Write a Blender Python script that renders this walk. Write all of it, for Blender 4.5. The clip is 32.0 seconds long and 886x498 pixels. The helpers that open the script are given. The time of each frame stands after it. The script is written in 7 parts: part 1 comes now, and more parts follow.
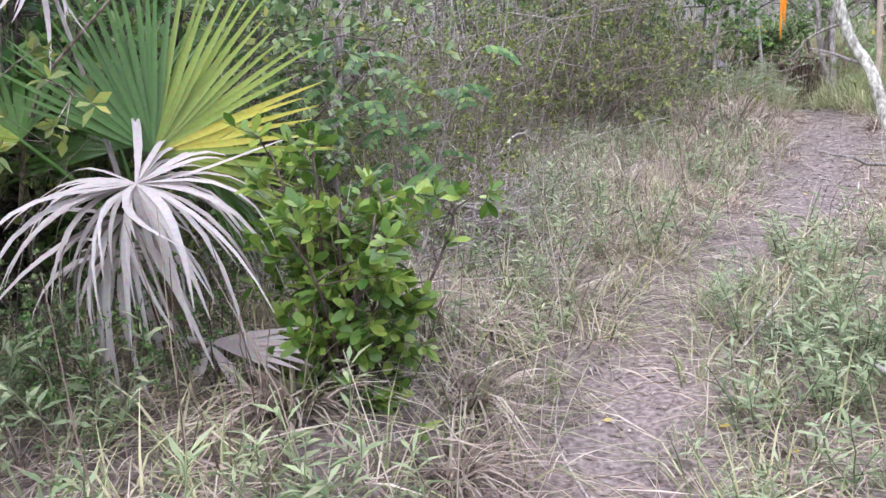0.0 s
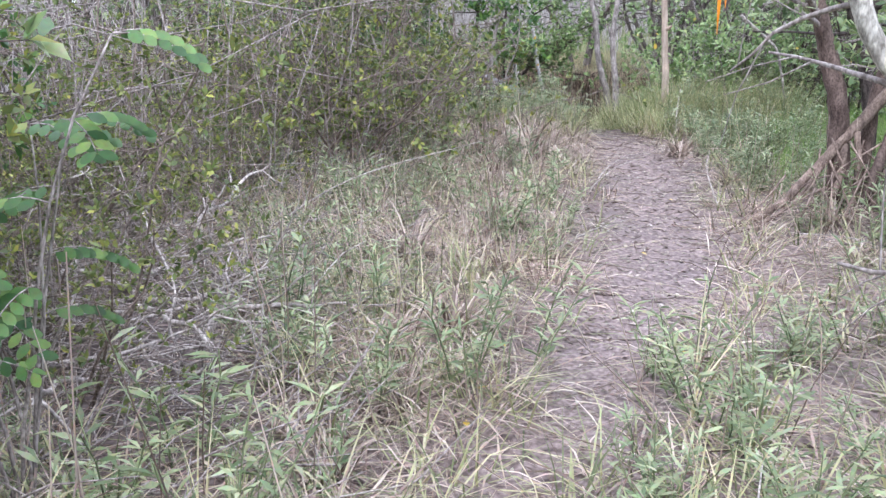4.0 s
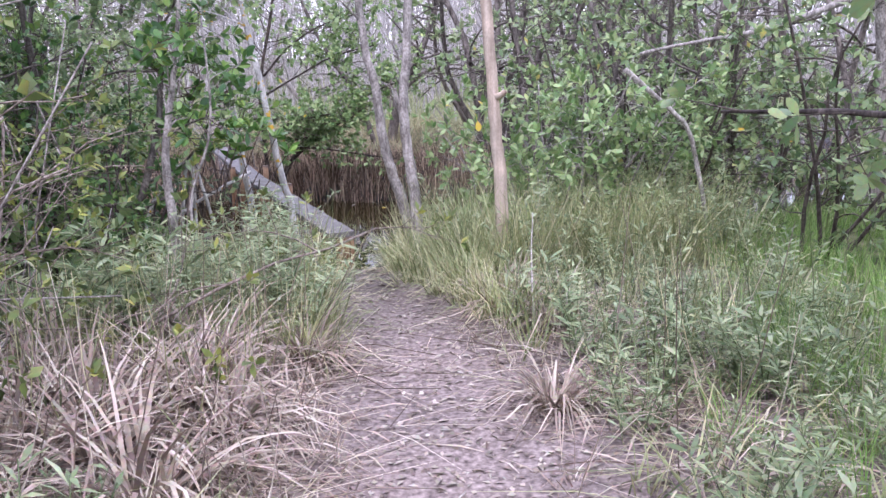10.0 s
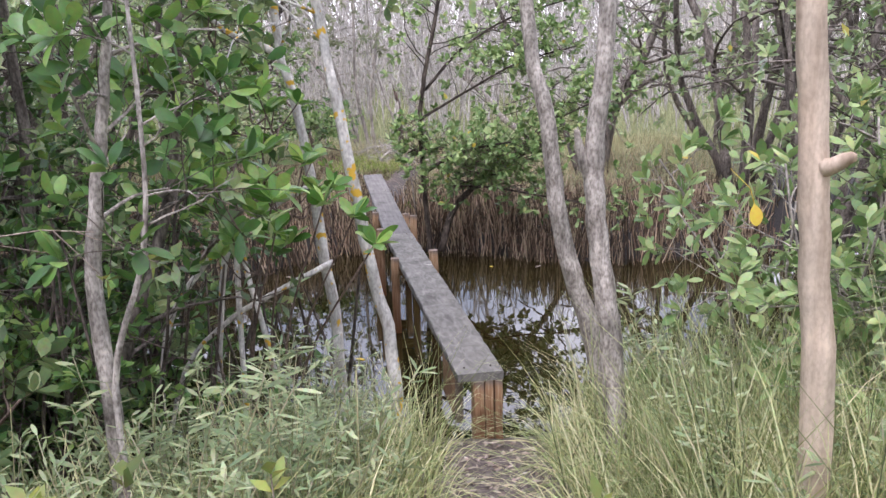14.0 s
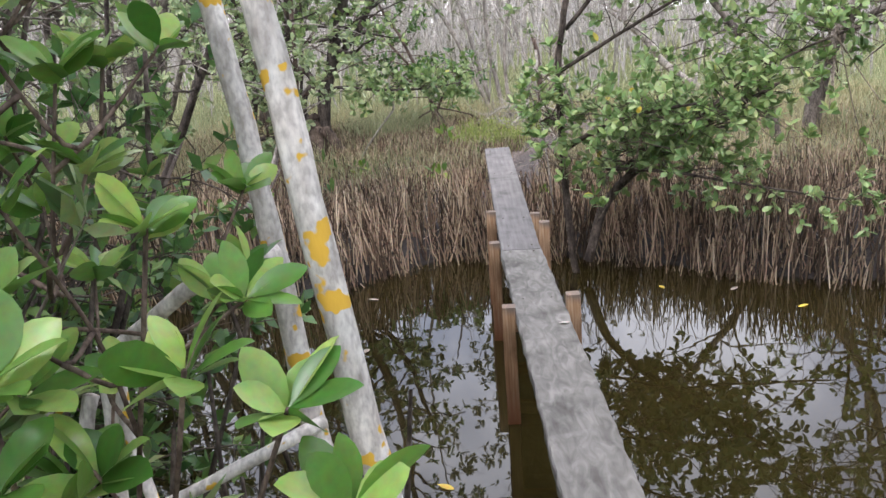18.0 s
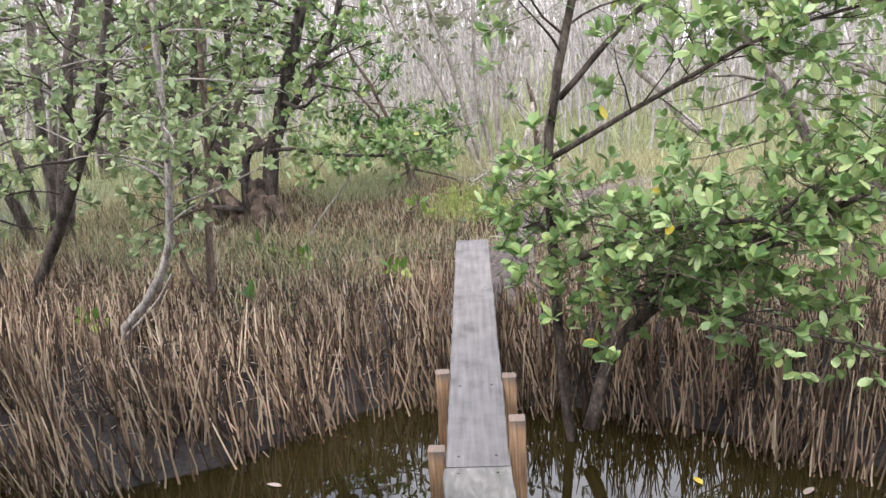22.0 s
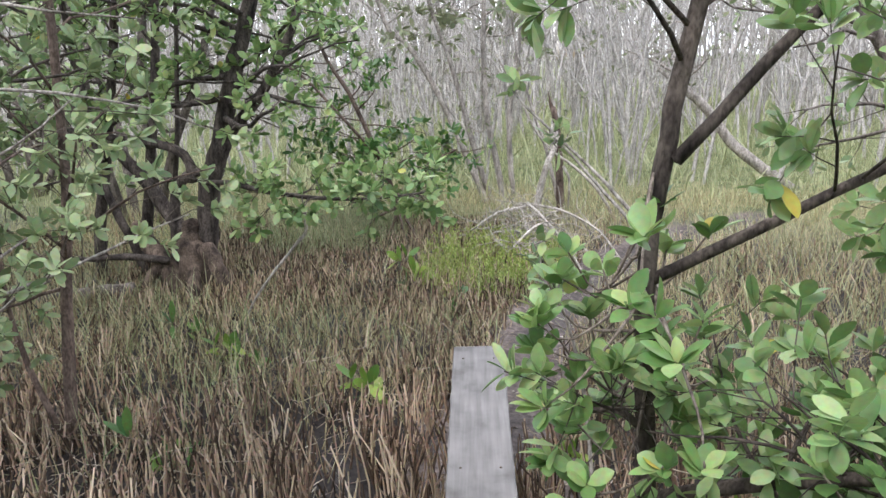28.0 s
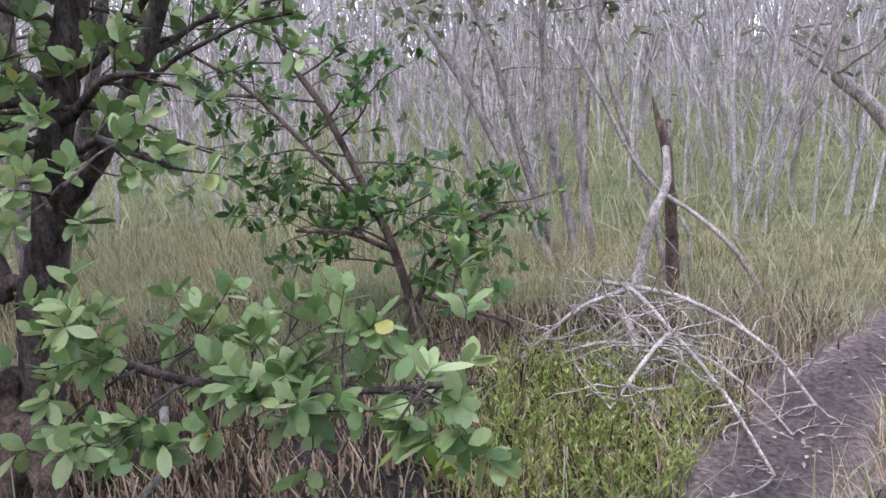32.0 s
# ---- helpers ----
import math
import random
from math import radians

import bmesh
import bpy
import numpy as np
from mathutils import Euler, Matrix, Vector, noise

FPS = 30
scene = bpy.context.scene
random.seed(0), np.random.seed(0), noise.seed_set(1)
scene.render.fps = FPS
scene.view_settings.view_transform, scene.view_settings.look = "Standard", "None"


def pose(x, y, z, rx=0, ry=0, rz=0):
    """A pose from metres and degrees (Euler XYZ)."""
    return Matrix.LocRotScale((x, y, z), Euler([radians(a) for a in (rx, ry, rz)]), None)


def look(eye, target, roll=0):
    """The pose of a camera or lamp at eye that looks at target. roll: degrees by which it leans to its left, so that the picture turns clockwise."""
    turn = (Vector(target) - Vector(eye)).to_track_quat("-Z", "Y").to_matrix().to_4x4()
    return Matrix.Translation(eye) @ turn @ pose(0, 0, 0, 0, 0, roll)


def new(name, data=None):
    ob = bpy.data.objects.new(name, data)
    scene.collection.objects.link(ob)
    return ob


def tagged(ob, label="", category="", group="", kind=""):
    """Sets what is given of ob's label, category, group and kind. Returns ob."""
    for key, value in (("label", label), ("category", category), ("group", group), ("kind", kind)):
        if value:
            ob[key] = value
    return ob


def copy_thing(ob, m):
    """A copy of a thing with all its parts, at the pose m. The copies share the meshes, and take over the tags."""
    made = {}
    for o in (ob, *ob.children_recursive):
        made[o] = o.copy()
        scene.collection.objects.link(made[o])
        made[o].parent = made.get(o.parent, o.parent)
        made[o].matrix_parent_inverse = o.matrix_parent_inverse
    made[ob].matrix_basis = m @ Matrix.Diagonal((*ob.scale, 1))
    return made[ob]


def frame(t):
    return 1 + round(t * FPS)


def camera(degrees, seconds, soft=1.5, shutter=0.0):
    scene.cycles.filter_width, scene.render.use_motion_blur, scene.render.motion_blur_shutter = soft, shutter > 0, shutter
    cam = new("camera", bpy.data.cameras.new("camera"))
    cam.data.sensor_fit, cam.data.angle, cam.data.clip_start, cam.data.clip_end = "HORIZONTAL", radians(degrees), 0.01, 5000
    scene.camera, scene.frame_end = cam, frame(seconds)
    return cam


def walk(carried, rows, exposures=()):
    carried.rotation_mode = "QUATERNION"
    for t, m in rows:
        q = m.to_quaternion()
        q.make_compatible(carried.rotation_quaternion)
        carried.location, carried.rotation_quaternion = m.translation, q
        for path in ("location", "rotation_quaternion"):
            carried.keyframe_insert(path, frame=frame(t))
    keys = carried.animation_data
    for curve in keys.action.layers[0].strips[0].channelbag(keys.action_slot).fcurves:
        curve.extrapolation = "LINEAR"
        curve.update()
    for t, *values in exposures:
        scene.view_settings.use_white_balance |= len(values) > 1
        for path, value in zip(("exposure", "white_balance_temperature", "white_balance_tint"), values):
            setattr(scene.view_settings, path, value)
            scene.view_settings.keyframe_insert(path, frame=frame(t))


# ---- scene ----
cam = camera(56.3, 32.0)
PATH = [
    (0, (0.336, -2.817, 1.76), (-0.224, -0.988, 1.174), -2.9),
    (0.5, (0.255, -2.601, 1.75), (-0.183, -0.758, 1.108), -2.4),
    (1, (0.172, -2.349, 1.752), (-0.201, -0.506, 1.071), -1.4),
    (1.5, (0.033, -2.14, 1.746), (-0.073, -0.275, 1.031), 0.2),
    (2, (-0.048, -1.929, 1.739), (-0.026, -0.068, 1.008), 0.1),
    (2.5, (-0.019, -1.524, 1.691), (-0.002, 0.367, 1.039), -1.0),
    (4.5, (0.021, 0.075, 1.501), (0.014, 1.99, 0.926), -0.2),
    (5, (-0.022, 0.528, 1.468), (0.008, 2.445, 0.898), 0.5),
    (5.5, (0.01, 0.943, 1.438), (0.071, 2.889, 0.98), -0.2),
    (6, (0.025, 1.359, 1.357), (0.364, 3.279, 0.911), -0.8),
    (6.5, (0.13, 1.765, 1.348), (0.712, 3.621, 0.886), -0.4),
    (7, (0.306, 2.207, 1.345), (0.92, 4.051, 0.873), -0.7),
    (7.5, (0.451, 2.664, 1.338), (1.2, 4.466, 0.902), 0.7),
    (8, (0.682, 3.194, 1.364), (1.438, 5.0, 0.957), -0.1),
    (8.5, (0.927, 3.736, 1.365), (1.554, 5.577, 0.898), -0.9),
    (9, (1.122, 4.229, 1.341), (1.69, 6.092, 0.888), 0.2),
    (9.5, (1.294, 4.709, 1.367), (1.84, 6.58, 0.917), 0.1),
    (10, (1.413, 5.224, 1.447), (1.796, 7.133, 0.991), -1.0),
    (10.5, (1.454, 5.686, 1.508), (1.829, 7.599, 1.061), -1.4),
    (11, (1.61, 6.091, 1.491), (2.014, 8.009, 1.094), -0.8),
    (11.5, (1.785, 6.502, 1.538), (2.116, 8.43, 1.122), -1.7),
    (12, (1.862, 6.9, 1.515), (2.15, 8.837, 1.107), -0.7),
    (12.5, (1.966, 7.264, 1.57), (2.172, 9.21, 1.159), -1.1),
    (13, (2.079, 7.64, 1.567), (2.046, 9.593, 1.138), -1.1),
    (13.5, (2.081, 8.085, 1.51), (1.941, 10.029, 1.064), -1.7),
    (14, (2.049, 8.538, 1.464), (1.918, 10.485, 1.027), -1.7),
    (14.5, (2.069, 8.918, 1.466), (1.86, 10.854, 1.011), -2.7),
    (15, (1.935, 9.367, 1.454), (1.709, 11.289, 0.949), -1.6),
    (15.5, (1.907, 9.755, 1.485), (1.502, 11.633, 0.931), -2.4),
    (17.5, (2.013, 10.883, 1.375), (1.526, 12.749, 0.842), -4.2),
    (18, (1.901, 11.132, 1.314), (1.416, 12.999, 0.786), -4.2),
    (18.5, (1.935, 11.409, 1.304), (1.477, 13.28, 0.768), -3.7),
    (19, (1.964, 11.701, 1.26), (1.502, 13.576, 0.739), -3.8),
    (19.5, (1.913, 11.931, 1.235), (1.556, 13.843, 0.77), -2.8),
    (20, (1.89, 12.222, 1.186), (1.558, 14.142, 0.737), -1.4),
    (20.5, (1.897, 12.476, 1.174), (1.532, 14.393, 0.736), -1.3),
    (21, (1.897, 12.599, 1.189), (1.428, 14.497, 0.768), -3.4),
    (21.5, (1.832, 12.91, 1.246), (1.365, 14.809, 0.829), -3.7),
    (22, (1.78, 13.156, 1.433), (1.283, 15.04, 0.981), -3.3),
    (22.5, (1.74, 13.289, 1.462), (1.147, 15.153, 1.045), -2.9),
    (23, (1.73, 13.412, 1.46), (1.136, 15.276, 1.046), -3.0),
    (23.5, (1.735, 13.615, 1.48), (1.145, 15.48, 1.064), -2.9),
    (24, (1.679, 13.867, 1.469), (1.17, 15.759, 1.068), -2.3),
    (24.5, (1.584, 14.042, 1.483), (1.143, 15.955, 1.104), -2.2),
    (26.5, (1.49, 14.44, 1.436), (1.021, 16.336, 1.008), -2.2),
    (27, (1.462, 14.617, 1.412), (0.94, 16.499, 0.981), -2.3),
    (27.5, (1.415, 14.898, 1.445), (0.907, 16.78, 0.997), -1.5),
    (28, (1.277, 15.281, 1.441), (0.783, 17.168, 1.0), -1.6),
    (28.5, (1.186, 15.654, 1.407), (0.696, 17.526, 0.902), -1.4),
    (29, (1.074, 16.051, 1.399), (0.596, 17.92, 0.873), -1.4),
    (29.5, (0.934, 16.452, 1.384), (0.44, 18.314, 0.844), -1.1),
    (30, (0.878, 16.837, 1.455), (0.224, 18.644, 0.901), -2.0),
    (30.5, (0.759, 17.238, 1.505), (0.145, 19.084, 1.042), -0.9),
    (31, (0.696, 17.589, 1.514), (0.082, 19.439, 1.069), -1.0),
    (31.5, (0.63, 17.979, 1.481), (0.021, 19.833, 1.039), -3.0),
    (32, (0.507, 18.317, 1.444), (-0.086, 20.171, 0.988), -3.6),
]
EXPOSURES = [(0, 0.55, 5600, 22), (2, 0.6, 5550, 22), (5, 0.62, 5450, 21), (8, 0.5, 5400, 21), (10, 0.66, 5450, 31), (12, 0.5, 5650, 27), (13, 0.54, 5750, 25), (15, 0.66, 6050, 20), (18, 0.7, 6050, 17), (21, 0.98, 6150, 17), (26, 0.75, 5950, 14), (28, 0.65, 5900, 13), (29, 0.75, 5750, 14), (30, 1.0, 5400, 25), (31, 0.55, 5650, 22), (32, 0.38, 5550, 27)]
walk(cam, [(t, look(eye, target, roll)) for t, eye, target, roll in PATH], EXPOSURES)

# ---- world, sun ----
SUN_ELEVATION, SUN_TURN = radians(58), radians(20)
world = bpy.data.worlds.new("overcast_sky")
scene.world = world
world.use_nodes = True
wn, wl = world.node_tree.nodes, world.node_tree.links
sky = wn.new("ShaderNodeTexSky")
sky.sky_type, sky.sun_disc = "NISHITA", False
sky.sun_elevation, sky.sun_rotation = SUN_ELEVATION, SUN_TURN
sky.air_density, sky.dust_density, sky.ozone_density = 1.2, 3.0, 1.0
cloud_noise = wn.new("ShaderNodeTexNoise")
cloud_noise.inputs["Scale"].default_value, cloud_noise.inputs["Detail"].default_value = 3.2, 5.0
cloud_ramp = wn.new("ShaderNodeValToRGB")
cloud_ramp.color_ramp.elements[0].position, cloud_ramp.color_ramp.elements[1].position = 0.40, 0.56
cloud_mix = wn.new("ShaderNodeMix")
cloud_mix.data_type = "RGBA"
cloud_mix.inputs[7].default_value = (15.0, 15.2, 15.6, 1)
sky_coord = wn.new("ShaderNodeTexCoord")
wl.new(sky_coord.outputs["Generated"], cloud_noise.inputs["Vector"])
wl.new(cloud_noise.outputs["Fac"], cloud_ramp.inputs["Fac"])
wl.new(cloud_ramp.outputs["Color"], cloud_mix.inputs[0])
wl.new(sky.outputs["Color"], cloud_mix.inputs[6])
wl.new(cloud_mix.outputs[2], wn["Background"].inputs["Color"])
wn["Background"].inputs["Strength"].default_value = 0.15

sun = new("sun", bpy.data.lights.new("sun", "SUN"))
sun.data.energy, sun.data.angle, sun.data.color = 1.7, radians(20), (1.0, 0.96, 0.90)
sun.matrix_world = pose(0, 0, 20, 90 - math.degrees(SUN_ELEVATION), 0, 180 - math.degrees(SUN_TURN) + 180)


# ---- materials ----
def shader(name, rough=0.8, spec=0.3):
    m = bpy.data.materials.new(name)
    m.use_nodes = True
    b = m.node_tree.nodes["Principled BSDF"]
    b.inputs["Roughness"].default_value = rough
    b.inputs["Specular IOR Level"].default_value = spec
    return m, m.node_tree.nodes, m.node_tree.links, b


def noise_node(n, l, scale, detail=4.0, coord="Object", stretch=None):
    t = n.new("ShaderNodeTexCoord")
    x = n.new("ShaderNodeTexNoise")
    x.inputs["Scale"].default_value, x.inputs["Detail"].default_value = scale, detail
    if stretch:
        mp = n.new("ShaderNodeMapping")
        mp.inputs["Scale"].default_value = stretch
        l.new(t.outputs[coord], mp.inputs["Vector"])
        l.new(mp.outputs["Vector"], x.inputs["Vector"])
    else:
        l.new(t.outputs[coord], x.inputs["Vector"])
    return x


def ramp_node(n, stops):
    r = n.new("ShaderNodeValToRGB")
    e = r.color_ramp.elements
    e[0].position, e[0].color = stops[0][0], (*stops[0][1], 1)
    e[1].position, e[1].color = stops[-1][0], (*stops[-1][1], 1)
    for p, c in stops[1:-1]:
        e.new(p).color = (*c, 1)
    return r


def mix_node(n, l, fac, a, b, mode="MIX"):
    x = n.new("ShaderNodeMix")
    x.data_type, x.blend_type = "RGBA", mode
    for socket, v in ((0, fac), (6, a), (7, b)):
        if isinstance(v, (int, float)):
            x.inputs[socket].default_value = v
        elif isinstance(v, tuple):
            x.inputs[socket].default_value = (*v, 1)
        else:
            l.new(v, x.inputs[socket])
    return x.outputs[2]


def bump_node(n, l, height, strength, distance, b):
    x = n.new("ShaderNodeBump")
    x.inputs["Strength"].default_value, x.inputs["Distance"].default_value = strength, distance
    l.new(height, x.inputs["Height"])
    l.new(x.outputs["Normal"], b.inputs["Normal"])


def leaf_material(name, stops, rough=0.45, through_light=0.3, spec=0.4):
    """Leaves and blades: a colour for each blade, fine mottling, light coming through."""
    m, n, l, b = shader(name, rough, spec)
    g = n.new("ShaderNodeNewGeometry")
    r = ramp_node(n, stops)
    l.new(g.outputs["Random Per Island"], r.inputs["Fac"])
    spots = noise_node(n, l, 60.0, 3.0)
    patches = noise_node(n, l, 1.3, 2.0)
    c = mix_node(n, l, 0.35, r.outputs["Color"], spots.outputs["Color"], "OVERLAY")
    dim = ramp_node(n, ((0.3, (0.78, 0.8, 0.74)), (0.7, (1.12, 1.08, 1.0))))
    l.new(patches.outputs["Fac"], dim.inputs["Fac"])
    c = mix_node(n, l, 1.0, c, dim.outputs["Color"], "MULTIPLY")
    l.new(c, b.inputs["Base Color"])
    t = n.new("ShaderNodeBsdfTranslucent")
    l.new(c, t.inputs["Color"])
    s = n.new("ShaderNodeMixShader")
    s.inputs[0].default_value = through_light
    l.new(b.outputs[0], s.inputs[1])
    l.new(t.outputs[0], s.inputs[2])
    l.new(s.outputs[0], n["Material Output"].inputs["Surface"])
    return m


def bark_material(name, dark, light, scale=22.0, depth=0.006, patch=None, patch_at=0.6, rough=0.9, seams=0.3, run=0.3, fleck=0.85):
    """Bark: long furrows, blotches, and where given a patch colour of lichen."""
    m, n, l, b = shader(name, rough, 0.2)
    furrow = noise_node(n, l, scale, 6.0, stretch=(1, 1, run))
    blotch = noise_node(n, l, 5.0, 3.0)
    r = ramp_node(n, ((0.32, dark), (0.68, light)))
    l.new(furrow.outputs["Fac"], r.inputs["Fac"])
    d = ramp_node(n, ((0.35, (0.72, 0.72, 0.7)), (0.65, (1.1, 1.08, 1.05))))
    l.new(blotch.outputs["Fac"], d.inputs["Fac"])
    c = mix_node(n, l, 1.0, r.outputs["Color"], d.outputs["Color"], "MULTIPLY")
    speck = noise_node(n, l, 95.0, 3.0, stretch=(1, 1, 0.55))
    flake = ramp_node(n, ((0.36, (0.55, 0.53, 0.51)), (0.5, (1, 1, 1)), (0.66, (1.35, 1.35, 1.33))))
    l.new(speck.outputs["Fac"], flake.inputs["Fac"])
    c = mix_node(n, l, fleck, c, flake.outputs["Color"], "MULTIPLY")
    crack = n.new("ShaderNodeTexVoronoi")
    crack.feature = "DISTANCE_TO_EDGE"
    crack.inputs["Scale"].default_value = scale * 1.6
    where = n.new("ShaderNodeTexCoord")
    long = n.new("ShaderNodeMapping")
    long.inputs["Scale"].default_value = (1, 1, 0.3)
    l.new(where.outputs["Object"], long.inputs["Vector"])
    l.new(long.outputs["Vector"], crack.inputs["Vector"])
    seam = ramp_node(n, ((0.0, (0.5, 0.48, 0.46)), (0.12, (1, 1, 1))))
    l.new(crack.outputs["Distance"], seam.inputs["Fac"])
    c = mix_node(n, l, seams, c, seam.outputs["Color"], "MULTIPLY")
    if patch:
        spot = noise_node(n, l, 19.0, 2.5)
        edge = ramp_node(n, ((patch_at, (0, 0, 0)), (patch_at + 0.025, (1, 1, 1))))
        l.new(spot.outputs["Fac"], edge.inputs["Fac"])
        c = mix_node(n, l, edge.outputs["Color"], c, patch)
    l.new(c, b.inputs["Base Color"])
    relief = mix_node(n, l, seams * 0.7, furrow.outputs["Color"], seam.outputs["Color"])
    bump_node(n, l, relief, 1.0, depth, b)
    return m


def ground_material():
    m, n, l, b = shader("soil_and_litter", 0.95, 0.15)
    fine = noise_node(n, l, 38.0, 8.0)
    wide = noise_node(n, l, 1.1, 4.0)
    vor = n.new("ShaderNodeTexVoronoi")
    vor.inputs["Scale"].default_value = 26.0
    t = n.new("ShaderNodeTexCoord")
    l.new(t.outputs["Object"], vor.inputs["Vector"])
    soil = ramp_node(n, ((0.28, (0.09, 0.072, 0.067)), (0.5, (0.222, 0.185, 0.165)), (0.75, (0.41, 0.352, 0.32))))
    l.new(fine.outputs["Fac"], soil.inputs["Fac"])
    tint = ramp_node(n, ((0.3, (0.82, 0.80, 0.80)), (0.7, (1.1, 1.04, 1.0))))
    l.new(wide.outputs["Fac"], tint.inputs["Fac"])
    c = mix_node(n, l, 1.0, soil.outputs["Color"], tint.outputs["Color"], "MULTIPLY")
    a = n.new("ShaderNodeAttribute")
    a.attribute_name = "mud"
    mud = ramp_node(n, ((0.3, (0.009, 0.007, 0.006)), (0.7, (0.045, 0.037, 0.033))))
    l.new(fine.outputs["Fac"], mud.inputs["Fac"])
    c = mix_node(n, l, a.outputs["Fac"], c, mud.outputs["Color"])
    cover = n.new("ShaderNodeAttribute")
    cover.attribute_name = "turf"
    tuft = noise_node(n, l, 5.0, 8.0)
    turf = ramp_node(n, ((0.3, (0.05, 0.065, 0.025)), (0.5, (0.13, 0.145, 0.06)), (0.72, (0.27, 0.245, 0.14))))
    l.new(tuft.outputs["Fac"], turf.inputs["Fac"])
    c = mix_node(n, l, cover.outputs["Fac"], c, turf.outputs["Color"])
    l.new(c, b.inputs["Base Color"])
    rough = n.new("ShaderNodeMapRange")
    rough.inputs["To Min"].default_value, rough.inputs["To Max"].default_value = 0.95, 0.5
    l.new(a.outputs["Fac"], rough.inputs["Value"])
    l.new(rough.outputs["Result"], b.inputs["Roughness"])
    h = mix_node(n, l, 0.15, fine.outputs["Color"], vor.outputs["Color"])
    bump_node(n, l, h, 0.6, 0.012, b)
    return m


def water_material():
    m, n, l, b = shader("murky_water", 0.015, 0.6)
    b.inputs["IOR"].default_value = 1.36
    cloud = noise_node(n, l, 0.7, 4.0)
    r = ramp_node(n, ((0.3, (0.011, 0.008, 0.002)), (0.7, (0.028, 0.021, 0.006))))
    l.new(cloud.outputs["Fac"], r.inputs["Fac"])
    l.new(r.outputs["Color"], b.inputs["Base Color"])
    ripple = noise_node(n, l, 3.0, 2.0)
    bump_node(n, l, ripple.outputs["Fac"], 0.12, 0.01, b)
    return m


def wood_material(name, dark, mid, light, across, wet=None, swirl=0.0):
    """Sawn timber: grain along the length, knots, and a stained foot where given."""
    m, n, l, b = shader(name, 0.85, 0.25)
    grain = noise_node(n, l, 9.0, 8.0, stretch=across)
    grain.inputs["Distortion"].default_value = swirl
    blot = noise_node(n, l, 6.0, 6.0, stretch=tuple(1.0 + 0.06 * k for k in across))
    r = ramp_node(n, ((0.3, dark), (0.52, mid), (0.72, light)))
    l.new(grain.outputs["Fac"], r.inputs["Fac"])
    d = ramp_node(n, ((0.30, (0.62, 0.61, 0.59)), (0.42, (0.86, 0.855, 0.845)), (0.55, (1.0, 0.99, 0.98)), (0.7, (1.12, 1.11, 1.09))))
    l.new(blot.outputs["Fac"], d.inputs["Fac"])
    c = mix_node(n, l, 1.0, r.outputs["Color"], d.outputs["Color"], "MULTIPLY")
    if wet:
        g = n.new("ShaderNodeNewGeometry")
        s = n.new("ShaderNodeSeparateXYZ")
        l.new(g.outputs["Position"], s.inputs[0])
        w = n.new("ShaderNodeMapRange")
        for k, v in zip(("From Min", "From Max", "To Min", "To Max"), (-0.62, -0.1, 1.0, 0.0)):
            w.inputs[k].default_value = v
        l.new(s.outputs["Z"], w.inputs["Value"])
        c = mix_node(n, l, w.outputs["Result"], c, wet)
        # the weathered grey head of a post
        o = n.new("ShaderNodeTexCoord")
        s2 = n.new("ShaderNodeSeparateXYZ")
        l.new(o.outputs["Object"], s2.inputs[0])
        add = n.new("ShaderNodeMath")
        add.operation = "MULTIPLY_ADD"
        add.inputs[1].default_value = 0.12
        l.new(blot.outputs["Fac"], add.inputs[0])
        l.new(s2.outputs["Y"], add.inputs[2])
        h = n.new("ShaderNodeMapRange")
        for k, v in zip(("From Min", "From Max", "To Min", "To Max"), (0.07, 0.125, 0.85, 0.0)):
            h.inputs[k].default_value = v
        l.new(add.outputs[0], h.inputs["Value"])
        c = mix_node(n, l, h.outputs["Result"], c, (0.17, 0.14, 0.12))
    l.new(c, b.inputs["Base Color"])
    bump_node(n, l, grain.outputs["Fac"], 0.35, 0.002, b)
    return m


M_SOIL = ground_material()
M_WATER = water_material()
M_MANGROVE = leaf_material("mangrove_leaf", ((0.0, (0.10, 0.165, 0.07)), (0.45, (0.215, 0.30, 0.13)), (0.8, (0.345, 0.435, 0.205)), (0.995, (0.45, 0.53, 0.25)), (0.997, (0.66, 0.48, 0.05)), (1.0, (0.70, 0.50, 0.05))), 0.4)
M_MANGROVE_PALE = leaf_material("pale_mangrove_leaf", ((0.0, (0.15, 0.21, 0.10)), (0.5, (0.31, 0.39, 0.20)), (1.0, (0.50, 0.57, 0.33))), 0.45)
M_MANGROVE_DARK = leaf_material("dark_mangrove_leaf", ((0.0, (0.045, 0.11, 0.03)), (0.6, (0.11, 0.215, 0.06)), (1.0, (0.24, 0.36, 0.09))), 0.35)
M_MANGROVE_LIGHT = leaf_material("light_mangrove_leaf", ((0.0, (0.12, 0.21, 0.07)), (0.5, (0.27, 0.385, 0.15)), (0.97, (0.47, 0.57, 0.28)), (0.997, (0.52, 0.58, 0.22)), (1.0, (0.70, 0.52, 0.06))), 0.42)
M_WHORL = leaf_material("whorled_mangrove_leaf", ((0.0, (0.10, 0.19, 0.055)), (0.5, (0.22, 0.345, 0.115)), (0.9, (0.37, 0.49, 0.19)), (0.985, (0.45, 0.55, 0.22)), (1.0, (0.70, 0.52, 0.06))), 0.36)
M_BRIGHT = leaf_material("bright_leaf", ((0.0, (0.06, 0.135, 0.02)), (0.5, (0.165, 0.275, 0.045)), (1.0, (0.35, 0.44, 0.09))), 0.35)
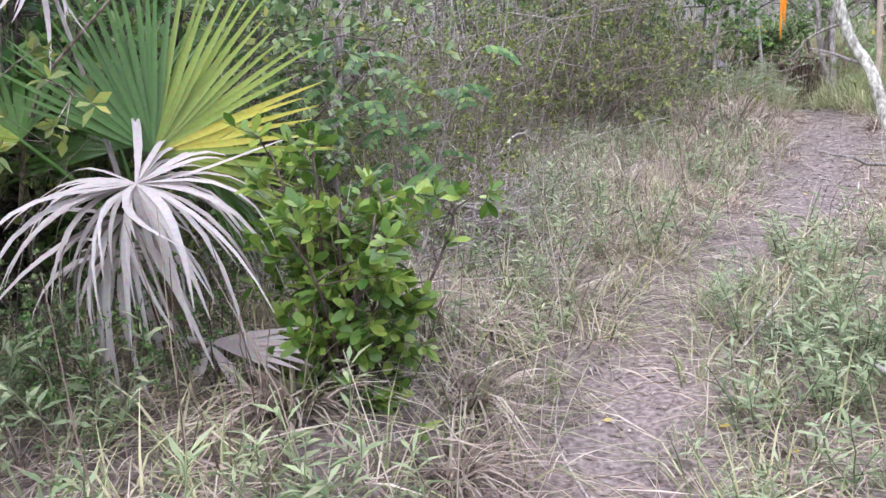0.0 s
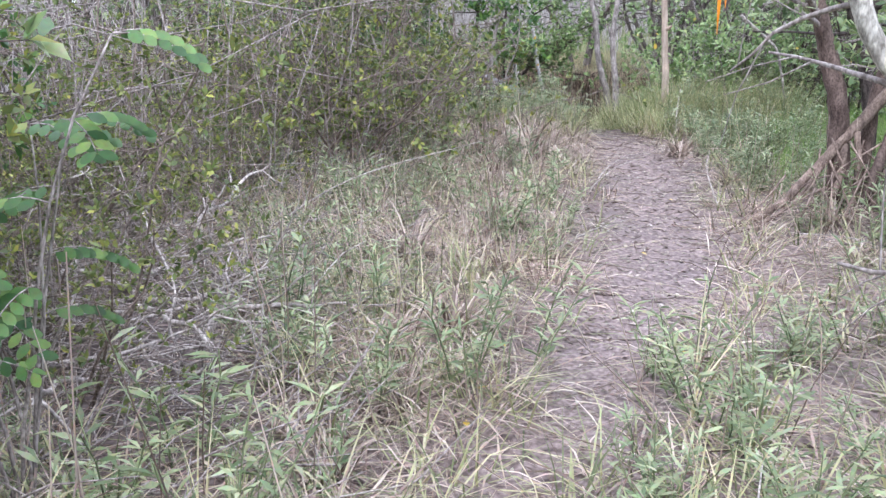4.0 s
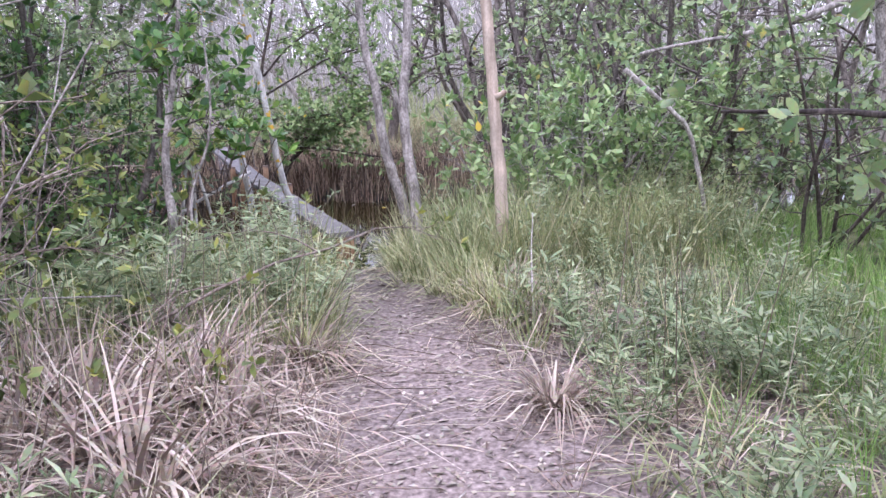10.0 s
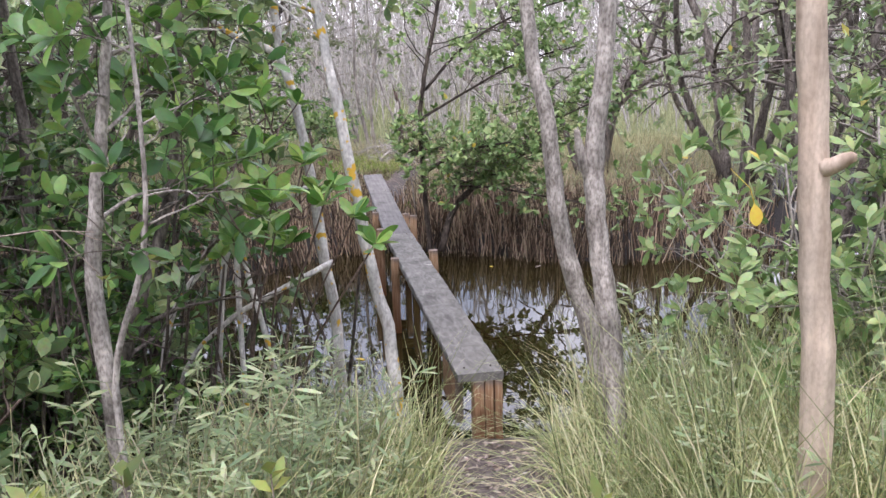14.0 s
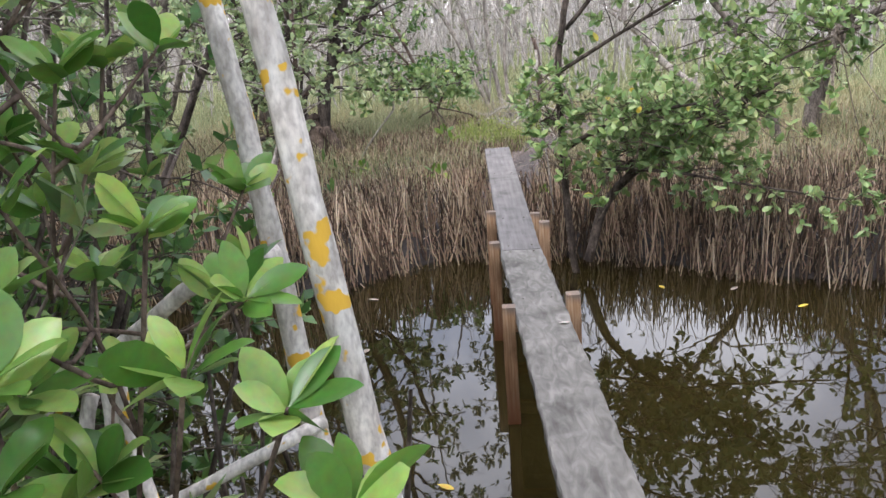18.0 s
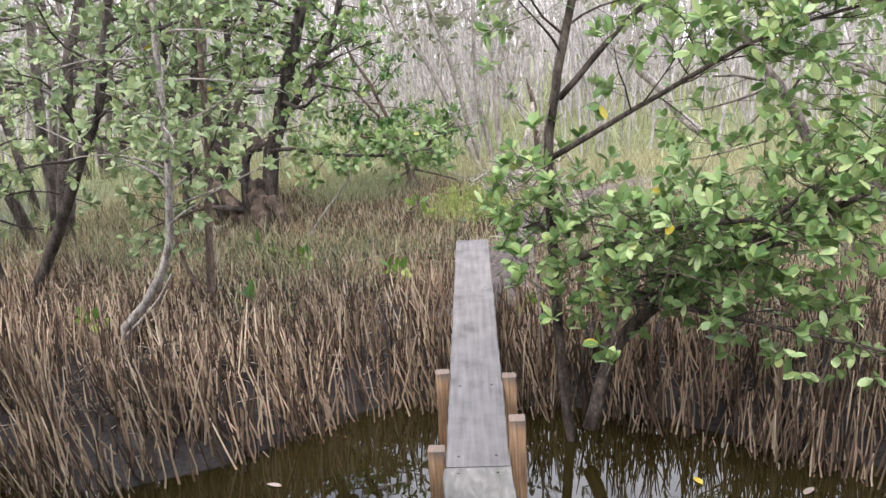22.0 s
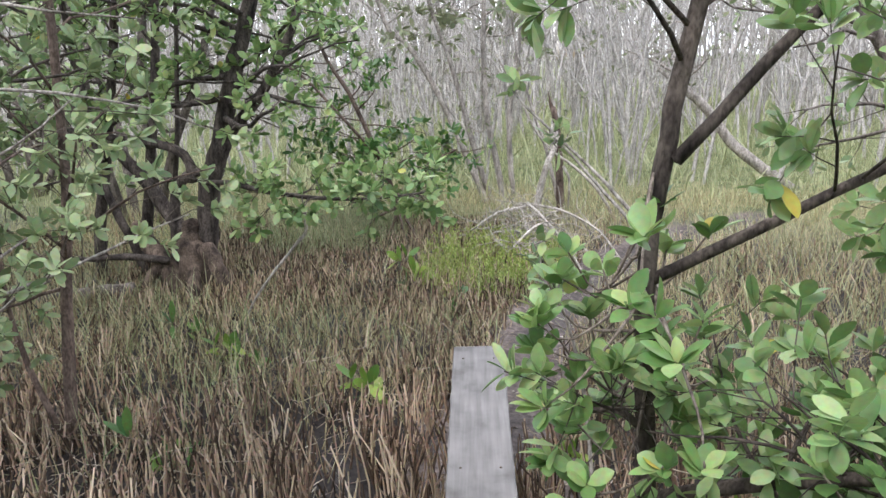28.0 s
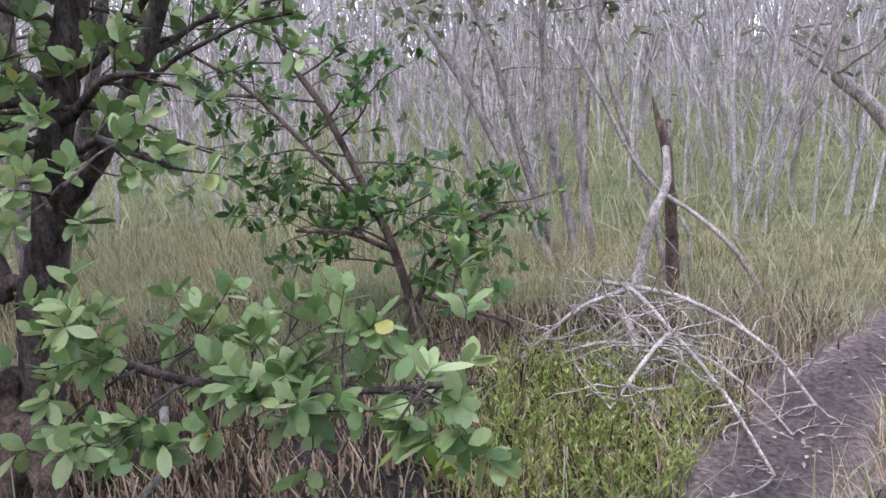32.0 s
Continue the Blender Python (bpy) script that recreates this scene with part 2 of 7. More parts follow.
M_SHRUB = leaf_material("shrub_leaf", ((0.0, (0.07, 0.10, 0.03)), (0.5, (0.17, 0.21, 0.06)), (0.85, (0.27, 0.31, 0.08)), (1.0, (0.44, 0.44, 0.10))), 0.55)
M_HERB = leaf_material("herb_leaf", ((0.0, (0.125, 0.175, 0.085)), (0.5, (0.28, 0.345, 0.18)), (1.0, (0.47, 0.52, 0.32))), 0.55)
M_STALK = leaf_material("weed_stalk", ((0.0, (0.20, 0.21, 0.11)), (0.6, (0.36, 0.34, 0.22)), (1.0, (0.52, 0.47, 0.34))), 0.6, 0.1)
M_GRASS = leaf_material("green_grass", ((0.0, (0.10, 0.125, 0.055)), (0.4, (0.28, 0.31, 0.15)), (0.75, (0.48, 0.475, 0.26)), (1.0, (0.70, 0.64, 0.43))), 0.6, 0.25)
M_LUSH = leaf_material("lush_grass", ((0.0, (0.11, 0.21, 0.045)), (0.5, (0.22, 0.38, 0.09)), (1.0, (0.40, 0.53, 0.18))), 0.55, 0.3)
M_TALL = leaf_material("tall_green_grass", ((0.0, (0.15, 0.19, 0.07)), (0.4, (0.33, 0.375, 0.165)), (0.8, (0.50, 0.505, 0.26)), (1.0, (0.72, 0.66, 0.45))), 0.6, 0.25)
M_STRAW = leaf_material("dry_grass", ((0.0, (0.13, 0.095, 0.075)), (0.35, (0.33, 0.255, 0.21)), (0.8, (0.56, 0.465, 0.385)), (1.0, (0.76, 0.67, 0.57))), 0.75, 0.2)
M_SALT = leaf_material("salt_grass", ((0.0, (0.20, 0.165, 0.09)), (0.5, (0.44, 0.38, 0.22)), (1.0, (0.66, 0.59, 0.38))), 0.7, 0.25)
M_SALT_GREEN = leaf_material("green_salt_grass", ((0.0, (0.20, 0.225, 0.105)), (0.5, (0.37, 0.395, 0.22)), (1.0, (0.56, 0.57, 0.36))), 0.6, 0.3)
M_SALTWORT = leaf_material("saltwort", ((0.0, (0.19, 0.26, 0.05)), (0.5, (0.37, 0.46, 0.11)), (1.0, (0.56, 0.62, 0.24))), 0.5, 0.3)
M_LITTER = leaf_material("leaf_litter", ((0.0, (0.13, 0.10, 0.082)), (0.5, (0.29, 0.24, 0.205)), (0.92, (0.42, 0.36, 0.31)), (1.0, (0.56, 0.50, 0.44))), 0.8, 0.05)
M_ROOT = leaf_material("breathing_root", ((0.0, (0.035, 0.023, 0.016)), (0.38, (0.165, 0.112, 0.08)), (0.72, (0.44, 0.32, 0.235)), (1.0, (0.80, 0.65, 0.50))), 0.85, 0.0)
M_TWIG = bark_material("grey_twig", (0.20, 0.17, 0.15), (0.52, 0.47, 0.43), 40, 0.002)
M_BROWNTWIG = bark_material("brown_twig", (0.13, 0.10, 0.08), (0.36, 0.30, 0.25), 40, 0.002)
M_DARKTWIG = bark_material("dark_twig", (0.055, 0.043, 0.036), (0.17, 0.14, 0.12), 40, 0.002)
M_DARKBARK = bark_material("dark_bark", (0.028, 0.022, 0.02), (0.15, 0.125, 0.11), 24, 0.008)
M_BROWNBARK = bark_material("brown_bark", (0.085, 0.06, 0.05), (0.24, 0.18, 0.15), 24, 0.008)
M_MIDBARK = bark_material("mid_bark", (0.03, 0.023, 0.02), (0.15, 0.12, 0.10), 30, 0.010)
M_SPOON = leaf_material("spoon_leaf", ((0.0, (0.05, 0.145, 0.025)), (0.5, (0.155, 0.30, 0.06)), (1.0, (0.37, 0.51, 0.14))), 0.28, 0.3, 0.5)
M_ASHBARK = bark_material("ash_bark", (0.075, 0.062, 0.054), (0.29, 0.25, 0.22), 26, 0.008)
M_STUMP = bark_material("stump_bark", (0.035, 0.026, 0.021), (0.22, 0.165, 0.13), 16, 0.02)
M_GREYBARK = bark_material("grey_bark", (0.20, 0.175, 0.155), (0.52, 0.47, 0.43), 30, 0.006)
M_LICHENBARK = bark_material("lichen_bark", (0.42, 0.385, 0.355), (0.80, 0.775, 0.74), 30, 0.005, (0.62, 0.38, 0.05), 0.615, seams=0.1, fleck=0.5)
M_WHITEBARK = bark_material("whitish_bark", (0.26, 0.24, 0.2), (0.72, 0.70, 0.60), 45, 0.006)
M_STRIPPED = bark_material("stripped_trunk", (0.36, 0.27, 0.20), (0.68, 0.56, 0.45), 20, 0.006, seams=0.12, run=0.05, fleck=0.25)
M_BROWNROOT = bark_material("brown_root", (0.15, 0.11, 0.09), (0.36, 0.28, 0.22), 22, 0.010, seams=0.15, run=0.2)
# bark of the far wood, with the distance haze put into its pale colour
M_HAZEBARK = bark_material("haze_paled_bark", (0.36, 0.33, 0.31), (0.70, 0.66, 0.63), 18, 0.004)
M_DRIFT = bark_material("bleached_wood", (0.30, 0.27, 0.24), (0.62, 0.57, 0.51), 26, 0.004)
M_PLANK = wood_material("weathered_plank", (0.148, 0.138, 0.132), (0.19, 0.179, 0.171), (0.232, 0.22, 0.211), (5, 0.25, 5))
M_WORNPLANK = wood_material("worn_plank", (0.12, 0.113, 0.10), (0.18, 0.172, 0.155), (0.26, 0.248, 0.225), (2.2, 0.7, 2.2), None, 1.6)
M_POST = wood_material("new_timber", (0.22, 0.125, 0.065), (0.40, 0.245, 0.14), (0.54, 0.385, 0.25), (12, 0.6, 12), (0.12, 0.045, 0.018))
M_FROND = leaf_material("palm_green", ((0.0, (0.05, 0.13, 0.025)), (1.0, (0.13, 0.24, 0.045))), 0.35, 0.3)
M_FROND_MID = leaf_material("palm_yellow_green", ((0.0, (0.19, 0.27, 0.04)), (1.0, (0.30, 0.37, 0.06))), 0.4, 0.3)
M_FROND_YELLOW = leaf_material("palm_yellow", ((0.0, (0.42, 0.42, 0.05)), (1.0, (0.60, 0.53, 0.08))), 0.45, 0.3)
M_FROND_DEAD = leaf_material("palm_dead", ((0.0, (0.25, 0.21, 0.20)), (0.5, (0.44, 0.385, 0.37)), (1.0, (0.64, 0.585, 0.56))), 0.7, 0.1)
M_PALMTRUNK = bark_material("palm_trunk", (0.07, 0.05, 0.035), (0.24, 0.17, 0.12), 18, 0.02)
M_ORANGE = leaf_material("orange_tape", ((0.0, (0.85, 0.26, 0.01)), (1.0, (0.9, 0.36, 0.02))), 0.4, 0.3)
M_YELLOWLEAF = leaf_material("yellow_leaf", ((0.0, (0.75, 0.50, 0.04)), (1.0, (0.8, 0.62, 0.12))), 0.5, 0.2)
M_FOREST = leaf_material("far_leaf", ((0.0, (0.16, 0.18, 0.11)), (1.0, (0.33, 0.35, 0.22))), 0.6, 0.3)


# ---- mesh tools ----
class Geo:
    """Collects vertices and faces of one mesh."""

    def __init__(self):
        self.v, self.f, self.n = [], [], 0

    def add(self, verts, faces):
        verts, faces = np.asarray(verts, float).reshape(-1, 3), np.asarray(faces, int)
        self.v.append(verts)
        self.f.append(faces + self.n)
        self.n += len(verts)

    def mesh(self, name, smooth=True):
        me = bpy.data.meshes.new(name)
        if not self.n:
            return me
        v = np.concatenate(self.v)
        sizes = np.concatenate([np.full(len(f), f.shape[1]) for f in self.f])
        loops = np.concatenate([f.ravel() for f in self.f])
        me.vertices.add(len(v))
        me.vertices.foreach_set("co", v.ravel())
        me.loops.add(len(loops))
        me.loops.foreach_set("vertex_index", loops)
        me.polygons.add(len(sizes))
        me.polygons.foreach_set("loop_start", np.r_[0, np.cumsum(sizes)[:-1]])
        me.update(calc_edges=True)
        me.polygons.foreach_set("use_smooth", np.full(len(sizes), smooth))
        return me


def world_of(ob):
    above = world_of(ob.parent) @ ob.matrix_parent_inverse if ob.parent else Matrix()
    return above @ ob.matrix_basis


def thing(name, base, label, category, group=""):
    """An Empty at the base of a thing, to carry its parts."""
    ob = new(name)
    ob.location = base
    ob.empty_display_size = 0.1
    return tagged(ob, label, category, group)


def part(name, geo, material, parent=None, label="", smooth=True):
    me = geo if isinstance(geo, bpy.types.Mesh) else geo.mesh(name, smooth)
    if not me.materials:
        me.materials.append(material)
    ob = new(name, me)
    if parent is not None:
        ob.parent = parent
        ob.matrix_parent_inverse = world_of(parent).inverted()
    return tagged(ob, label)


def unit(a):
    a = np.asarray(a, float)
    return a / np.maximum(np.linalg.norm(a, axis=-1, keepdims=True), 1e-9)


def smooth_line(pts, steps=4):
    """A Catmull-Rom line through the given points."""
    p = np.asarray(pts, float)
    if len(p) < 3:
        return np.array([p[0] + (p[-1] - p[0]) * k / steps for k in range(steps + 1)])
    q = np.vstack([2 * p[0] - p[1], p, 2 * p[-1] - p[-2]])
    out = []
    for i in range(1, len(q) - 2):
        a, b, c, d = q[i - 1], q[i], q[i + 1], q[i + 2]
        for k in range(steps):
            t = k / steps
            out.append(0.5 * (2 * b + (c - a) * t + (2 * a - 5 * b + 4 * c - d) * t**2 + (3 * b - a - 3 * c + d) * t**3))
    out.append(p[-1])
    return np.array(out)


def tube(geo, pts, radii, sides=6, rng=None, rough=0.0, closed=True):
    """A round limb along pts, closed at both ends but for hair-thin twigs."""
    p = np.asarray(pts, float)
    r = np.interp(np.linspace(0, 1, len(p)), np.linspace(0, 1, len(radii)), radii)
    d = unit(np.gradient(p, axis=0))
    ref = np.array([1.0, 0.0, 0.0]) if abs(d[0][0]) < 0.8 else np.array([0.0, 1.0, 0.0])
    u = unit(ref - (d @ ref)[:, None] * d)
    w = np.cross(d, u)
    a = np.linspace(0, 2 * np.pi, sides, endpoint=False)
    rr = r[:, None] * np.ones(sides)
    if rng is not None and rough:
        rr = rr * (1 + rough * rng.uniform(-1, 1, rr.shape))
    v = p[:, None] + rr[..., None] * (np.cos(a)[None, :, None] * u[:, None] + np.sin(a)[None, :, None] * w[:, None])
    i, j = np.meshgrid(np.arange(len(p) - 1), np.arange(sides), indexing="ij")
    k = (j + 1) % sides
    f = np.stack([i * sides + j, i * sides + k, (i + 1) * sides + k, (i + 1) * sides + j], -1).reshape(-1, 4)
    if not closed:
        geo.add(v.reshape(-1, 3), f)
        return
    verts = np.vstack([v.reshape(-1, 3), p[0] - d[0] * r[0] * 0.3, p[-1] + d[-1] * r[-1] * 0.6])
    n = len(p) * sides
    jj = np.arange(sides)
    kk = (jj + 1) % sides
    base = geo.n
    geo.add(verts, f)
    geo.f.append(np.stack([np.full(sides, n), kk, jj], -1) + base)
    geo.f.append(np.stack([np.full(sides, n + 1), n - sides + jj, n - sides + kk], -1) + base)


def sticks(geo, base, tip, r0, r1, bend, sides=4):
    """Many thin tapered sticks at once, each with one bend."""
    base, tip = np.asarray(base, float), np.asarray(tip, float)
    mid = (base + tip) / 2 + bend
    n = len(base)
    d = unit(tip - base)
    ref = np.where(np.abs(d[:, :1]) < 0.8, [[1.0, 0, 0]], [[0, 1.0, 0]])
    u = unit(ref - (d * ref).sum(-1, keepdims=True) * d)
    w = np.cross(d, u)
    a = np.linspace(0, 2 * np.pi, sides, endpoint=False)
    ring = np.cos(a)[None, :, None] * u[:, None] + np.sin(a)[None, :, None] * w[:, None]
    r0, r1 = np.broadcast_to(r0, n)[:, None, None], np.broadcast_to(r1, n)[:, None, None]
    v = np.concatenate([base[:, None] + r0 * ring, mid[:, None] + (r0 * 0.6 + r1 * 0.4) * ring, tip[:, None] + r1 * ring], 1)
    f = []
    for lev in range(2):
        for j in range(sides):
            k = (j + 1) % sides
            f.append([lev * sides + j, lev * sides + k, (lev + 1) * sides + k, (lev + 1) * sides + j])
    f = np.array(f)
    geo.add(v, (f[None] + (np.arange(n) * 3 * sides)[:, None, None]).reshape(-1, 4))
    if sides == 4:
        top = np.array([[8, 9, 10, 11]])
        geo.f.append((top[None] + (np.arange(n) * 12)[:, None, None]).reshape(-1, 4) + geo.n - len(v.reshape(-1, 3)))


def blades(geo, base, heading, length, width, lean, curl, segs=3, twist=None):
    """Many grass blades at once: ribbons that rise, lean and bow over."""
    base = np.asarray(base, float)
    n = len(base)
    h = np.stack([np.cos(heading), np.sin(heading), np.zeros(n)], -1)
    turn = heading + (np.pi / 2 if twist is None else np.pi / 2 + twist)
    side = np.stack([np.cos(turn), np.sin(turn), np.zeros(n)], -1)
    rows = []
    for k in range(segs + 1):
        s = k / segs
        out = lean * s + curl * s**2
        rise = np.sqrt(np.maximum(1 - np.minimum(lean + curl * s, 0.97) ** 2, 0.06)) * s - 0.55 * np.maximum(curl - 0.55, 0) * s**3
        c = base + h * (length * out)[:, None] + np.array([0, 0, 1.0]) * (length * rise)[:, None]
        wd = (width * (1 - 0.92 * s**1.6) / 2)[:, None]
        rows += [c - side * wd, c + side * wd]
    v = np.stack(rows, 1)
    f = np.array([[2 * k, 2 * k + 1, 2 * k + 3, 2 * k + 2] for k in range(segs)])
    m = 2 * (segs + 1)
    geo.add(v, (f[None] + (np.arange(n) * m)[:, None, None]).reshape(-1, 4))


LEAF_MID = (np.array([(0, 0, 0)] + [(s, w * k, 0.10 * s - 0.16 * s * s) for s, w in ((0.17, 0.22), (0.42, 0.48), (0.72, 0.46), (0.92, 0.22)) for k in (1, -1)] + [(1, 0, -0.06)]),
            ((0, 2, 1), (1, 2, 4, 3), (3, 4, 6, 5), (5, 6, 8, 7), (7, 8, 9)))
LEAF_FINE = (np.array([(0, 0, 0)] + [(s, w * k, 0.10 * abs(k) * w + 0.05 * s - 0.10 * s * s) for s, w in ((0.10, 0.10), (0.26, 0.33), (0.45, 0.47), (0.65, 0.49), (0.82, 0.37), (0.94, 0.18)) for k in (1, 0, -1)] + [(1, 0, -0.06)]),
             tuple([(0, 2, 1), (0, 3, 2)] + [f for i in range(5) for f in ((3 * i + 1, 3 * i + 2, 3 * i + 5, 3 * i + 4), (3 * i + 2, 3 * i + 3, 3 * i + 6, 3 * i + 5))] + [(16, 17, 19), (17, 18, 19)]))
LEAF_PLAIN = (np.array([(0, 0, 0), (0.5, 0.5, 0.06), (1, 0, -0.05), (0.5, -0.5, 0.06)]), ((0, 3, 2, 1),))


def leaves(geo, pos, way, up, length, width, fine=True):
    """Many leaves at once, each from pos along way, its face towards up."""
    pos, x = np.asarray(pos, float), unit(way)
    n = len(pos)
    if not n:
        return
    z = unit(np.asarray(up, float) - (x * up).sum(-1, keepdims=True) * x)
    y = np.cross(z, x)
    shape, faces = (LEAF_PLAIN, LEAF_MID, LEAF_FINE)[int(fine)]
    length, width = np.broadcast_to(length, n), np.broadcast_to(width, n)
    v = (pos[:, None] + shape[None, :, :1] * (length[:, None, None] * x[:, None]) + shape[None, :, 1:2] * (width[:, None, None] * y[:, None])
         + shape[None, :, 2:] * (length[:, None, None] * z[:, None]))
    start = geo.n
    geo.v.append(v.reshape(-1, 3))
    geo.n += n * len(shape)
    for k in (3, 4):
        some = np.array([f for f in faces if len(f) == k], int)
        if len(some):
            geo.f.append((some[None] + (np.arange(n) * len(shape))[:, None, None]).reshape(-1, k) + start)


def spray(geo, tip, way, rng, count, length, width, fine=True, spread=1.0, along=0.6):
    """Leaves round the end of a twig: opposite pairs that close up at the tip."""
    way = unit(way)
    side = unit(np.cross(way, (0.1, 0.2, 1.0)))
    over = np.cross(side, way)
    k = np.arange(count)
    at = tip[None] - way[None] * (length * along * rng.uniform(0, 1, count))[:, None]
    a = k * 2.4 + rng.uniform(-0.5, 0.5, count)
    out = np.cos(a)[:, None] * side + np.sin(a)[:, None] * over
    d = unit(way[None] * rng.uniform(0.35, 0.9, count)[:, None] + spread * out + np.array([0, 0, 0.15]))
    up = np.array([0, 0, 1.0]) + 0.55 * rng.normal(size=(count, 3)) + 0.3 * way
    leaves(geo, at, d, up, length * rng.uniform(0.7, 1.15, count), width * rng.uniform(0.75, 1.15, count), fine)


# ---- the lie of the land ----
PATH_Y = (-9, -2.5, 0.2, 1.15, 1.75, 2.2, 2.6, 3.0, 3.5, 4.0, 4.75, 5.3, 6.3, 7.4, 8.2, 9.5, 10.6, 12.6)
PATH_X = (-0.1, 0.02, 0.09, 0.06, 0.175, 0.34, 0.48, 0.64, 0.92, 1.12, 1.38, 1.48, 1.75, 1.94, 2.03, 2.1, 2.03, 1.98)
PATH_HALF = (0.28, 0.26, 0.24, 0.16, 0.12, 0.13, 0.15, 0.17, 0.34, 0.40, 0.42, 0.42, 0.45, 0.46, 0.48, 0.36, 0.28, 0.16)
MUD_Y, MUD_X = (18.6, 19.6, 20.6, 21.4, 22.3, 23.2, 25, 30), (0.62, 0.60, 0.62, 0.78, 1.15, 1.75, 3.2, 7.0)
WATER_Z = -0.62


def near_shore(x):
    return np.interp(x, (-30, -8, -3, -1, 0.2, 0.7, 1.1, 1.5, 2.5, 3.5, 6, 10, 30), (15.5, 13.6, 12.5, 11.8, 11.5, 11.9, 12.5, 12.75, 12.9, 13.1, 13.6, 14, 15))


def far_shore(x):
    return np.interp(x, (-30, -10, -5, -2, -1, -0.45, 0, 0.35, 1, 1.83, 2.4, 3.1, 3.6, 6, 12, 30), (22, 19, 17.6, 16.6, 16.35, 16.75, 17.4, 17.7, 17.8, 17.6, 17.3, 17.1, 17.2, 17.6, 18.5, 20))


def path_off(x, y):
    edge = 0.05 * np.sin(3.7 * y + 2 * np.sin(1.9 * x)) + 0.04 * np.sin(9.1 * y + 5 * x)
    return np.abs(x - np.interp(y, PATH_Y, PATH_X) + edge) / np.interp(y, PATH_Y, PATH_HALF)


def mud_off(x, y):
    edge = 0.05 * np.sin(5.3 * y + 3 * x) + 0.035 * np.sin(13.0 * y - 4 * x)
    return np.abs(x - np.interp(y, MUD_Y, MUD_X) + edge) / np.interp(y, (18.4, 19.5, 22.5, 23.6, 24.6), (0.26, 0.18, 0.22, 0.24, 0.01))


def land(x, y):
    x, y = np.asarray(x, float), np.asarray(y, float)
    a, b = near_shore(x), far_shore(x)
    lump = 0.018 * np.sin(3.1 * x + 1.3 * y) * np.sin(2.3 * y - 0.7 * x) + 0.010 * np.sin(7.7 * x - 2.1) * np.sin(8.3 * y + 1.0)
    near = np.interp(y - a, (-30, -4.2, -2.0, -0.9, -0.3, 0, 0.4), (-0.05, -0.06, -0.16, -0.31, -0.42, -0.62, -0.95))
    bank = np.clip((-0.2 - x) / 0.75, 0, 1) * np.clip((2.2 - y) / 1.6, 0, 1)
    near = near + 0.36 * bank * bank * (3 - 2 * bank)
    p = path_off(x, y)
    near = near - 0.03 * np.clip(1.4 - p, 0, 1) * (y < a - 0.5) + 0.03 * np.clip(p - 1.2, 0, 1.5) * (y < a - 1.5)
    far = np.interp(y - b, (-0.4, 0, 0.35, 1.0, 2.2, 6, 40), (-0.95, -0.62, -0.48, -0.34, -0.24, -0.12, 0.0))
    far = far + 0.014 * np.sin(11 * x + 3 * y) * np.sin(9 * y - 2 * x) * (mud_off(x, y) < 1.5)
    far = far - 0.03 * np.clip(1.3 - mud_off(x, y), 0, 1) * (y > 18.4)
    u = np.clip((y - a - 0.4) / np.maximum(b - a - 0.8, 0.1), 0, 1)
    deep = -0.95 - 0.35 * np.sin(np.pi * u)
    z = np.where(y < a + 0.4, near, np.where(y > b - 0.4, far, deep))
    return z + lump


EARLY = Matrix.Translation((-0.243, 1.602, -0.03)) @ Matrix.Rotation(radians(-5.65), 4, "Z") @ Matrix.Diagonal((0.925, 0.925, 1.0, 1))


def early(ob):
    """Sets a thing of the first stretch, drawn up in that stretch's own plan, into the plan of the whole walk."""
    ob.matrix_basis = EARLY @ ob.matrix_basis
    return ob


def early_places(places):
    return [tuple((EARLY @ Vector((x, y, 0)))[:2]) for x, y in places]


def bare(x, y):
    """1 where the ground under the dead brush lies bare, 0 elsewhere."""
    return np.clip(1.8 - 1.3 * (((x + 1.8 + 0.42 * (y - 3.9) + 0.1 * np.sin(4 * y)) / 0.62) ** 2 + ((y - 3.9) / 1.75) ** 2), 0, 1)


def heaps(x, y):
    """1 where the heaps of dead grass leave no room for green, 0 elsewhere."""
    return np.clip(1.6 - ((x - 0.5) / 0.85) ** 2 - ((y - 8.75) / 0.8) ** 2, 0, 1)


def scatter(rng, count, x0, x1, y0, y1, keep):
    """Places in a rectangle, kept with the chance that keep(x, y) gives."""
    x, y = rng.uniform(x0, x1, count), rng.uniform(y0, y1, count)
    k = rng.uniform(0, 1, count) < keep(x, y)
    return x[k], y[k]


# ---- ground and water ----
def graded(lo, hi, step, far):
    mid = np.arange(lo, hi + step / 2, step)
    out, d, left, right = [], step, [lo], [hi]
    while right[-1] < far:
        d *= 1.5
        right.append(right[-1] + d)
        left.append(left[-1] - d)
    return np.r_[left[:0:-1], mid, right[1:]]


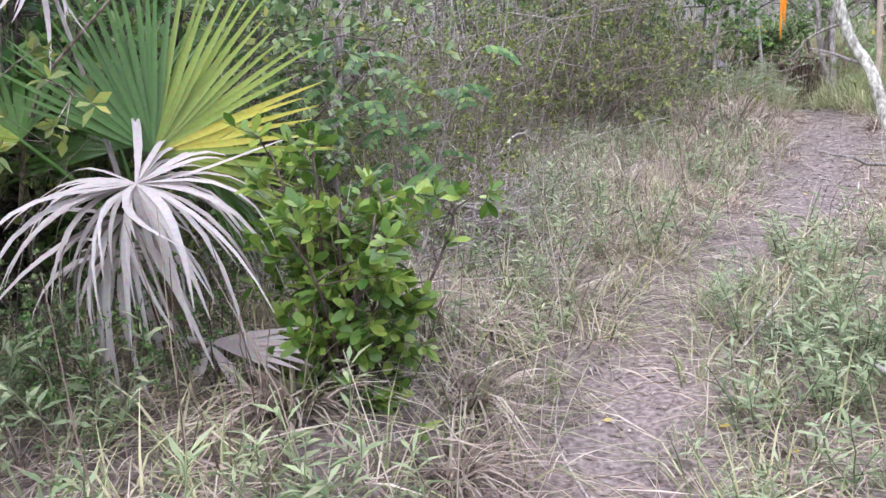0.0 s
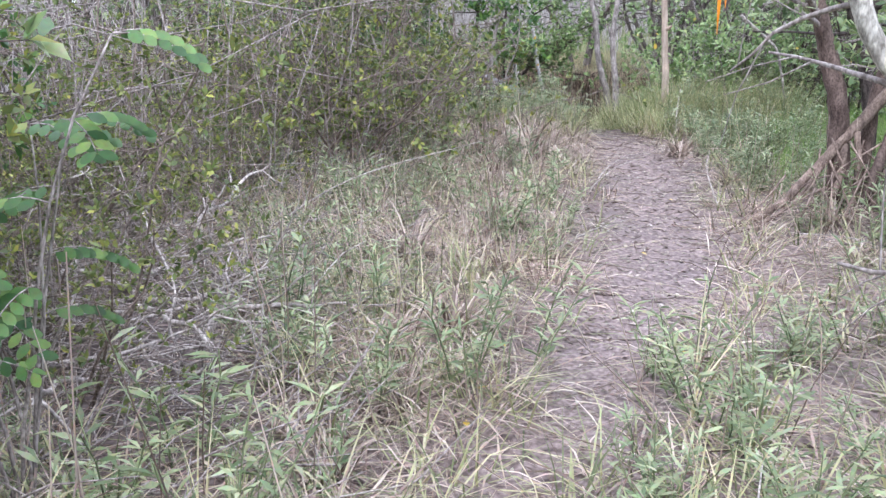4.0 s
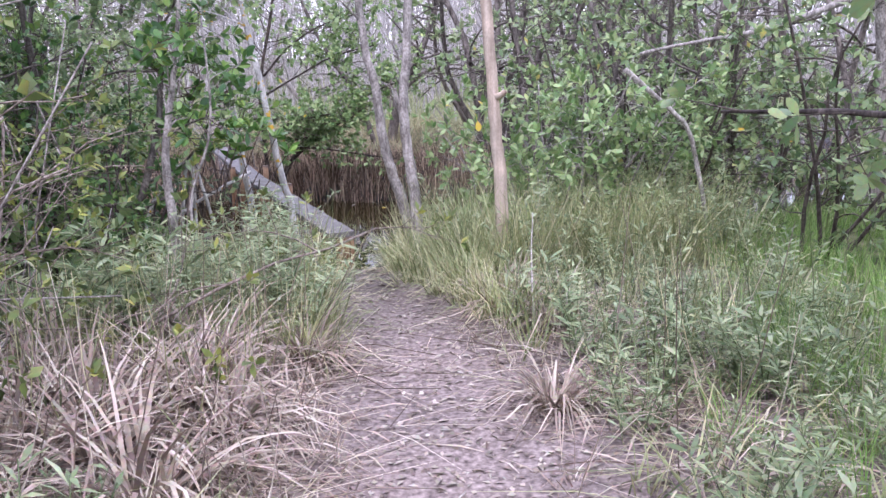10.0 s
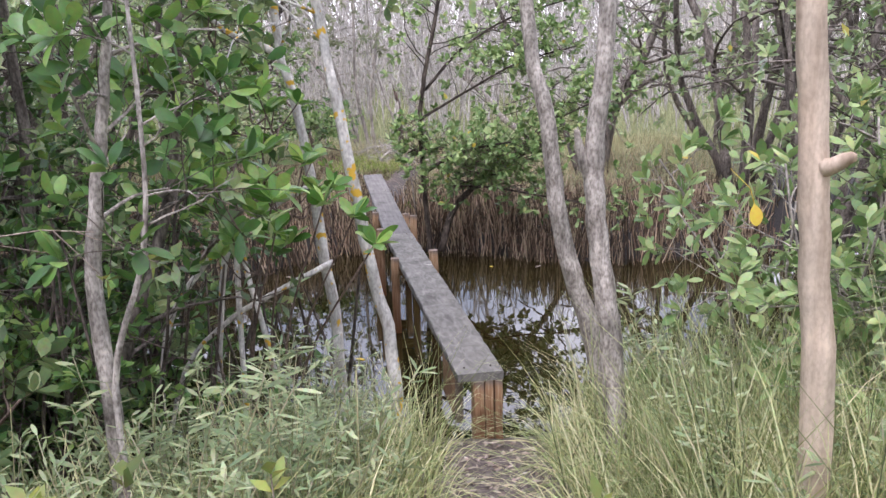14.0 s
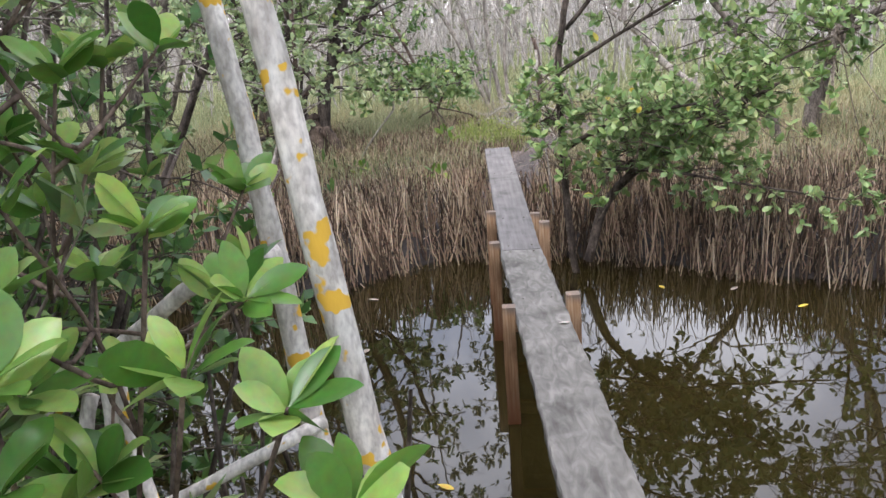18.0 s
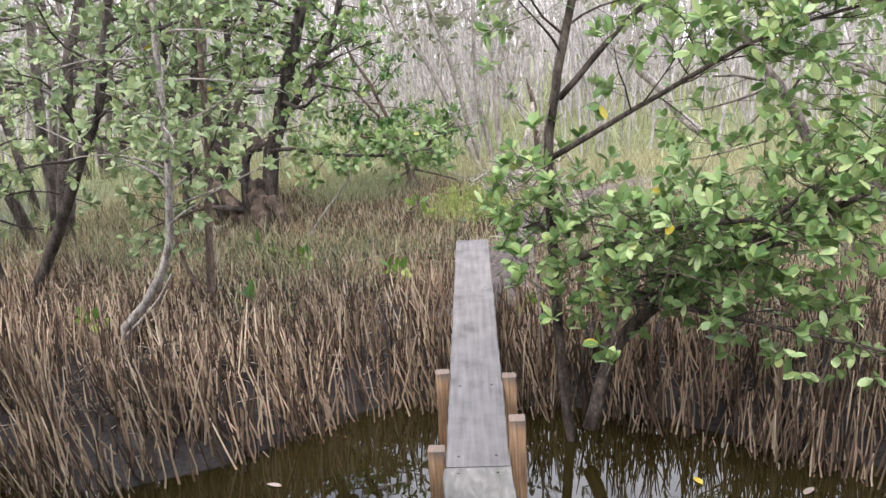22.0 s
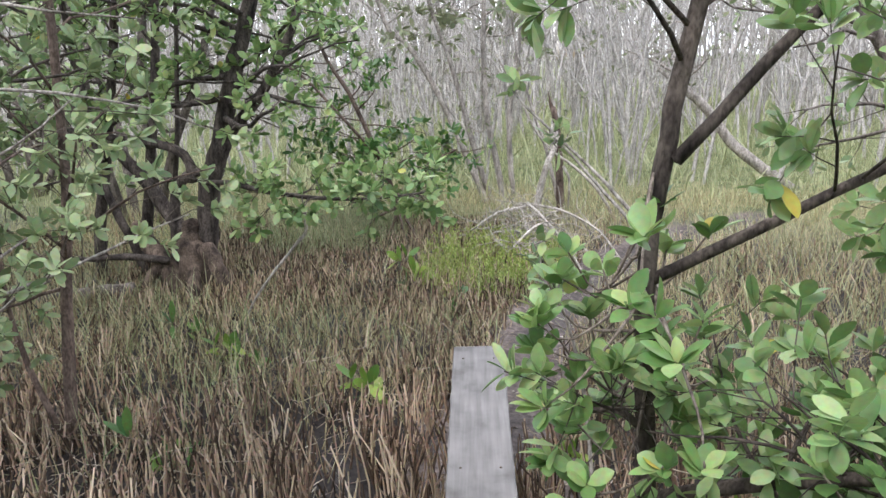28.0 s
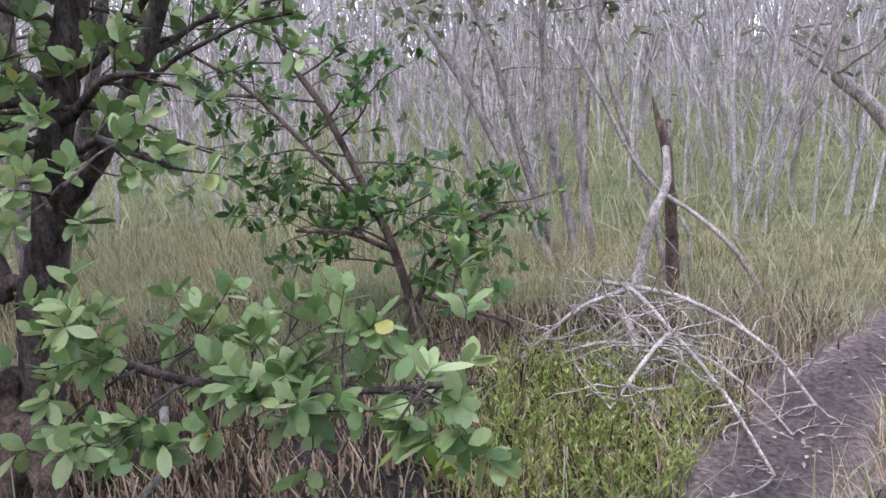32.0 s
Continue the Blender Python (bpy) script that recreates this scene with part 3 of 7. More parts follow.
def build_ground():
    gx, gy = graded(-6, 7, 0.13, 900), graded(-6, 27, 0.13, 900)
    x, y = np.meshgrid(gx, gy)
    z = land(x, y)
    g = Geo()
    nx, ny = len(gx), len(gy)
    i, j = np.meshgrid(np.arange(ny - 1), np.arange(nx - 1), indexing="ij")
    g.add(np.stack([x, y, z], -1), np.stack([i * nx + j, i * nx + j + 1, (i + 1) * nx + j + 1, (i + 1) * nx + j], -1).reshape(-1, 4))
    me = g.mesh("ground")
    a, b = near_shore(x), far_shore(x)
    mud = np.clip((y - a + 0.9) / 0.8, 0, 1) * np.clip(1 - (y - b - 4.5) / 4.0, 0.15, 1)
    mud = np.maximum(mud, 0.5 * np.clip(1.7 - path_off(x, y), 0, 1) * np.clip((y - 9.6) / 1.6, 0, 1) * (y < a))
    mud = np.where(y > 18.4, np.maximum(mud * (mud_off(x, y) > 1.6), 0.78 * np.clip(1.6 - mud_off(x, y), 0, 1)), mud)
    mud = np.maximum(mud, 0.45 * bare(x, y))
    at = me.attributes.new("mud", "FLOAT", "POINT")
    at.data.foreach_set("value", mud.ravel().astype(np.float32))
    turf = np.clip((np.maximum(np.abs(x - 0.9) - 2.6, 0) + np.maximum(-4.0 - y, 0) + np.maximum(y - b - 5, 0)) / 1.6, 0, 1) * np.where(y < a, np.clip((a - y) / 1.2, 0, 1), np.clip((y - b - 3) / 3.0, 0, 1))
    at = me.attributes.new("turf", "FLOAT", "POINT")
    at.data.foreach_set("value", (turf * (mud_off(x, y) > 1.2)).ravel().astype(np.float32))
    me.materials.append(M_SOIL)
    tagged(new("ground", me), "pinkish grey soil, leaf litter and dark bank mud", "ground", kind="structure")


def build_water():
    g = Geo()
    g.add([(-40, 10.5, WATER_Z), (40, 10.5, WATER_Z), (40, 24, WATER_Z), (-40, 24, WATER_Z)], [(0, 1, 2, 3)])
    tagged(part("water", g, M_WATER), "still olive-brown creek water with reflections of branches", "water", kind="structure")


build_ground()
build_water()


# ---- the plank bridge ----
def board(length, width, thick, rng, wave=0.002, cuts=10):
    """A sawn board along local y from 0, its top at z 0, with eased and slightly worn edges."""
    g = Geo()
    e = min(0.006, thick * 0.2, width * 0.1)
    prof = [(-width / 2, -e), (-width / 2 + e, 0), (width / 2 - e, 0), (width / 2, -e), (width / 2, -thick + e), (width / 2 - e, -thick), (-width / 2 + e, -thick), (-width / 2, -thick + e)]
    n = len(prof)
    v = []
    for k in range(cuts + 1):
        w = rng.uniform(-wave, wave, (n, 2))
        for (px, pz), (wx, wz) in zip(prof, w):
            v.append((px + wx, length * k / cuts, pz + wz))
    f = [(k * n + j, k * n + (j + 1) % n, (k + 1) * n + (j + 1) % n, (k + 1) * n + j) for k in range(cuts) for j in range(n)]
    g.add(v, f)
    g.f.append(np.array([list(range(n))]))
    g.f.append(np.array([[cuts * n + j for j in range(n)][::-1]]))
    me = g.mesh("board", False)
    bm = bmesh.new()
    bm.from_mesh(me)
    bmesh.ops.recalc_face_normals(bm, faces=bm.faces)
    bm.to_mesh(me)
    bm.free()
    return me


def laid(a, b):
    """The pose of a board that runs from a to b, its top face up."""
    a, b = Vector(a), Vector(b)
    y = (b - a).normalized()
    x = y.cross(Vector((0, 0, 1))).normalized()
    z = x.cross(y)
    m = Matrix((x, y, z)).transposed().to_4x4()
    m.translation = a
    return m


def posed(ob, m):
    """Puts a part at the world pose m."""
    ob.matrix_basis = (world_of(ob.parent) @ ob.matrix_parent_inverse).inverted() @ m if ob.parent else m
    return ob


def build_bridge():
    rng = np.random.default_rng(5)
    bridge = thing("plank_footbridge", (1.6, 14, -0.6), "narrow weathered grey plank footbridge on tan timber posts in water", "footbridge")
    near, joint, far = Vector((1.955, 12.54, -0.085)), Vector((1.158, 15.83, -0.018)), Vector((0.477, 18.95, 0.113))
    for a, b, w, mat, wear, words in ((near, joint + (near - joint).normalized() * 0.006, 0.245, M_WORNPLANK, 0.0042, "grey plank worn rough with swirling grain"), (joint, far, 0.236, M_PLANK, 0.002, "pale grey weathered plank with straight grain")):
        p = part("plank", board((b - a).length, w, 0.048, rng, wear, 60), mat, bridge, words)
        posed(p, laid(a, b))
    run = (far - near).normalized()
    across = Vector((run.y, -run.x, 0)).normalized()

    def top(y):
        return near.lerp(joint, (y - near.y) / (joint.y - near.y)) if y < joint.y else joint.lerp(far, (y - joint.y) / (far.y - joint.y))

    def post(p, height, turn, w=0.085, d=0.05):
        o = part("post", board(height + 1.15, w, d, rng, 0.002, 8), M_POST, bridge)
        m = Matrix.Translation(p + Vector((0, 0, height))) @ Matrix.Rotation(turn, 4, "Z") @ Matrix.Rotation(radians(-90), 4, "X")
        posed(o, m)

    head = math.atan2(run.y, run.x) - math.pi / 2
    for y, lift_l, lift_r in ((14.88, 0.025, 0.07), (15.96, 0.02, 0.13), (16.62, 0.03, 0.0)):
        c = top(y)
        for side, lift in ((-1, lift_l), (1, lift_r)):
            p = c + across * side * (0.118 + 0.034)
            post(Vector((p.x, p.y, c.z)), lift, head + radians(rng.uniform(-4, 4)), 0.062, 0.06)
        beam = part("crossbeam", board(0.33, 0.045, 0.09, rng, 0.001, 3), M_POST, bridge)
        posed(beam, laid(c - across * 0.18 + Vector((0, 0, -0.05)) + run * 0.06, c + across * 0.18 + Vector((0, 0, -0.05)) + run * 0.06))
    # the stub under the near end: three upright timbers and a side board
    for k, (off, w) in enumerate(((-0.012, 0.055), (0.045, 0.045), (0.093, 0.038))):
        o = part("post", board(0.62, w, 0.09, rng, 0.003, 6), M_POST, bridge)
        p = near + across * off + run * (0.035 + 0.012 * (k % 2)) + Vector((0, 0, -0.05))
        posed(o, Matrix.Translation(p) @ Matrix.Rotation(head, 4, "Z") @ Matrix.Rotation(radians(-90), 4, "X") @ Matrix.Translation((0, 0, 0.045)))
    side = part("side_board", board(0.42, 0.04, 0.30, rng, 0.002, 4), M_POST, bridge)
    posed(side, laid(near - across * 0.085 + run * 0.16 + Vector((0, 0, -0.05)), near - across * 0.085 + run * 0.58 + Vector((0, 0, -0.045))))
    for y in (12.62, 15.0, 15.78, 15.90, 16.5, 17.85, 18.8):
        for s in (-0.07, 0.07):
            c = top(y) + across * s
            g = Geo()
            tube(g, [c + Vector((0, 0, -0.004)), c + Vector((0, 0, 0.0025))], (0.005, 0.005), 8)
            part("nail", g, M_DARKTWIG, bridge)


build_bridge()


# ---- plants: wood and leaves ----
def wander(rng, start, way, length, n=5, wobble=0.12, droop=0.0):
    p, d, out = np.array(start, float), unit(way), [np.array(start, float)]
    for k in range(n):
        d = unit(d + rng.normal(size=3) * wobble + np.array([0, 0, -droop]))
        p = p + d * length / n
        out.append(p)
    return np.array(out)


def clothe(rng, line, radius, wood, twig, crown, branches=10, reach=0.7, twigs=6, twig_len=0.28, count=7, leaf=0.085, breadth=0.04,
           start=0.3, rise=0.35, droop=0.04, bias=(0, 0, 0), fine=True, spread=1.0):
    """Branches, twigs and leaves along a limb from the share start of its length."""
    line = np.asarray(line)
    for k in range(branches):
        t = start + (1 - start) * (k + rng.uniform(0, 1)) / branches
        s = t * (len(line) - 1)
        i = min(int(s), len(line) - 2)
        at = line[i] + (line[i + 1] - line[i]) * (s - i)
        az = rng.uniform(0, 2 * np.pi)
        way = np.array([np.cos(az), np.sin(az), rise + rng.uniform(-0.4, 0.5)]) + np.array(bias)
        b = wander(rng, at, way, reach * rng.uniform(0.55, 1.15) * (1.15 - 0.5 * t), 5, 0.16, droop)
        r = max(0.004, radius * (0.42 - 0.2 * t))
        if isinstance(wood, list):
            wood.append(Geo())
            tube(wood[-1], b, (r, r * 0.35), 5)
        else:
            tube(wood, b[::2] if len(b) % 2 else b, (r, r * 0.35), 4, closed=False)
        for q in range(twigs):
            u = 0.25 + 0.75 * (q + rng.uniform(0, 1)) / twigs * 0.99
            j = min(int(u * 5), 4)
            st = b[j] + (b[j + 1] - b[j]) * (u * 5 - j)
            way2 = unit(b[j + 1] - b[j]) + 0.9 * rng.normal(size=3) + np.array([0, 0, 0.2])
            w = wander(rng, st, way2, twig_len * rng.uniform(0.5, 1.1), 2 if fine else 1, 0.15, droop)
            tube(twig, w, (max(0.0022, r * 0.3), 0.0014), 3, closed=False)
            if count:
                spray(crown, w[-1], w[-1] - w[-2], rng, int(count * rng.uniform(0.7, 1.3)), leaf, breadth, fine, spread)


def tree(name, label, category, trunks, bark, seed, group="", leaf_mat=None, twig_mat=None, base=None, sides=9, crown_name="crown", **kw):
    """A tree or sapling: each trunk a line of points with its radii, clothed with branches and leaves."""
    rng = np.random.default_rng(seed)
    root = thing(name, base or tuple(trunks[0][0][0]), label, category, group)
    wood, twig, crown = [], Geo(), Geo()
    for pts, r0, r1, dress in trunks:
        line = smooth_line(pts, 4)
        line = line + rng.normal(size=line.shape) * r0 * 0.06
        g = Geo()
        tube(g, line, (r0 * 1.18, r0, (r0 + r1) / 2, r1), sides, rng, 0.07)
        part("trunk", g, bark, root)
        if dress:
            clothe(rng, line, r0, wood, twig, crown, **{**kw, **dress})
    for g in wood:
        part("limb", g, twig_mat or bark, root)
    if twig.n:
        tagged(part("brushwood", twig, twig_mat or M_DARKTWIG, root), kind="stuff")
    if crown.n:
        tagged(part(crown_name, crown, leaf_mat or M_MANGROVE, root), kind="stuff")
    return root


# -- the two lichen-spotted trunks and their neighbours by the near bank
tree("lichen_spotted_mangrove", "pale mangrove with orange lichen and prop roots beside the plank", "tree", [
    ([(1.20, 12.75, -0.75), (1.18, 12.75, 0.1), (1.14, 12.75, 0.46), (1.10, 12.75, 0.82), (1.07, 12.76, 1.05), (1.01, 12.78, 1.38), (0.96, 12.8, 1.55), (0.90, 12.9, 2.2), (0.82, 13.0, 3.4)], 0.028, 0.018, dict(branches=18, start=0.75, reach=1.1)),
    ([(0.97, 12.79, 1.52), (0.85, 12.88, 1.58), (0.66, 12.92, 1.66), (0.3, 13.0, 1.95)], 0.018, 0.01, dict(branches=5, start=0.5)),
    ([(1.13, 12.7, 0.86), (1.03, 12.6, 0.85), (0.86, 12.6, 0.74), (0.55, 12.62, 0.5), (0.3, 12.6, 0.1), (0.2, 12.6, -0.7)], 0.019, 0.014, None),
    ([(1.19, 12.7, 0.47), (0.95, 12.6, 0.36), (0.65, 12.6, 0.19), (0.38, 12.6, -0.1), (0.2, 12.58, -0.75)], 0.014, 0.012, None),
    ([(0.66, 12.62, 0.55), (0.63, 12.6, 0.4), (0.57, 12.6, -0.12), (0.55, 12.6, -0.75)], 0.016, 0.016, None),
    ([(0.71, 12.62, 0.58), (0.71, 12.6, 0.4), (0.70, 12.6, -0.12), (0.69, 12.62, -0.75)], 0.015, 0.015, None),
    ([(0.74, 12.62, 0.6), (0.76, 12.6, 0.45), (0.86, 12.58, 0.0), (0.95, 12.55, -0.7)], 0.015, 0.014, None),
], M_LICHENBARK, 11, fine=2, leaf=0.09, breadth=0.042, reach=0.7, twigs=5, count=7)
tree("lichen_spotted_mangrove", "leaning pale trunk dotted with orange lichen beside the plank", "tree", [
    ([(1.58, 12.28, -0.75), (1.53, 12.33, 0.12), (1.47, 12.35, 0.4), (1.41, 12.35, 0.74), (1.36, 12.36, 1.06), (1.31, 12.37, 1.36), (1.27, 12.4, 1.58), (1.12, 12.5, 2.5), (1.0, 12.6, 3.6)], 0.029, 0.02, dict(branches=18, start=0.74, reach=1.1)),
    ([(1.57, 12.3, -0.1), (1.42, 12.25, -0.22), (1.2, 12.2, -0.45)], 0.014, 0.01, None),
], M_LICHENBARK, 12, fine=2, leaf=0.09, breadth=0.042, reach=0.7, twigs=5, count=7)
tree("mangrove_tree", "leaning mangrove trunk with flaking pale bark at the water", "tree", [
    ([(2.60, 12.3, -0.6), (2.52, 12.38, 0.07), (2.42, 12.4, 0.4), (2.35, 12.4, 0.68), (2.31, 12.4, 0.98), (2.27, 12.4, 1.28), (2.21, 12.45, 1.55), (2.12, 12.6, 2.6), (2.0, 12.7, 3.9)], 0.045, 0.028, dict(branches=14, start=0.78, rise=0.7)),
], M_GREYBARK, 13, leaf=0.09, breadth=0.045, reach=0.9, twigs=6)
tree("mangrove_tree", "straight grey-brown mangrove trunk with a broken stub", "tree", [
    ([(2.55, 11.8, -0.4), (2.51, 11.8, 0.31), (2.47, 11.8, 0.61), (2.44, 11.8, 0.85), (2.43, 11.8, 1.07), (2.45, 11.8, 1.29), (2.47, 11.8, 1.52), (2.52, 11.85, 2.6), (2.5, 11.9, 4.1)], 0.042, 0.03, dict(branches=12, start=0.8, rise=0.7)),
    ([(2.42, 11.8, 1.0), (2.38, 11.78, 1.1), (2.36, 11.76, 1.2)], 0.022, 0.012, None),
], M_GREYBARK, 14, leaf=0.09, breadth=0.045, reach=0.9, twigs=6)
tree("dead_tree", "pale tan dead tree stripped of bark standing in grass", "tree", [
    ([(2.98, 10.86, -0.3), (2.97, 10.85, 0.5), (2.93, 10.85, 0.95), (2.90, 10.85, 1.35), (2.86, 10.85, 1.8), (2.78, 10.85, 2.5), (2.72, 10.86, 3.4)], 0.042, 0.032, None),
    ([(2.93, 10.82, 1.16), (2.96, 10.78, 1.18), (2.98, 10.76, 1.20)], 0.022, 0.014, None),
], M_STRIPPED, 15)
tree("mangrove_sapling", "slim grey sapling with glossy dark green leaves", "sapling", [
    ([(0.68, 11.2, -0.7), (0.68, 11.2, 0.3), (0.67, 11.2, 0.6), (0.67, 11.2, 0.8), (0.70, 11.2, 0.98), (0.74, 11.2, 1.2), (0.78, 11.2, 1.4), (0.83, 11.2, 1.7), (0.9, 11.2, 2.4)], 0.03, 0.012, dict(branches=9, start=0.45)),
    ([(0.86, 10.95, -0.3), (0.84, 10.92, 0.48), (0.98, 10.9, 0.9), (1.02, 10.9, 1.2), (1.0, 10.95, 1.7)], 0.010, 0.006, dict(branches=7, start=0.5, reach=0.4)),
], M_GREYBARK, 16, fine=2, leaf_mat=M_MANGROVE_DARK, leaf=0.095, breadth=0.044, reach=0.5, twigs=4, count=6)

def spoon_sapling():
    """A sapling with whorls of broad spoon-shaped leaves at the twig ends."""
    rng = np.random.default_rng(161)
    root = thing("spoon_leaf_sapling", (0.95, 12.35, -0.5), "mangrove sapling with whorls of glossy spoon-shaped leaves", "sapling")
    tips = ((1.31, 12.02, 0.90), (1.43, 12.06, 0.83), (1.52, 12.03, 0.71), (1.12, 11.89, 0.93), (1.13, 11.86, 0.80), (1.20, 12.15, 1.06), (1.04, 12.05, 1.13), (1.03, 12.01, 1.0), (1.05, 12.25, 1.14),
            (1.02, 12.25, 1.28), (1.15, 12.34, 1.31), (1.14, 12.02, 0.74), (1.32, 12.19, 0.94), (1.04, 12.07, 1.36), (0.85, 12.2, 1.2), (0.8, 12.3, 1.45), (0.9, 12.0, 0.75), (0.75, 12.1, 1.0))
    more = []
    for k in range(46):
        y = rng.uniform(11.95, 12.6)
        z = rng.uniform(0.62, 1.75)
        x = rng.uniform(0.45, np.interp(z, (0.3, 0.9, 1.2, 1.8), (1.3, 1.3, 1.06, 0.98)) + 0.1 * (y - 12.2))
        more.append((x, y, z))
    crown, hubs = Geo(), []
    for k, tip in enumerate((*tips, *more)):
        tip = np.array(tip)
        if k < 6:
            foot = np.array([0.92 + 0.05 * np.cos(k), 12.38 + 0.05 * np.sin(k), -0.75])
            bend = foot * 0.45 + tip * 0.55 + np.array([-0.12, 0.06, 0.02])
        else:
            foot = min(hubs, key=lambda h: np.sum((h - tip) ** 2) + 0.6 * max(0, h[2] - tip[2] + 0.1))
            bend = (foot + tip) / 2 + np.array([0, 0, -0.06]) + 0.03 * rng.normal(size=3)
        g = Geo()
        line = smooth_line([foot, bend, tip], 4)
        tube(g, line, (0.009, 0.006, 0.004) if k < 6 else (0.005, 0.003), 5)
        part("stem", g, M_BROWNBARK, root)
        hubs += [line[len(line) // 2], line[3 * len(line) // 4]]
        way = unit(tip - bend) * 0.7 + np.array([0.1, -0.3, 0.45])
        near = 1.25 if tip[1] < 12.1 else 1.0
        spray(crown, tip, way, rng, 10, 0.092 * near, 0.046 * near, 2, 1.1, 0.25)
    tagged(part("foliage", crown, M_SPOON, root), kind="stuff")


spoon_sapling()

# an added tree: its crown, mostly out of view, shades the left bank and creek
tree("shading_mangrove", "added tall mangrove whose mostly unseen crown shades the creek bank", "tree", [
    ([(-0.75, 12.2, -0.4), (-0.72, 12.2, 0.8), (-0.6, 12.25, 2.0), (-0.3, 12.4, 3.2), (0.0, 12.5, 4.4)], 0.05, 0.025, dict(branches=44, start=0.5, reach=1.5)),
    ([(-0.8, 12.25, 0.6), (-1.05, 12.3, 1.6), (-1.3, 12.4, 2.8), (-1.5, 12.5, 4.2)], 0.035, 0.018, dict(branches=36, start=0.45, reach=1.4)),
    ([(-0.6, 12.25, 2.0), (-0.3, 12.8, 2.9), (0.0, 13.6, 3.4), (0.3, 14.4, 3.7)], 0.03, 0.012, dict(branches=40, start=0.35, reach=1.1)),
    ([(-1.1, 12.3, 1.7), (-1.5, 13.0, 2.5), (-1.9, 14.0, 3.0), (-2.2, 15.0, 3.3)], 0.03, 0.012, dict(branches=44, start=0.25, reach=1.2)),
    ([(-0.7, 12.2, 1.2), (-0.5, 11.8, 2.2), (0.0, 11.4, 2.9), (0.5, 11.2, 3.3)], 0.025, 0.012, dict(branches=34, start=0.4, reach=1.0)),
], M_DARKBARK, 162, leaf_mat=M_MANGROVE_DARK, leaf=0.12, breadth=0.055, twigs=7, count=9, fine=False)

# -- the clump of dark trunks beside the path
tree("multi_trunk_tree", "clump of dark brown trunks with bare stems beside the path", "tree", [
    ([(3.02, 5.8, -0.15), (2.97, 5.8, 0.5), (2.91, 5.8, 0.82), (2.82, 5.8, 1.12), (2.72, 5.8, 1.4), (2.64, 5.8, 1.64), (2.5, 5.82, 2.3), (2.35, 5.9, 3.6)], 0.07, 0.04, dict(branches=12, start=0.5)),
    ([(3.2, 5.85, -0.15), (3.2, 5.85, 0.21), (3.2, 5.85, 0.64), (3.24, 5.85, 0.95), (3.3, 5.85, 1.33), (3.34, 5.86, 1.7), (3.4, 5.9, 3.2)], 0.05, 0.03, dict(branches=12, start=0.5)),
    ([(3.08, 5.55, -0.15), (3.13, 5.55, 0.30), (3.22, 5.55, 0.62), (3.30, 5.55, 0.88), (3.37, 5.55, 1.01), (3.53, 5.55, 1.33), (3.8, 5.6, 2.0)], 0.035, 0.022, dict(branches=8, start=0.55)),
    ([(3.30, 5.9, -0.15), (3.33, 5.9, 0.17), (3.44, 5.9, 0.65), (3.52, 5.9, 1.09), (3.55, 5.9, 1.45), (3.6, 5.95, 2.4)], 0.055, 0.035, dict(branches=8, start=0.55)),
    ([(3.35, 5.5, -0.1), (3.38, 5.5, 0.5), (3.42, 5.5, 1.1), (3.5, 5.55, 2.0)], 0.018, 0.012, dict(branches=5, start=0.6)),
], M_BROWNBARK, 17, leaf=0.095, breadth=0.032, reach=0.8, twigs=5, count=6, leaf_mat=M_MANGROVE, twig_mat=M_TWIG)
tree("aerial_root", "pale brown gnarled root leaning down from the trunks to the litter", "root", [
    ([(3.62, 5.78, 1.67), (3.52, 5.76, 1.44), (3.40, 5.75, 1.22), (3.33, 5.75, 1.01), (3.20, 5.75, 0.81), (3.0, 5.75, 0.57), (2.88, 5.75, 0.42), (2.72, 5.74, 0.23), (2.5, 5.68, 0.04), (2.2, 5.55, -0.07)], 0.046, 0.03, None),
    ([(2.98, 5.74, 0.5), (2.95, 5.68, 0.25), (2.84, 5.6, 0.05), (2.7, 5.5, -0.08)], 0.022, 0.014, None),
    ([(3.05, 5.72, 0.6), (3.08, 5.66, 0.3), (3.0, 5.55, 0.05), (2.95, 5.4, -0.1)], 0.02, 0.012, None),
    ([(2.85, 5.74, 0.36), (2.62, 5.6, 0.12), (2.35, 5.45, 0.0), (2.05, 5.3, -0.07)], 0.016, 0.008, None),
], M_BROWNROOT, 18, base=(2.5, 5.6, 0))


def hanging_roots():
    """Thin roots and vines that hang and curl about the foot of the trunks."""
    rng = np.random.default_rng(181)
    for k in range(26):
        x, y, z = 2.95 + 0.28 * rng.normal(), 5.6 + 0.12 * rng.normal(), rng.uniform(0.15, 0.6)
        a = rng.uniform(2.6, 5.6)
        foot = np.array([x + 0.45 * np.cos(a), y + 0.3 * np.sin(a), -0.07])
        mid = (np.array([x, y, z]) + foot) / 2 + np.array([0.08 * rng.normal(), -0.06, rng.uniform(-0.05, 0.12)])
        g = Geo()
        tube(g, smooth_line([(x, y, z), mid, foot], 5), (0.008, 0.004), 5, rng, 0.1)
        tagged(part("hanging_root", g, M_BROWNROOT), "thin curled root hanging at the foot of the trunks", "root", "hanging roots")


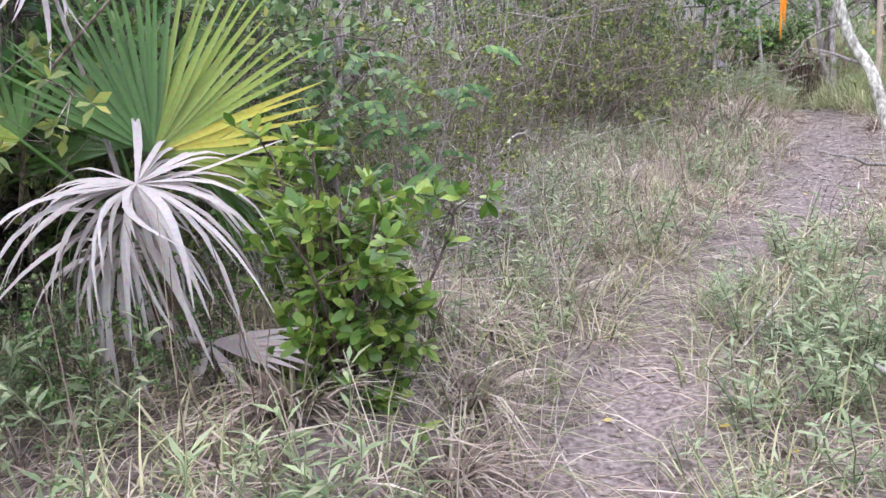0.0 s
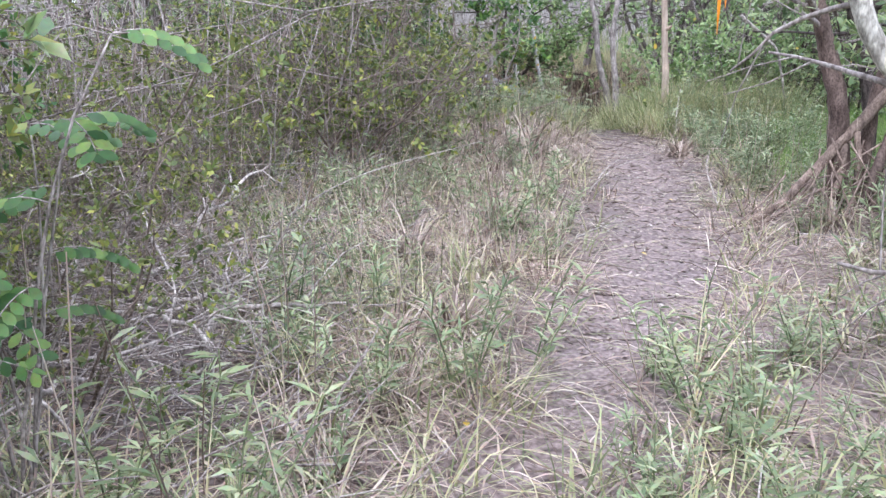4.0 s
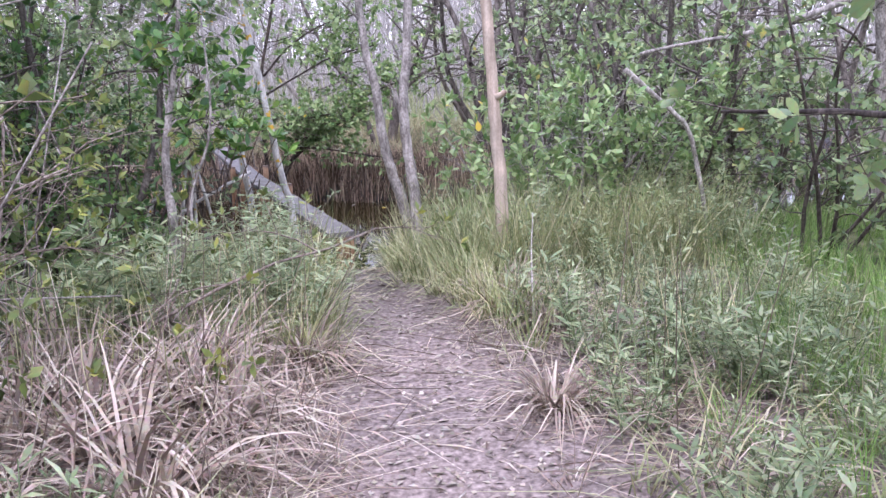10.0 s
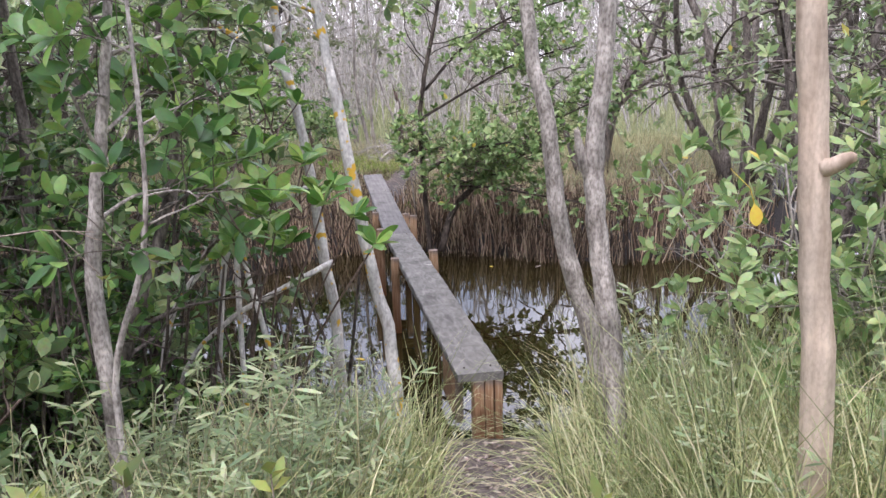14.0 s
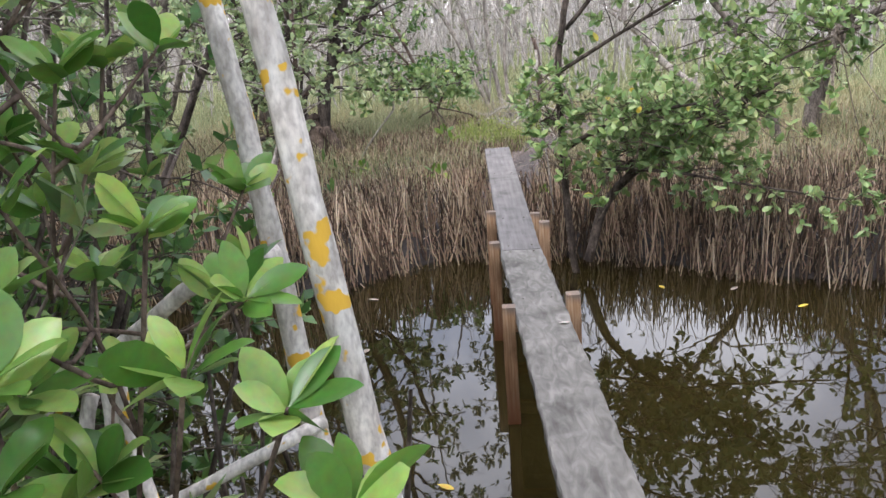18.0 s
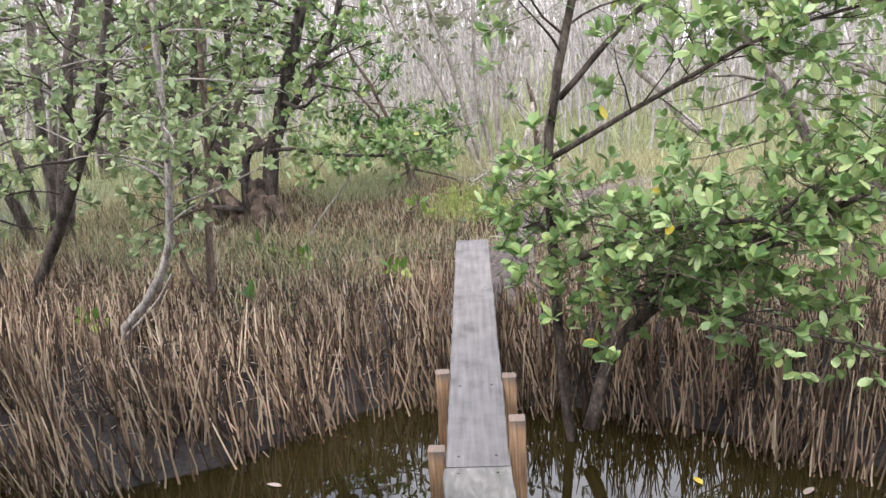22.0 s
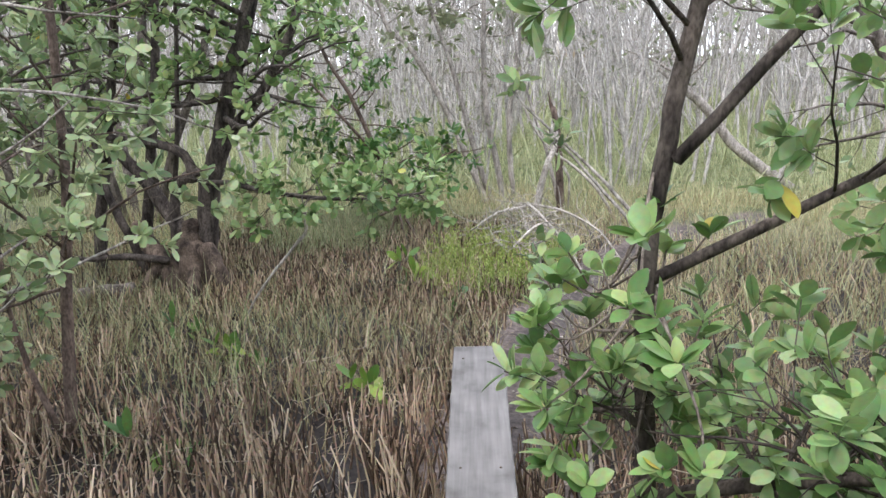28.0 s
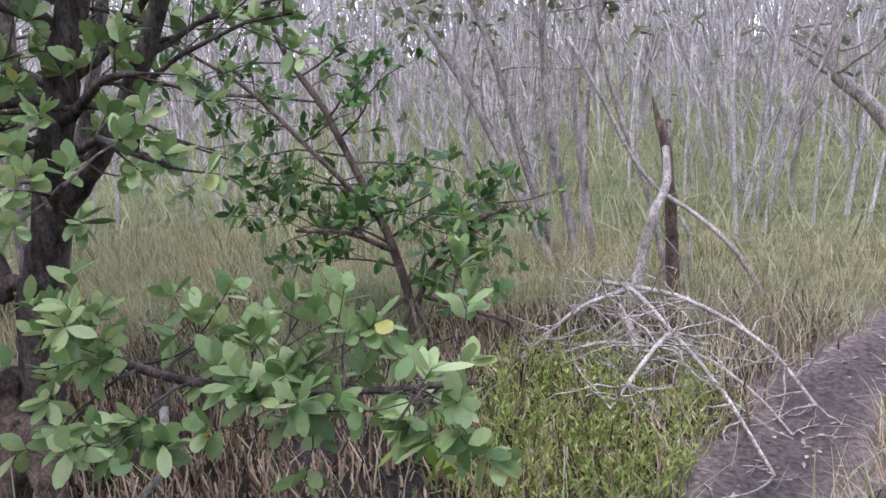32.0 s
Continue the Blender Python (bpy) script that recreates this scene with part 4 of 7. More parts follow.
hanging_roots()
tree("mangrove_tree", "leaning dark trunk rising out of bright green grass", "tree", [
    ([(4.03, 7.4, -0.15), (3.99, 7.4, 0.42), (3.97, 7.4, 0.58), (3.88, 7.4, 0.94), (3.75, 7.4, 1.3), (3.63, 7.4, 1.6), (3.45, 7.42, 2.1), (3.3, 7.5, 3.6)], 0.06, 0.035, dict(branches=14, start=0.5)),
    ([(4.15, 7.5, -0.15), (4.0, 7.5, 0.6), (3.95, 7.5, 1.2), (4.0, 7.55, 2.4)], 0.04, 0.02, dict(branches=8, start=0.5)),
], M_DARKBARK, 19, leaf=0.095, breadth=0.045, reach=1.0, twigs=5, count=6)
tree("fallen_branch", "broken pale branch lodged in the grass", "branch", [
    ([(3.95, 11.0, 1.32), (4.1, 11.0, 1.2), (4.34, 11.0, 1.0), (4.5, 11.0, 0.8), (4.7, 11.0, 0.0)], 0.019, 0.016, None)], M_DRIFT, 20)
tree("overhanging_branch", "long bare grey branch over the grass", "branch", [
    ([(4.20, 11.3, 1.43), (4.40, 11.3, 1.47), (4.71, 11.3, 1.52), (5.17, 11.3, 1.59), (5.9, 11.3, 1.81), (6.3, 11.4, 2.1)], 0.012, 0.035, dict(branches=4, count=0, reach=0.4)),
    ([(6.3, 11.4, 2.1), (6.5, 11.5, 1.2), (6.6, 11.5, -0.2)], 0.05, 0.06, None)], M_GREYBARK, 21, base=(6.6, 11.5, -0.2))

# -- the pale trunks and the grey trunk of the first stretch
early(tree("whitish_tree", "slender leaning trunk with crusty whitish bark", "tree", [
    ([(1.86, 0.02, -0.1), (1.76, 0.10, 0.60), (1.69, 0.19, 0.90), (1.60, 0.25, 1.12), (1.51, 0.30, 1.34), (1.36, 0.35, 1.6), (1.15, 0.45, 2.4), (0.95, 0.5, 3.2)], 0.034, 0.02, dict(branches=4, start=0.2, count=0, reach=0.5, twigs=3))], M_WHITEBARK, 22, twig_mat=M_TWIG))
early(tree("whitish_tree", "upright slender trunk with crusty whitish bark and bare twigs", "tree", [
    ([(2.16, 0.35, -0.1), (2.10, 0.43, 0.65), (2.04, 0.52, 0.98), (1.96, 0.58, 1.28), (1.90, 0.63, 1.6), (1.8, 0.7, 2.4), (1.75, 0.75, 3.3)], 0.034, 0.02, dict(branches=6, start=0.25, count=0, reach=0.5, twigs=3))], M_WHITEBARK, 23, twig_mat=M_TWIG))
early(tree("thin_grey_tree", "thin grey trunk at the edge of the thicket", "tree", [
    ([(-2.2, 0.95, -0.1), (-2.16, 0.97, 0.8), (-2.12, 1.04, 1.2), (-2.08, 1.08, 1.75), (-2.0, 1.1, 2.8), (-1.9, 1.15, 4.2)], 0.042, 0.028, dict(branches=9, start=0.3, count=5, reach=0.7))], M_GREYBARK, 24, leaf_mat=M_SHRUB, leaf=0.05, breadth=0.024))

# -- the far bank
tree("old_mangrove", "old dark mangrove with a gnarled base and several slim stems", "tree", [
    ([(-2.12, 20.8, -0.4), (-2.08, 20.8, 0.0), (-2.01, 20.8, 0.2), (-1.97, 20.8, 0.52), (-1.84, 20.8, 0.89), (-1.74, 20.8, 1.24), (-1.66, 20.8, 1.5), (-1.52, 20.85, 1.95), (-1.35, 20.9, 2.9), (-1.3, 21, 4.2), (-1.0, 21, 5.8)], 0.078, 0.035, dict(branches=26, start=0.44, reach=1.2)),
    ([(-1.84, 20.8, 0.9), (-1.68, 20.8, 1.05), (-1.53, 20.8, 1.2), (-1.36, 20.8, 1.43), (-1.15, 20.8, 1.85), (-0.9, 20.85, 2.8)], 0.042, 0.026, dict(branches=11, start=0.45)),
    ([(-2.24, 20.72, -0.3), (-2.23, 20.72, 0.13), (-2.22, 20.74, 0.50), (-2.12, 20.76, 0.66), (-2.0, 20.78, 0.68), (-1.88, 20.8, 0.64)], 0.042, 0.03, None),
    ([(-2.08, 20.76, 0.62), (-2.1, 20.78, 0.76), (-2.25, 20.8, 0.87), (-2.75, 20.8, 0.94), (-3.19, 20.8, 1.0), (-3.7, 20.85, 1.12)], 0.036, 0.028, dict(branches=5, start=0.75)),
    ([(-3.02, 20.85, -0.35), (-3.01, 20.85, 0.11), (-2.93, 20.87, 0.55), (-2.87, 20.9, 0.89), (-2.8, 21.0, 1.6), (-2.7, 21.1, 2.6)], 0.045, 0.03, dict(branches=12, start=0.62)),
    ([(-2.58, 20.85, -0.35), (-2.57, 20.85, 0.2), (-2.5, 20.85, 0.6), (-2.42, 20.85, 1.07), (-2.4, 21.0, 1.9), (-2.5, 21.1, 2.8)], 0.042, 0.028, dict(branches=12, start=0.62)),
    ([(-2.38, 20.9, -0.35), (-2.37, 20.9, 0.21), (-2.24, 20.9, 1.07), (-2.2, 21.0, 2.2)], 0.022, 0.015, dict(branches=8, start=0.65)),
    ([(-2.55, 20.75, -0.1), (-2.64, 20.75, 0.16), (-2.83, 20.78, 0.51), (-2.92, 20.8, 1.0), (-3.0, 20.8, 1.54), (-3.1, 20.8, 2.4)], 0.032, 0.022, dict(branches=10, start=0.65)),
    ([(-2.08, 20.7, 0.12), (-2.28, 20.75, 0.36), (-2.5, 20.78, 0.63), (-2.76, 20.8, 0.89), (-3.1, 20.85, 1.2)], 0.055, 0.035, None),
    ([(-1.9, 20.7, 0.62), (-1.6, 20.45, 0.66), (-1.3, 20.28, 0.64), (-0.9, 20.15, 0.62), (-0.45, 20.1, 0.62), (0.0, 20.1, 0.68)], 0.018, 0.007, dict(branches=27, start=0.38, reach=0.34, rise=0.25, twigs=4, twig_len=0.18, leaf=0.085, breadth=0.042, count=8)),
], M_DARKBARK, 31, leaf_mat=M_MANGROVE_LIGHT, leaf=0.085, breadth=0.042, reach=0.9, twigs=7, count=9, bias=(0, -0.15, 0))
tree("mangrove_stump", "gnarled brown trunk base with swollen knotted roots", "stump", [
    ([(-2.04, 20.66, -0.4), (-2.02, 20.64, -0.15), (-2.06, 20.66, 0.02), (-2.12, 20.7, 0.16), (-2.1, 20.75, 0.3)], 0.13, 0.07, None),
    ([(-2.16, 20.66, -0.4), (-2.2, 20.62, -0.14), (-2.28, 20.62, 0.0), (-2.42, 20.66, 0.14), (-2.56, 20.72, 0.3)], 0.10, 0.045, None),
    ([(-1.94, 20.64, 0.14), (-1.82, 20.56, 0.04), (-1.72, 20.48, -0.1), (-1.64, 20.42, -0.35)], 0.06, 0.045, None),
    ([(-2.0, 20.58, 0.0), (-1.95, 20.46, -0.08), (-1.9, 20.36, -0.2), (-1.87, 20.3, -0.38)], 0.05, 0.03, None),
    ([(-2.25, 20.62, 0.04), (-2.36, 20.5, -0.08), (-2.42, 20.4, -0.35)], 0.045, 0.03, None),
], M_STUMP, 32, base=(-2.1, 20.5, -0.3), sides=12)
tree("dead_branch", "dark broken dead stick jutting from the trunk base", "branch", [
    ([(-2.2, 20.55, 0.06), (-2.5, 20.46, 0.10), (-2.75, 20.42, 0.08), (-3.0, 20.4, 0.10)], 0.026, 0.008, dict(branches=5, start=0.4, count=0, reach=0.22, twigs=2, twig_len=0.12))], M_DARKBARK, 321, twig_mat=M_DARKTWIG)
tree("fallen_log", "pale weathered log lying among the roots", "log", [
    ([(-2.35, 20.3, -0.1), (-2.7, 20.22, -0.13), (-3.1, 20.16, -0.18), (-3.6, 20.1, -0.22)], 0.05, 0.036, None)], M_ASHBARK, 322)
tree("hanging_twig", "bare pale crooked twig hanging from a leafy branch", "twig", [
    ([(-0.88, 20.08, 0.56), (-0.86, 20.03, 0.42), (-0.92, 20.0, 0.34), (-1.1, 19.95, 0.12), (-1.22, 19.92, -0.06), (-1.33, 19.9, -0.3)], 0.011, 0.006, None)], M_DRIFT, 33)
tree("leaning_mangrove", "leaning black-barked mangrove among breathing roots", "tree", [
    ([(-3.12, 18.4, -0.6), (-3.05, 18.4, -0.4), (-2.69, 18.4, 0.17), (-2.34, 18.4, 0.80), (-2.10, 18.4, 1.23), (-1.98, 18.4, 1.65), (-1.85, 18.45, 2.4), (-1.9, 18.5, 3.4), (-2.0, 18.5, 4.6)], 0.042, 0.022, dict(branches=32, start=0.35, reach=1.2)),
    ([(-3.2, 18.5, -0.6), (-3.35, 18.5, 0.2), (-3.3, 18.5, 1.0), (-3.1, 18.5, 2.2)], 0.035, 0.02, dict(branches=20, start=0.4, reach=1.0)),
], M_DARKBARK, 34, leaf_mat=M_MANGROVE_PALE, leaf=0.075, breadth=0.036, reach=0.8, twigs=7, count=9)
tree("mangrove_sapling", "crooked sapling bent at the foot in breathing roots", "sapling", [
    ([(-1.60, 17.6, -0.5), (-1.56, 17.6, -0.2), (-1.50, 17.6, -0.12), (-1.34, 17.6, 0.05), (-1.17, 17.6, 0.33), (-1.11, 17.6, 0.64), (-1.09, 17.62, 1.02), (-1.12, 17.7, 1.7), (-1.1, 17.75, 2.3), (-0.9, 17.7, 3.2), (-0.55, 17.6, 4.6)], 0.028, 0.012, dict(branches=36, start=0.46, reach=1.15, rise=0.5)),
    ([(-1.9, 17.55, -0.55), (-1.62, 17.58, -0.28), (-1.3, 17.58, 0.0), (-1.16, 17.6, 0.2)], 0.010, 0.008, None),
], M_GREYBARK, 35, leaf_mat=M_MANGROVE_PALE, leaf=0.07, breadth=0.036, reach=0.75, twigs=7, count=9)
tree("mangrove_sapling", "thin dark sapling with a fork near its foot", "sapling", [
    ([(-1.45, 18.3, -0.7), (-1.36, 18.32, -0.3), (-1.31, 18.33, 0.14), (-1.30, 18.36, 0.5), (-1.26, 18.4, 1.0), (-1.25, 18.4, 2.2), (-1.5, 18.4, 3.2), (-1.8, 18.4, 4.4)], 0.028, 0.012, dict(branches=30, start=0.42, reach=1.0, rise=0.5)),
    ([(-1.38, 18.3, -0.2), (-1.5, 18.3, 0.1), (-1.58, 18.3, 0.5), (-1.55, 18.3, 1.3)], 0.014, 0.008, dict(branches=7, start=0.4, reach=0.4)),
], M_BROWNBARK, 36, leaf_mat=M_MANGROVE_PALE, leaf=0.07, breadth=0.036, reach=0.75, twigs=7, count=9)
leafy = tree("leafy_mangrove", "leafy mangrove with low spreading boughs beside the plank", "tree", [
    ([(1.36, 17.3, -0.75), (1.30, 17.3, -0.2), (1.27, 17.3, 0.45), (1.26, 17.3, 0.94), (1.30, 17.32, 1.25), (1.36, 17.34, 1.55), (1.52, 17.3, 2.3), (1.6, 17.4, 3.5), (1.8, 17.5, 5.0)], 0.025, 0.016, dict(branches=24, start=0.58, reach=0.95, bias=(0.35, 0.2, 0.1))),
    ([(1.45, 17.2, -0.5), (1.58, 17.3, -0.08), (1.78, 17.3, 0.14), (2.03, 17.3, 0.33), (2.30, 17.28, 0.50), (2.75, 17.2, 0.75)], 0.032, 0.014, dict(branches=34, start=0.3, reach=0.6, rise=0.4)),
    ([(1.30, 17.25, 0.35), (1.55, 17.1, 0.5), (1.85, 16.95, 0.62), (2.2, 16.85, 0.68)], 0.018, 0.009, dict(branches=22, start=0.3, reach=0.45, rise=0.2, droop=0.06, bias=(0.3, 0, 0))),
    ([(1.28, 17.3, 0.5), (1.2, 17.25, 0.58), (1.12, 17.3, 0.55)], 0.010, 0.006, dict(branches=4, start=0.3, reach=0.2, droop=0.05)),
    ([(1.26, 17.3, 0.9), (1.8, 17.3, 1.2), (2.3, 17.4, 1.45), (2.9, 17.4, 1.6)], 0.013, 0.007, dict(branches=24, start=0.24, reach=0.6, bias=(0.3, 0, 0))),
    ([(1.32, 17.3, 1.2), (1.7, 17.4, 1.6), (2.2, 17.5, 1.9), (2.9, 17.6, 2.1)], 0.014, 0.007, dict(branches=20, start=0.42, reach=0.7, bias=(0.4, 0, 0))),
    ([(2.0, 17.3, 0.3), (2.5, 17.25, 0.75), (3.1, 17.2, 1.05), (3.8, 17.2, 1.2)], 0.010, 0.006, dict(branches=26, start=0.1, reach=0.7)),
    ([(1.52, 17.32, 2.5), (0.95, 17.5, 3.1), (0.35, 17.7, 3.6), (-0.2, 17.9, 3.9)], 0.012, 0.006, dict(branches=30, start=0.3, reach=0.9, rise=0.5, leaf=0.12, breadth=0.06, fine=False)),
    ([(1.6, 17.2, 0.2), (2.0, 17.05, 0.2), (2.5, 16.95, 0.12), (3.1, 16.85, 0.02)], 0.012, 0.006, dict(branches=11, start=0.3, reach=0.35, rise=0.1)),
], M_MIDBARK, 37, leaf_mat=M_MANGROVE_LIGHT, leaf=0.078, breadth=0.038, reach=0.66, twigs=6, twig_len=0.24, count=8, fine=2, sides=12)


def leafy_boughs(root):
    """Low boughs whose upturned twigs end in whorls of spoon-shaped leaves."""
    rng = np.random.default_rng(371)
    twig, crown = Geo(), Geo()
    hubs = [(1.30, 17.28, 0.30), (1.28, 17.3, 0.75), (1.6, 17.3, 0.05), (2.03, 17.3, 0.33), (1.85, 16.95, 0.62), (2.5, 17.25, 0.75), (2.3, 17.4, 1.0), (1.27, 17.3, 1.05), (3.1, 17.2, 1.0)]
    low, high = ((0.9, 1.1, 1.3, 1.7, 2.2, 3.4), (0.62, 0.30, -0.02, -0.05, 0.25, 0.35)), ((0.9, 1.1, 1.3, 1.7, 2.2, 3.4), (0.72, 1.05, 1.15, 0.95, 1.1, 1.25))
    for k in range(125):
        x = 0.98 + 2.4 * rng.uniform() ** 1.25
        y = rng.uniform(16.75, 17.5) if x > 1.15 else rng.uniform(17.0, 17.5)
        z = np.interp(x, *low) + (np.interp(x, *high) - np.interp(x, *low)) * rng.uniform() ** 0.85
        tip = np.array([x, y, z])
        hub = np.array(min(hubs, key=lambda h: (h[0] - x) ** 2 + (h[1] - y) ** 2 + 1.5 * (h[2] - z) ** 2 + 0.1 * rng.uniform())) + np.array([0, 0, rng.uniform(-0.2, 0.16)])
        bend = hub * 0.4 + tip * 0.6 + np.array([0, 0, -0.08]) + rng.normal(size=3) * 0.03
        line = smooth_line([hub, bend, tip], 3)
        tube(twig, line, (0.0045, 0.0025), 4, closed=False)
        way = unit(line[-1] - line[-2]) * 0.5 + np.array([0, -0.2, 0.8]) + 0.25 * rng.normal(size=3)
        spray(crown, tip, way, rng, rng.integers(7, 11), 0.078, 0.040, 2, 1.05, 0.3)
    tagged(part("brushwood", twig, M_BROWNTWIG, root), kind="stuff")
    tagged(part("foliage", crown, M_WHORL, root), kind="stuff")


leafy_boughs(leafy)
tree("overhanging_twig", "leafy twig reaching over the end of the plank", "twig", [
    ([(1.30, 17.35, 0.75), (1.26, 17.7, 0.92), (1.12, 17.9, 1.06), (0.95, 18.02, 1.20), (0.82, 18.1, 1.31), (0.77, 18.16, 1.38)], 0.006, 0.0025, dict(branches=5, start=0.82, reach=0.05, twigs=1, twig_len=0.03, count=3)),
    ([(1.26, 17.7, 0.92), (1.12, 17.8, 1.05), (1.02, 17.86, 1.15), (0.94, 17.9, 1.22)], 0.005, 0.0025, dict(branches=5, start=0.75, reach=0.06, twigs=1, twig_len=0.03, count=3)),
    ([(1.12, 18.0, -0.45), (1.06, 17.98, 0.3), (0.98, 17.92, 0.66), (0.90, 17.85, 0.88)], 0.007, 0.003, dict(branches=9, start=0.6, reach=0.12, twigs=1, twig_len=0.04, count=4)),
], M_GREYBARK, 38, leaf_mat=M_MANGROVE, leaf=0.07, breadth=0.03, fine=2)
tree("red_mangrove", "dark green red mangrove with arching prop roots", "tree", [
    ([(-1.02, 22.5, -0.35), (-1.03, 22.5, 0.0), (-1.10, 22.5, 0.36), (-1.25, 22.5, 0.73), (-1.46, 22.5, 1.19), (-1.70, 22.5, 1.6), (-1.8, 22.55, 2.3)], 0.026, 0.012, dict(branches=20, start=0.22, reach=0.95)),
    ([(-1.03, 22.5, 0.05), (-0.85, 22.4, 0.35), (-0.62, 22.3, 0.58), (-0.4, 22.25, 0.7)], 0.016, 0.009, dict(branches=14, start=0.2, reach=0.6)),
    ([(-1.2, 22.5, 0.6), (-1.5, 22.35, 1.0), (-1.8, 22.25, 1.35), (-2.2, 22.2, 1.6)], 0.014, 0.008, dict(branches=13, start=0.15, reach=0.65)),
    ([(-1.12, 22.5, 0.4), (-1.3, 22.3, 0.55), (-1.5, 22.1, 0.6)], 0.014, 0.008, dict(branches=12, start=0.2, reach=0.6)),
    ([(-1.0, 22.4, 0.12), (-1.04, 22.3, -0.05), (-1.07, 22.25, -0.42)], 0.013, 0.011, None),
    ([(-0.98, 22.4, 0.14), (-0.86, 22.25, 0.04), (-0.72, 22.15, -0.14), (-0.58, 22.1, -0.42)], 0.013, 0.010, None),
    ([(-1.0, 22.4, 0.15), (-0.9, 22.2, 0.0), (-0.82, 22.1, -0.42)], 0.012, 0.010, None),
    ([(-0.95, 22.45, 0.16), (-0.65, 22.4, 0.10), (-0.4, 22.4, 0.0), (-0.2, 22.4, -0.3)], 0.011, 0.009, None),
    ([(-1.05, 22.45, 0.14), (-1.25, 22.3, 0.0), (-1.35, 22.2, -0.4)], 0.012, 0.010, None),
], M_BROWNBARK, 39, leaf_mat=M_MANGROVE_DARK, leaf=0.092, breadth=0.034, reach=0.55, twigs=4, twig_len=0.24, count=8, spread=1.2)
tree("broken_snag", "broken dead trunk with a red-brown splintered top", "trunk", [
    ([(0.36, 23.6, -0.3), (0.34, 23.6, 0.0), (0.33, 23.6, 0.35), (0.31, 23.6, 0.73), (0.26, 23.6, 0.97)], 0.042, 0.028, None),
    ([(0.27, 23.6, 0.9), (0.24, 23.6, 1.02), (0.22, 23.6, 1.12)], 0.02, 0.004, None)], M_BROWNBARK, 40)
tree("dead_branch", "bleached dead branch leaning on the snag with wiry twigs", "branch", [
    ([(-0.02, 23.15, -0.25), (0.12, 23.3, -0.07), (0.17, 23.35, 0.19), (0.24, 23.35, 0.43), (0.31, 23.45, 0.62), (0.30, 23.5, 0.82)], 0.036, 0.022, None),
    ([(-0.25, 23.35, 1.5), (-0.05, 23.42, 1.1), (0.10, 23.46, 0.78), (0.26, 23.5, 0.56), (0.48, 23.5, 0.40), (0.71, 23.5, 0.18), (0.90, 23.5, -0.14)], 0.012, 0.018, dict(branches=5, start=0.0, count=0, reach=0.3, twigs=2)),
    ([(0.38, 23.5, 0.40), (0.44, 23.5, 0.26), (0.43, 23.5, -0.02)], 0.013, 0.009, None),
    ([(0.02, 23.1, -0.12), (0.12, 22.75, -0.05), (0.22, 22.35, -0.08), (0.32, 22.05, -0.13), (0.42, 21.7, -0.17), (0.52, 21.45, -0.22), (0.66, 21.2, -0.26)], 0.024, 0.008, dict(branches=60, start=0.05, count=0, reach=0.5, twigs=6, twig_len=0.2, rise=0.05)),
    ([(0.20, 22.45, -0.07), (0.0, 22.3, -0.02), (-0.3, 22.15, -0.1), (-0.5, 22.1, -0.2)], 0.010, 0.004, dict(branches=12, start=0.0, count=0, reach=0.3, twigs=5, twig_len=0.16, rise=0.1)),
    ([(0.25, 22.25, -0.08), (0.5, 22.15, 0.0), (0.75, 21.95, -0.1), (0.95, 21.7, -0.25)], 0.010, 0.004, dict(branches=12, start=0.0, count=0, reach=0.3, twigs=5, twig_len=0.16, rise=0.1)),
], M_DRIFT, 41, twig_mat=M_DRIFT)
tree("grey_sapling_clump", "clump of slim grey leaning saplings with few leaves", "tree", [
    ([(-0.50, 24.2, -0.2), (-0.75, 24.2, 0.40), (-1.06, 24.2, 1.09), (-1.39, 24.2, 1.63), (-1.65, 24.2, 1.9), (-1.9, 24.2, 3.2), (-1.8, 24.2, 5.0), (-1.6, 24.2, 6.6)], 0.032, 0.014, dict(branches=24, start=0.5, reach=1.1, twigs=5, count=8, leaf=0.12, breadth=0.05)),
    ([(-0.48, 24.3, -0.2), (-0.72, 24.3, 0.6), (-0.9, 24.3, 1.3), (-1.2, 24.3, 2.2), (-1.4, 24.3, 3.2)], 0.03, 0.014, dict(branches=7, start=0.3)),
    ([(-0.34, 24.2, -0.2), (-0.42, 24.2, 0.35), (-0.50, 24.2, 0.70), (-0.55, 24.2, 1.31), (-0.54, 24.2, 1.95), (-0.5, 24.3, 3.4), (-0.4, 24.3, 5.0), (-0.3, 24.3, 6.8)], 0.032, 0.014, dict(branches=26, start=0.5, reach=1.2, twigs=5, count=8, leaf=0.12, breadth=0.05)),
    ([(-0.25, 24.3, -0.2), (-0.3, 24.3, 0.7), (-0.2, 24.3, 1.5), (0.05, 24.4, 3.0), (0.4, 24.5, 4.8), (0.8, 24.5, 6.4)], 0.026, 0.012, dict(branches=24, start=0.52, reach=1.2, twigs=5, count=8, leaf=0.12, breadth=0.05)),
    ([(0.3, 24.0, -0.2), (0.15, 24.0, 0.5), (-0.05, 24.0, 1.1), (-0.2, 24.0, 1.8), (-0.25, 24.0, 2.8)], 0.018, 0.010, dict(branches=6, start=0.3)),
], M_GREYBARK, 42, leaf_mat=M_FOREST, leaf=0.08, breadth=0.035, reach=0.6, twigs=3, count=3, twig_mat=M_TWIG)
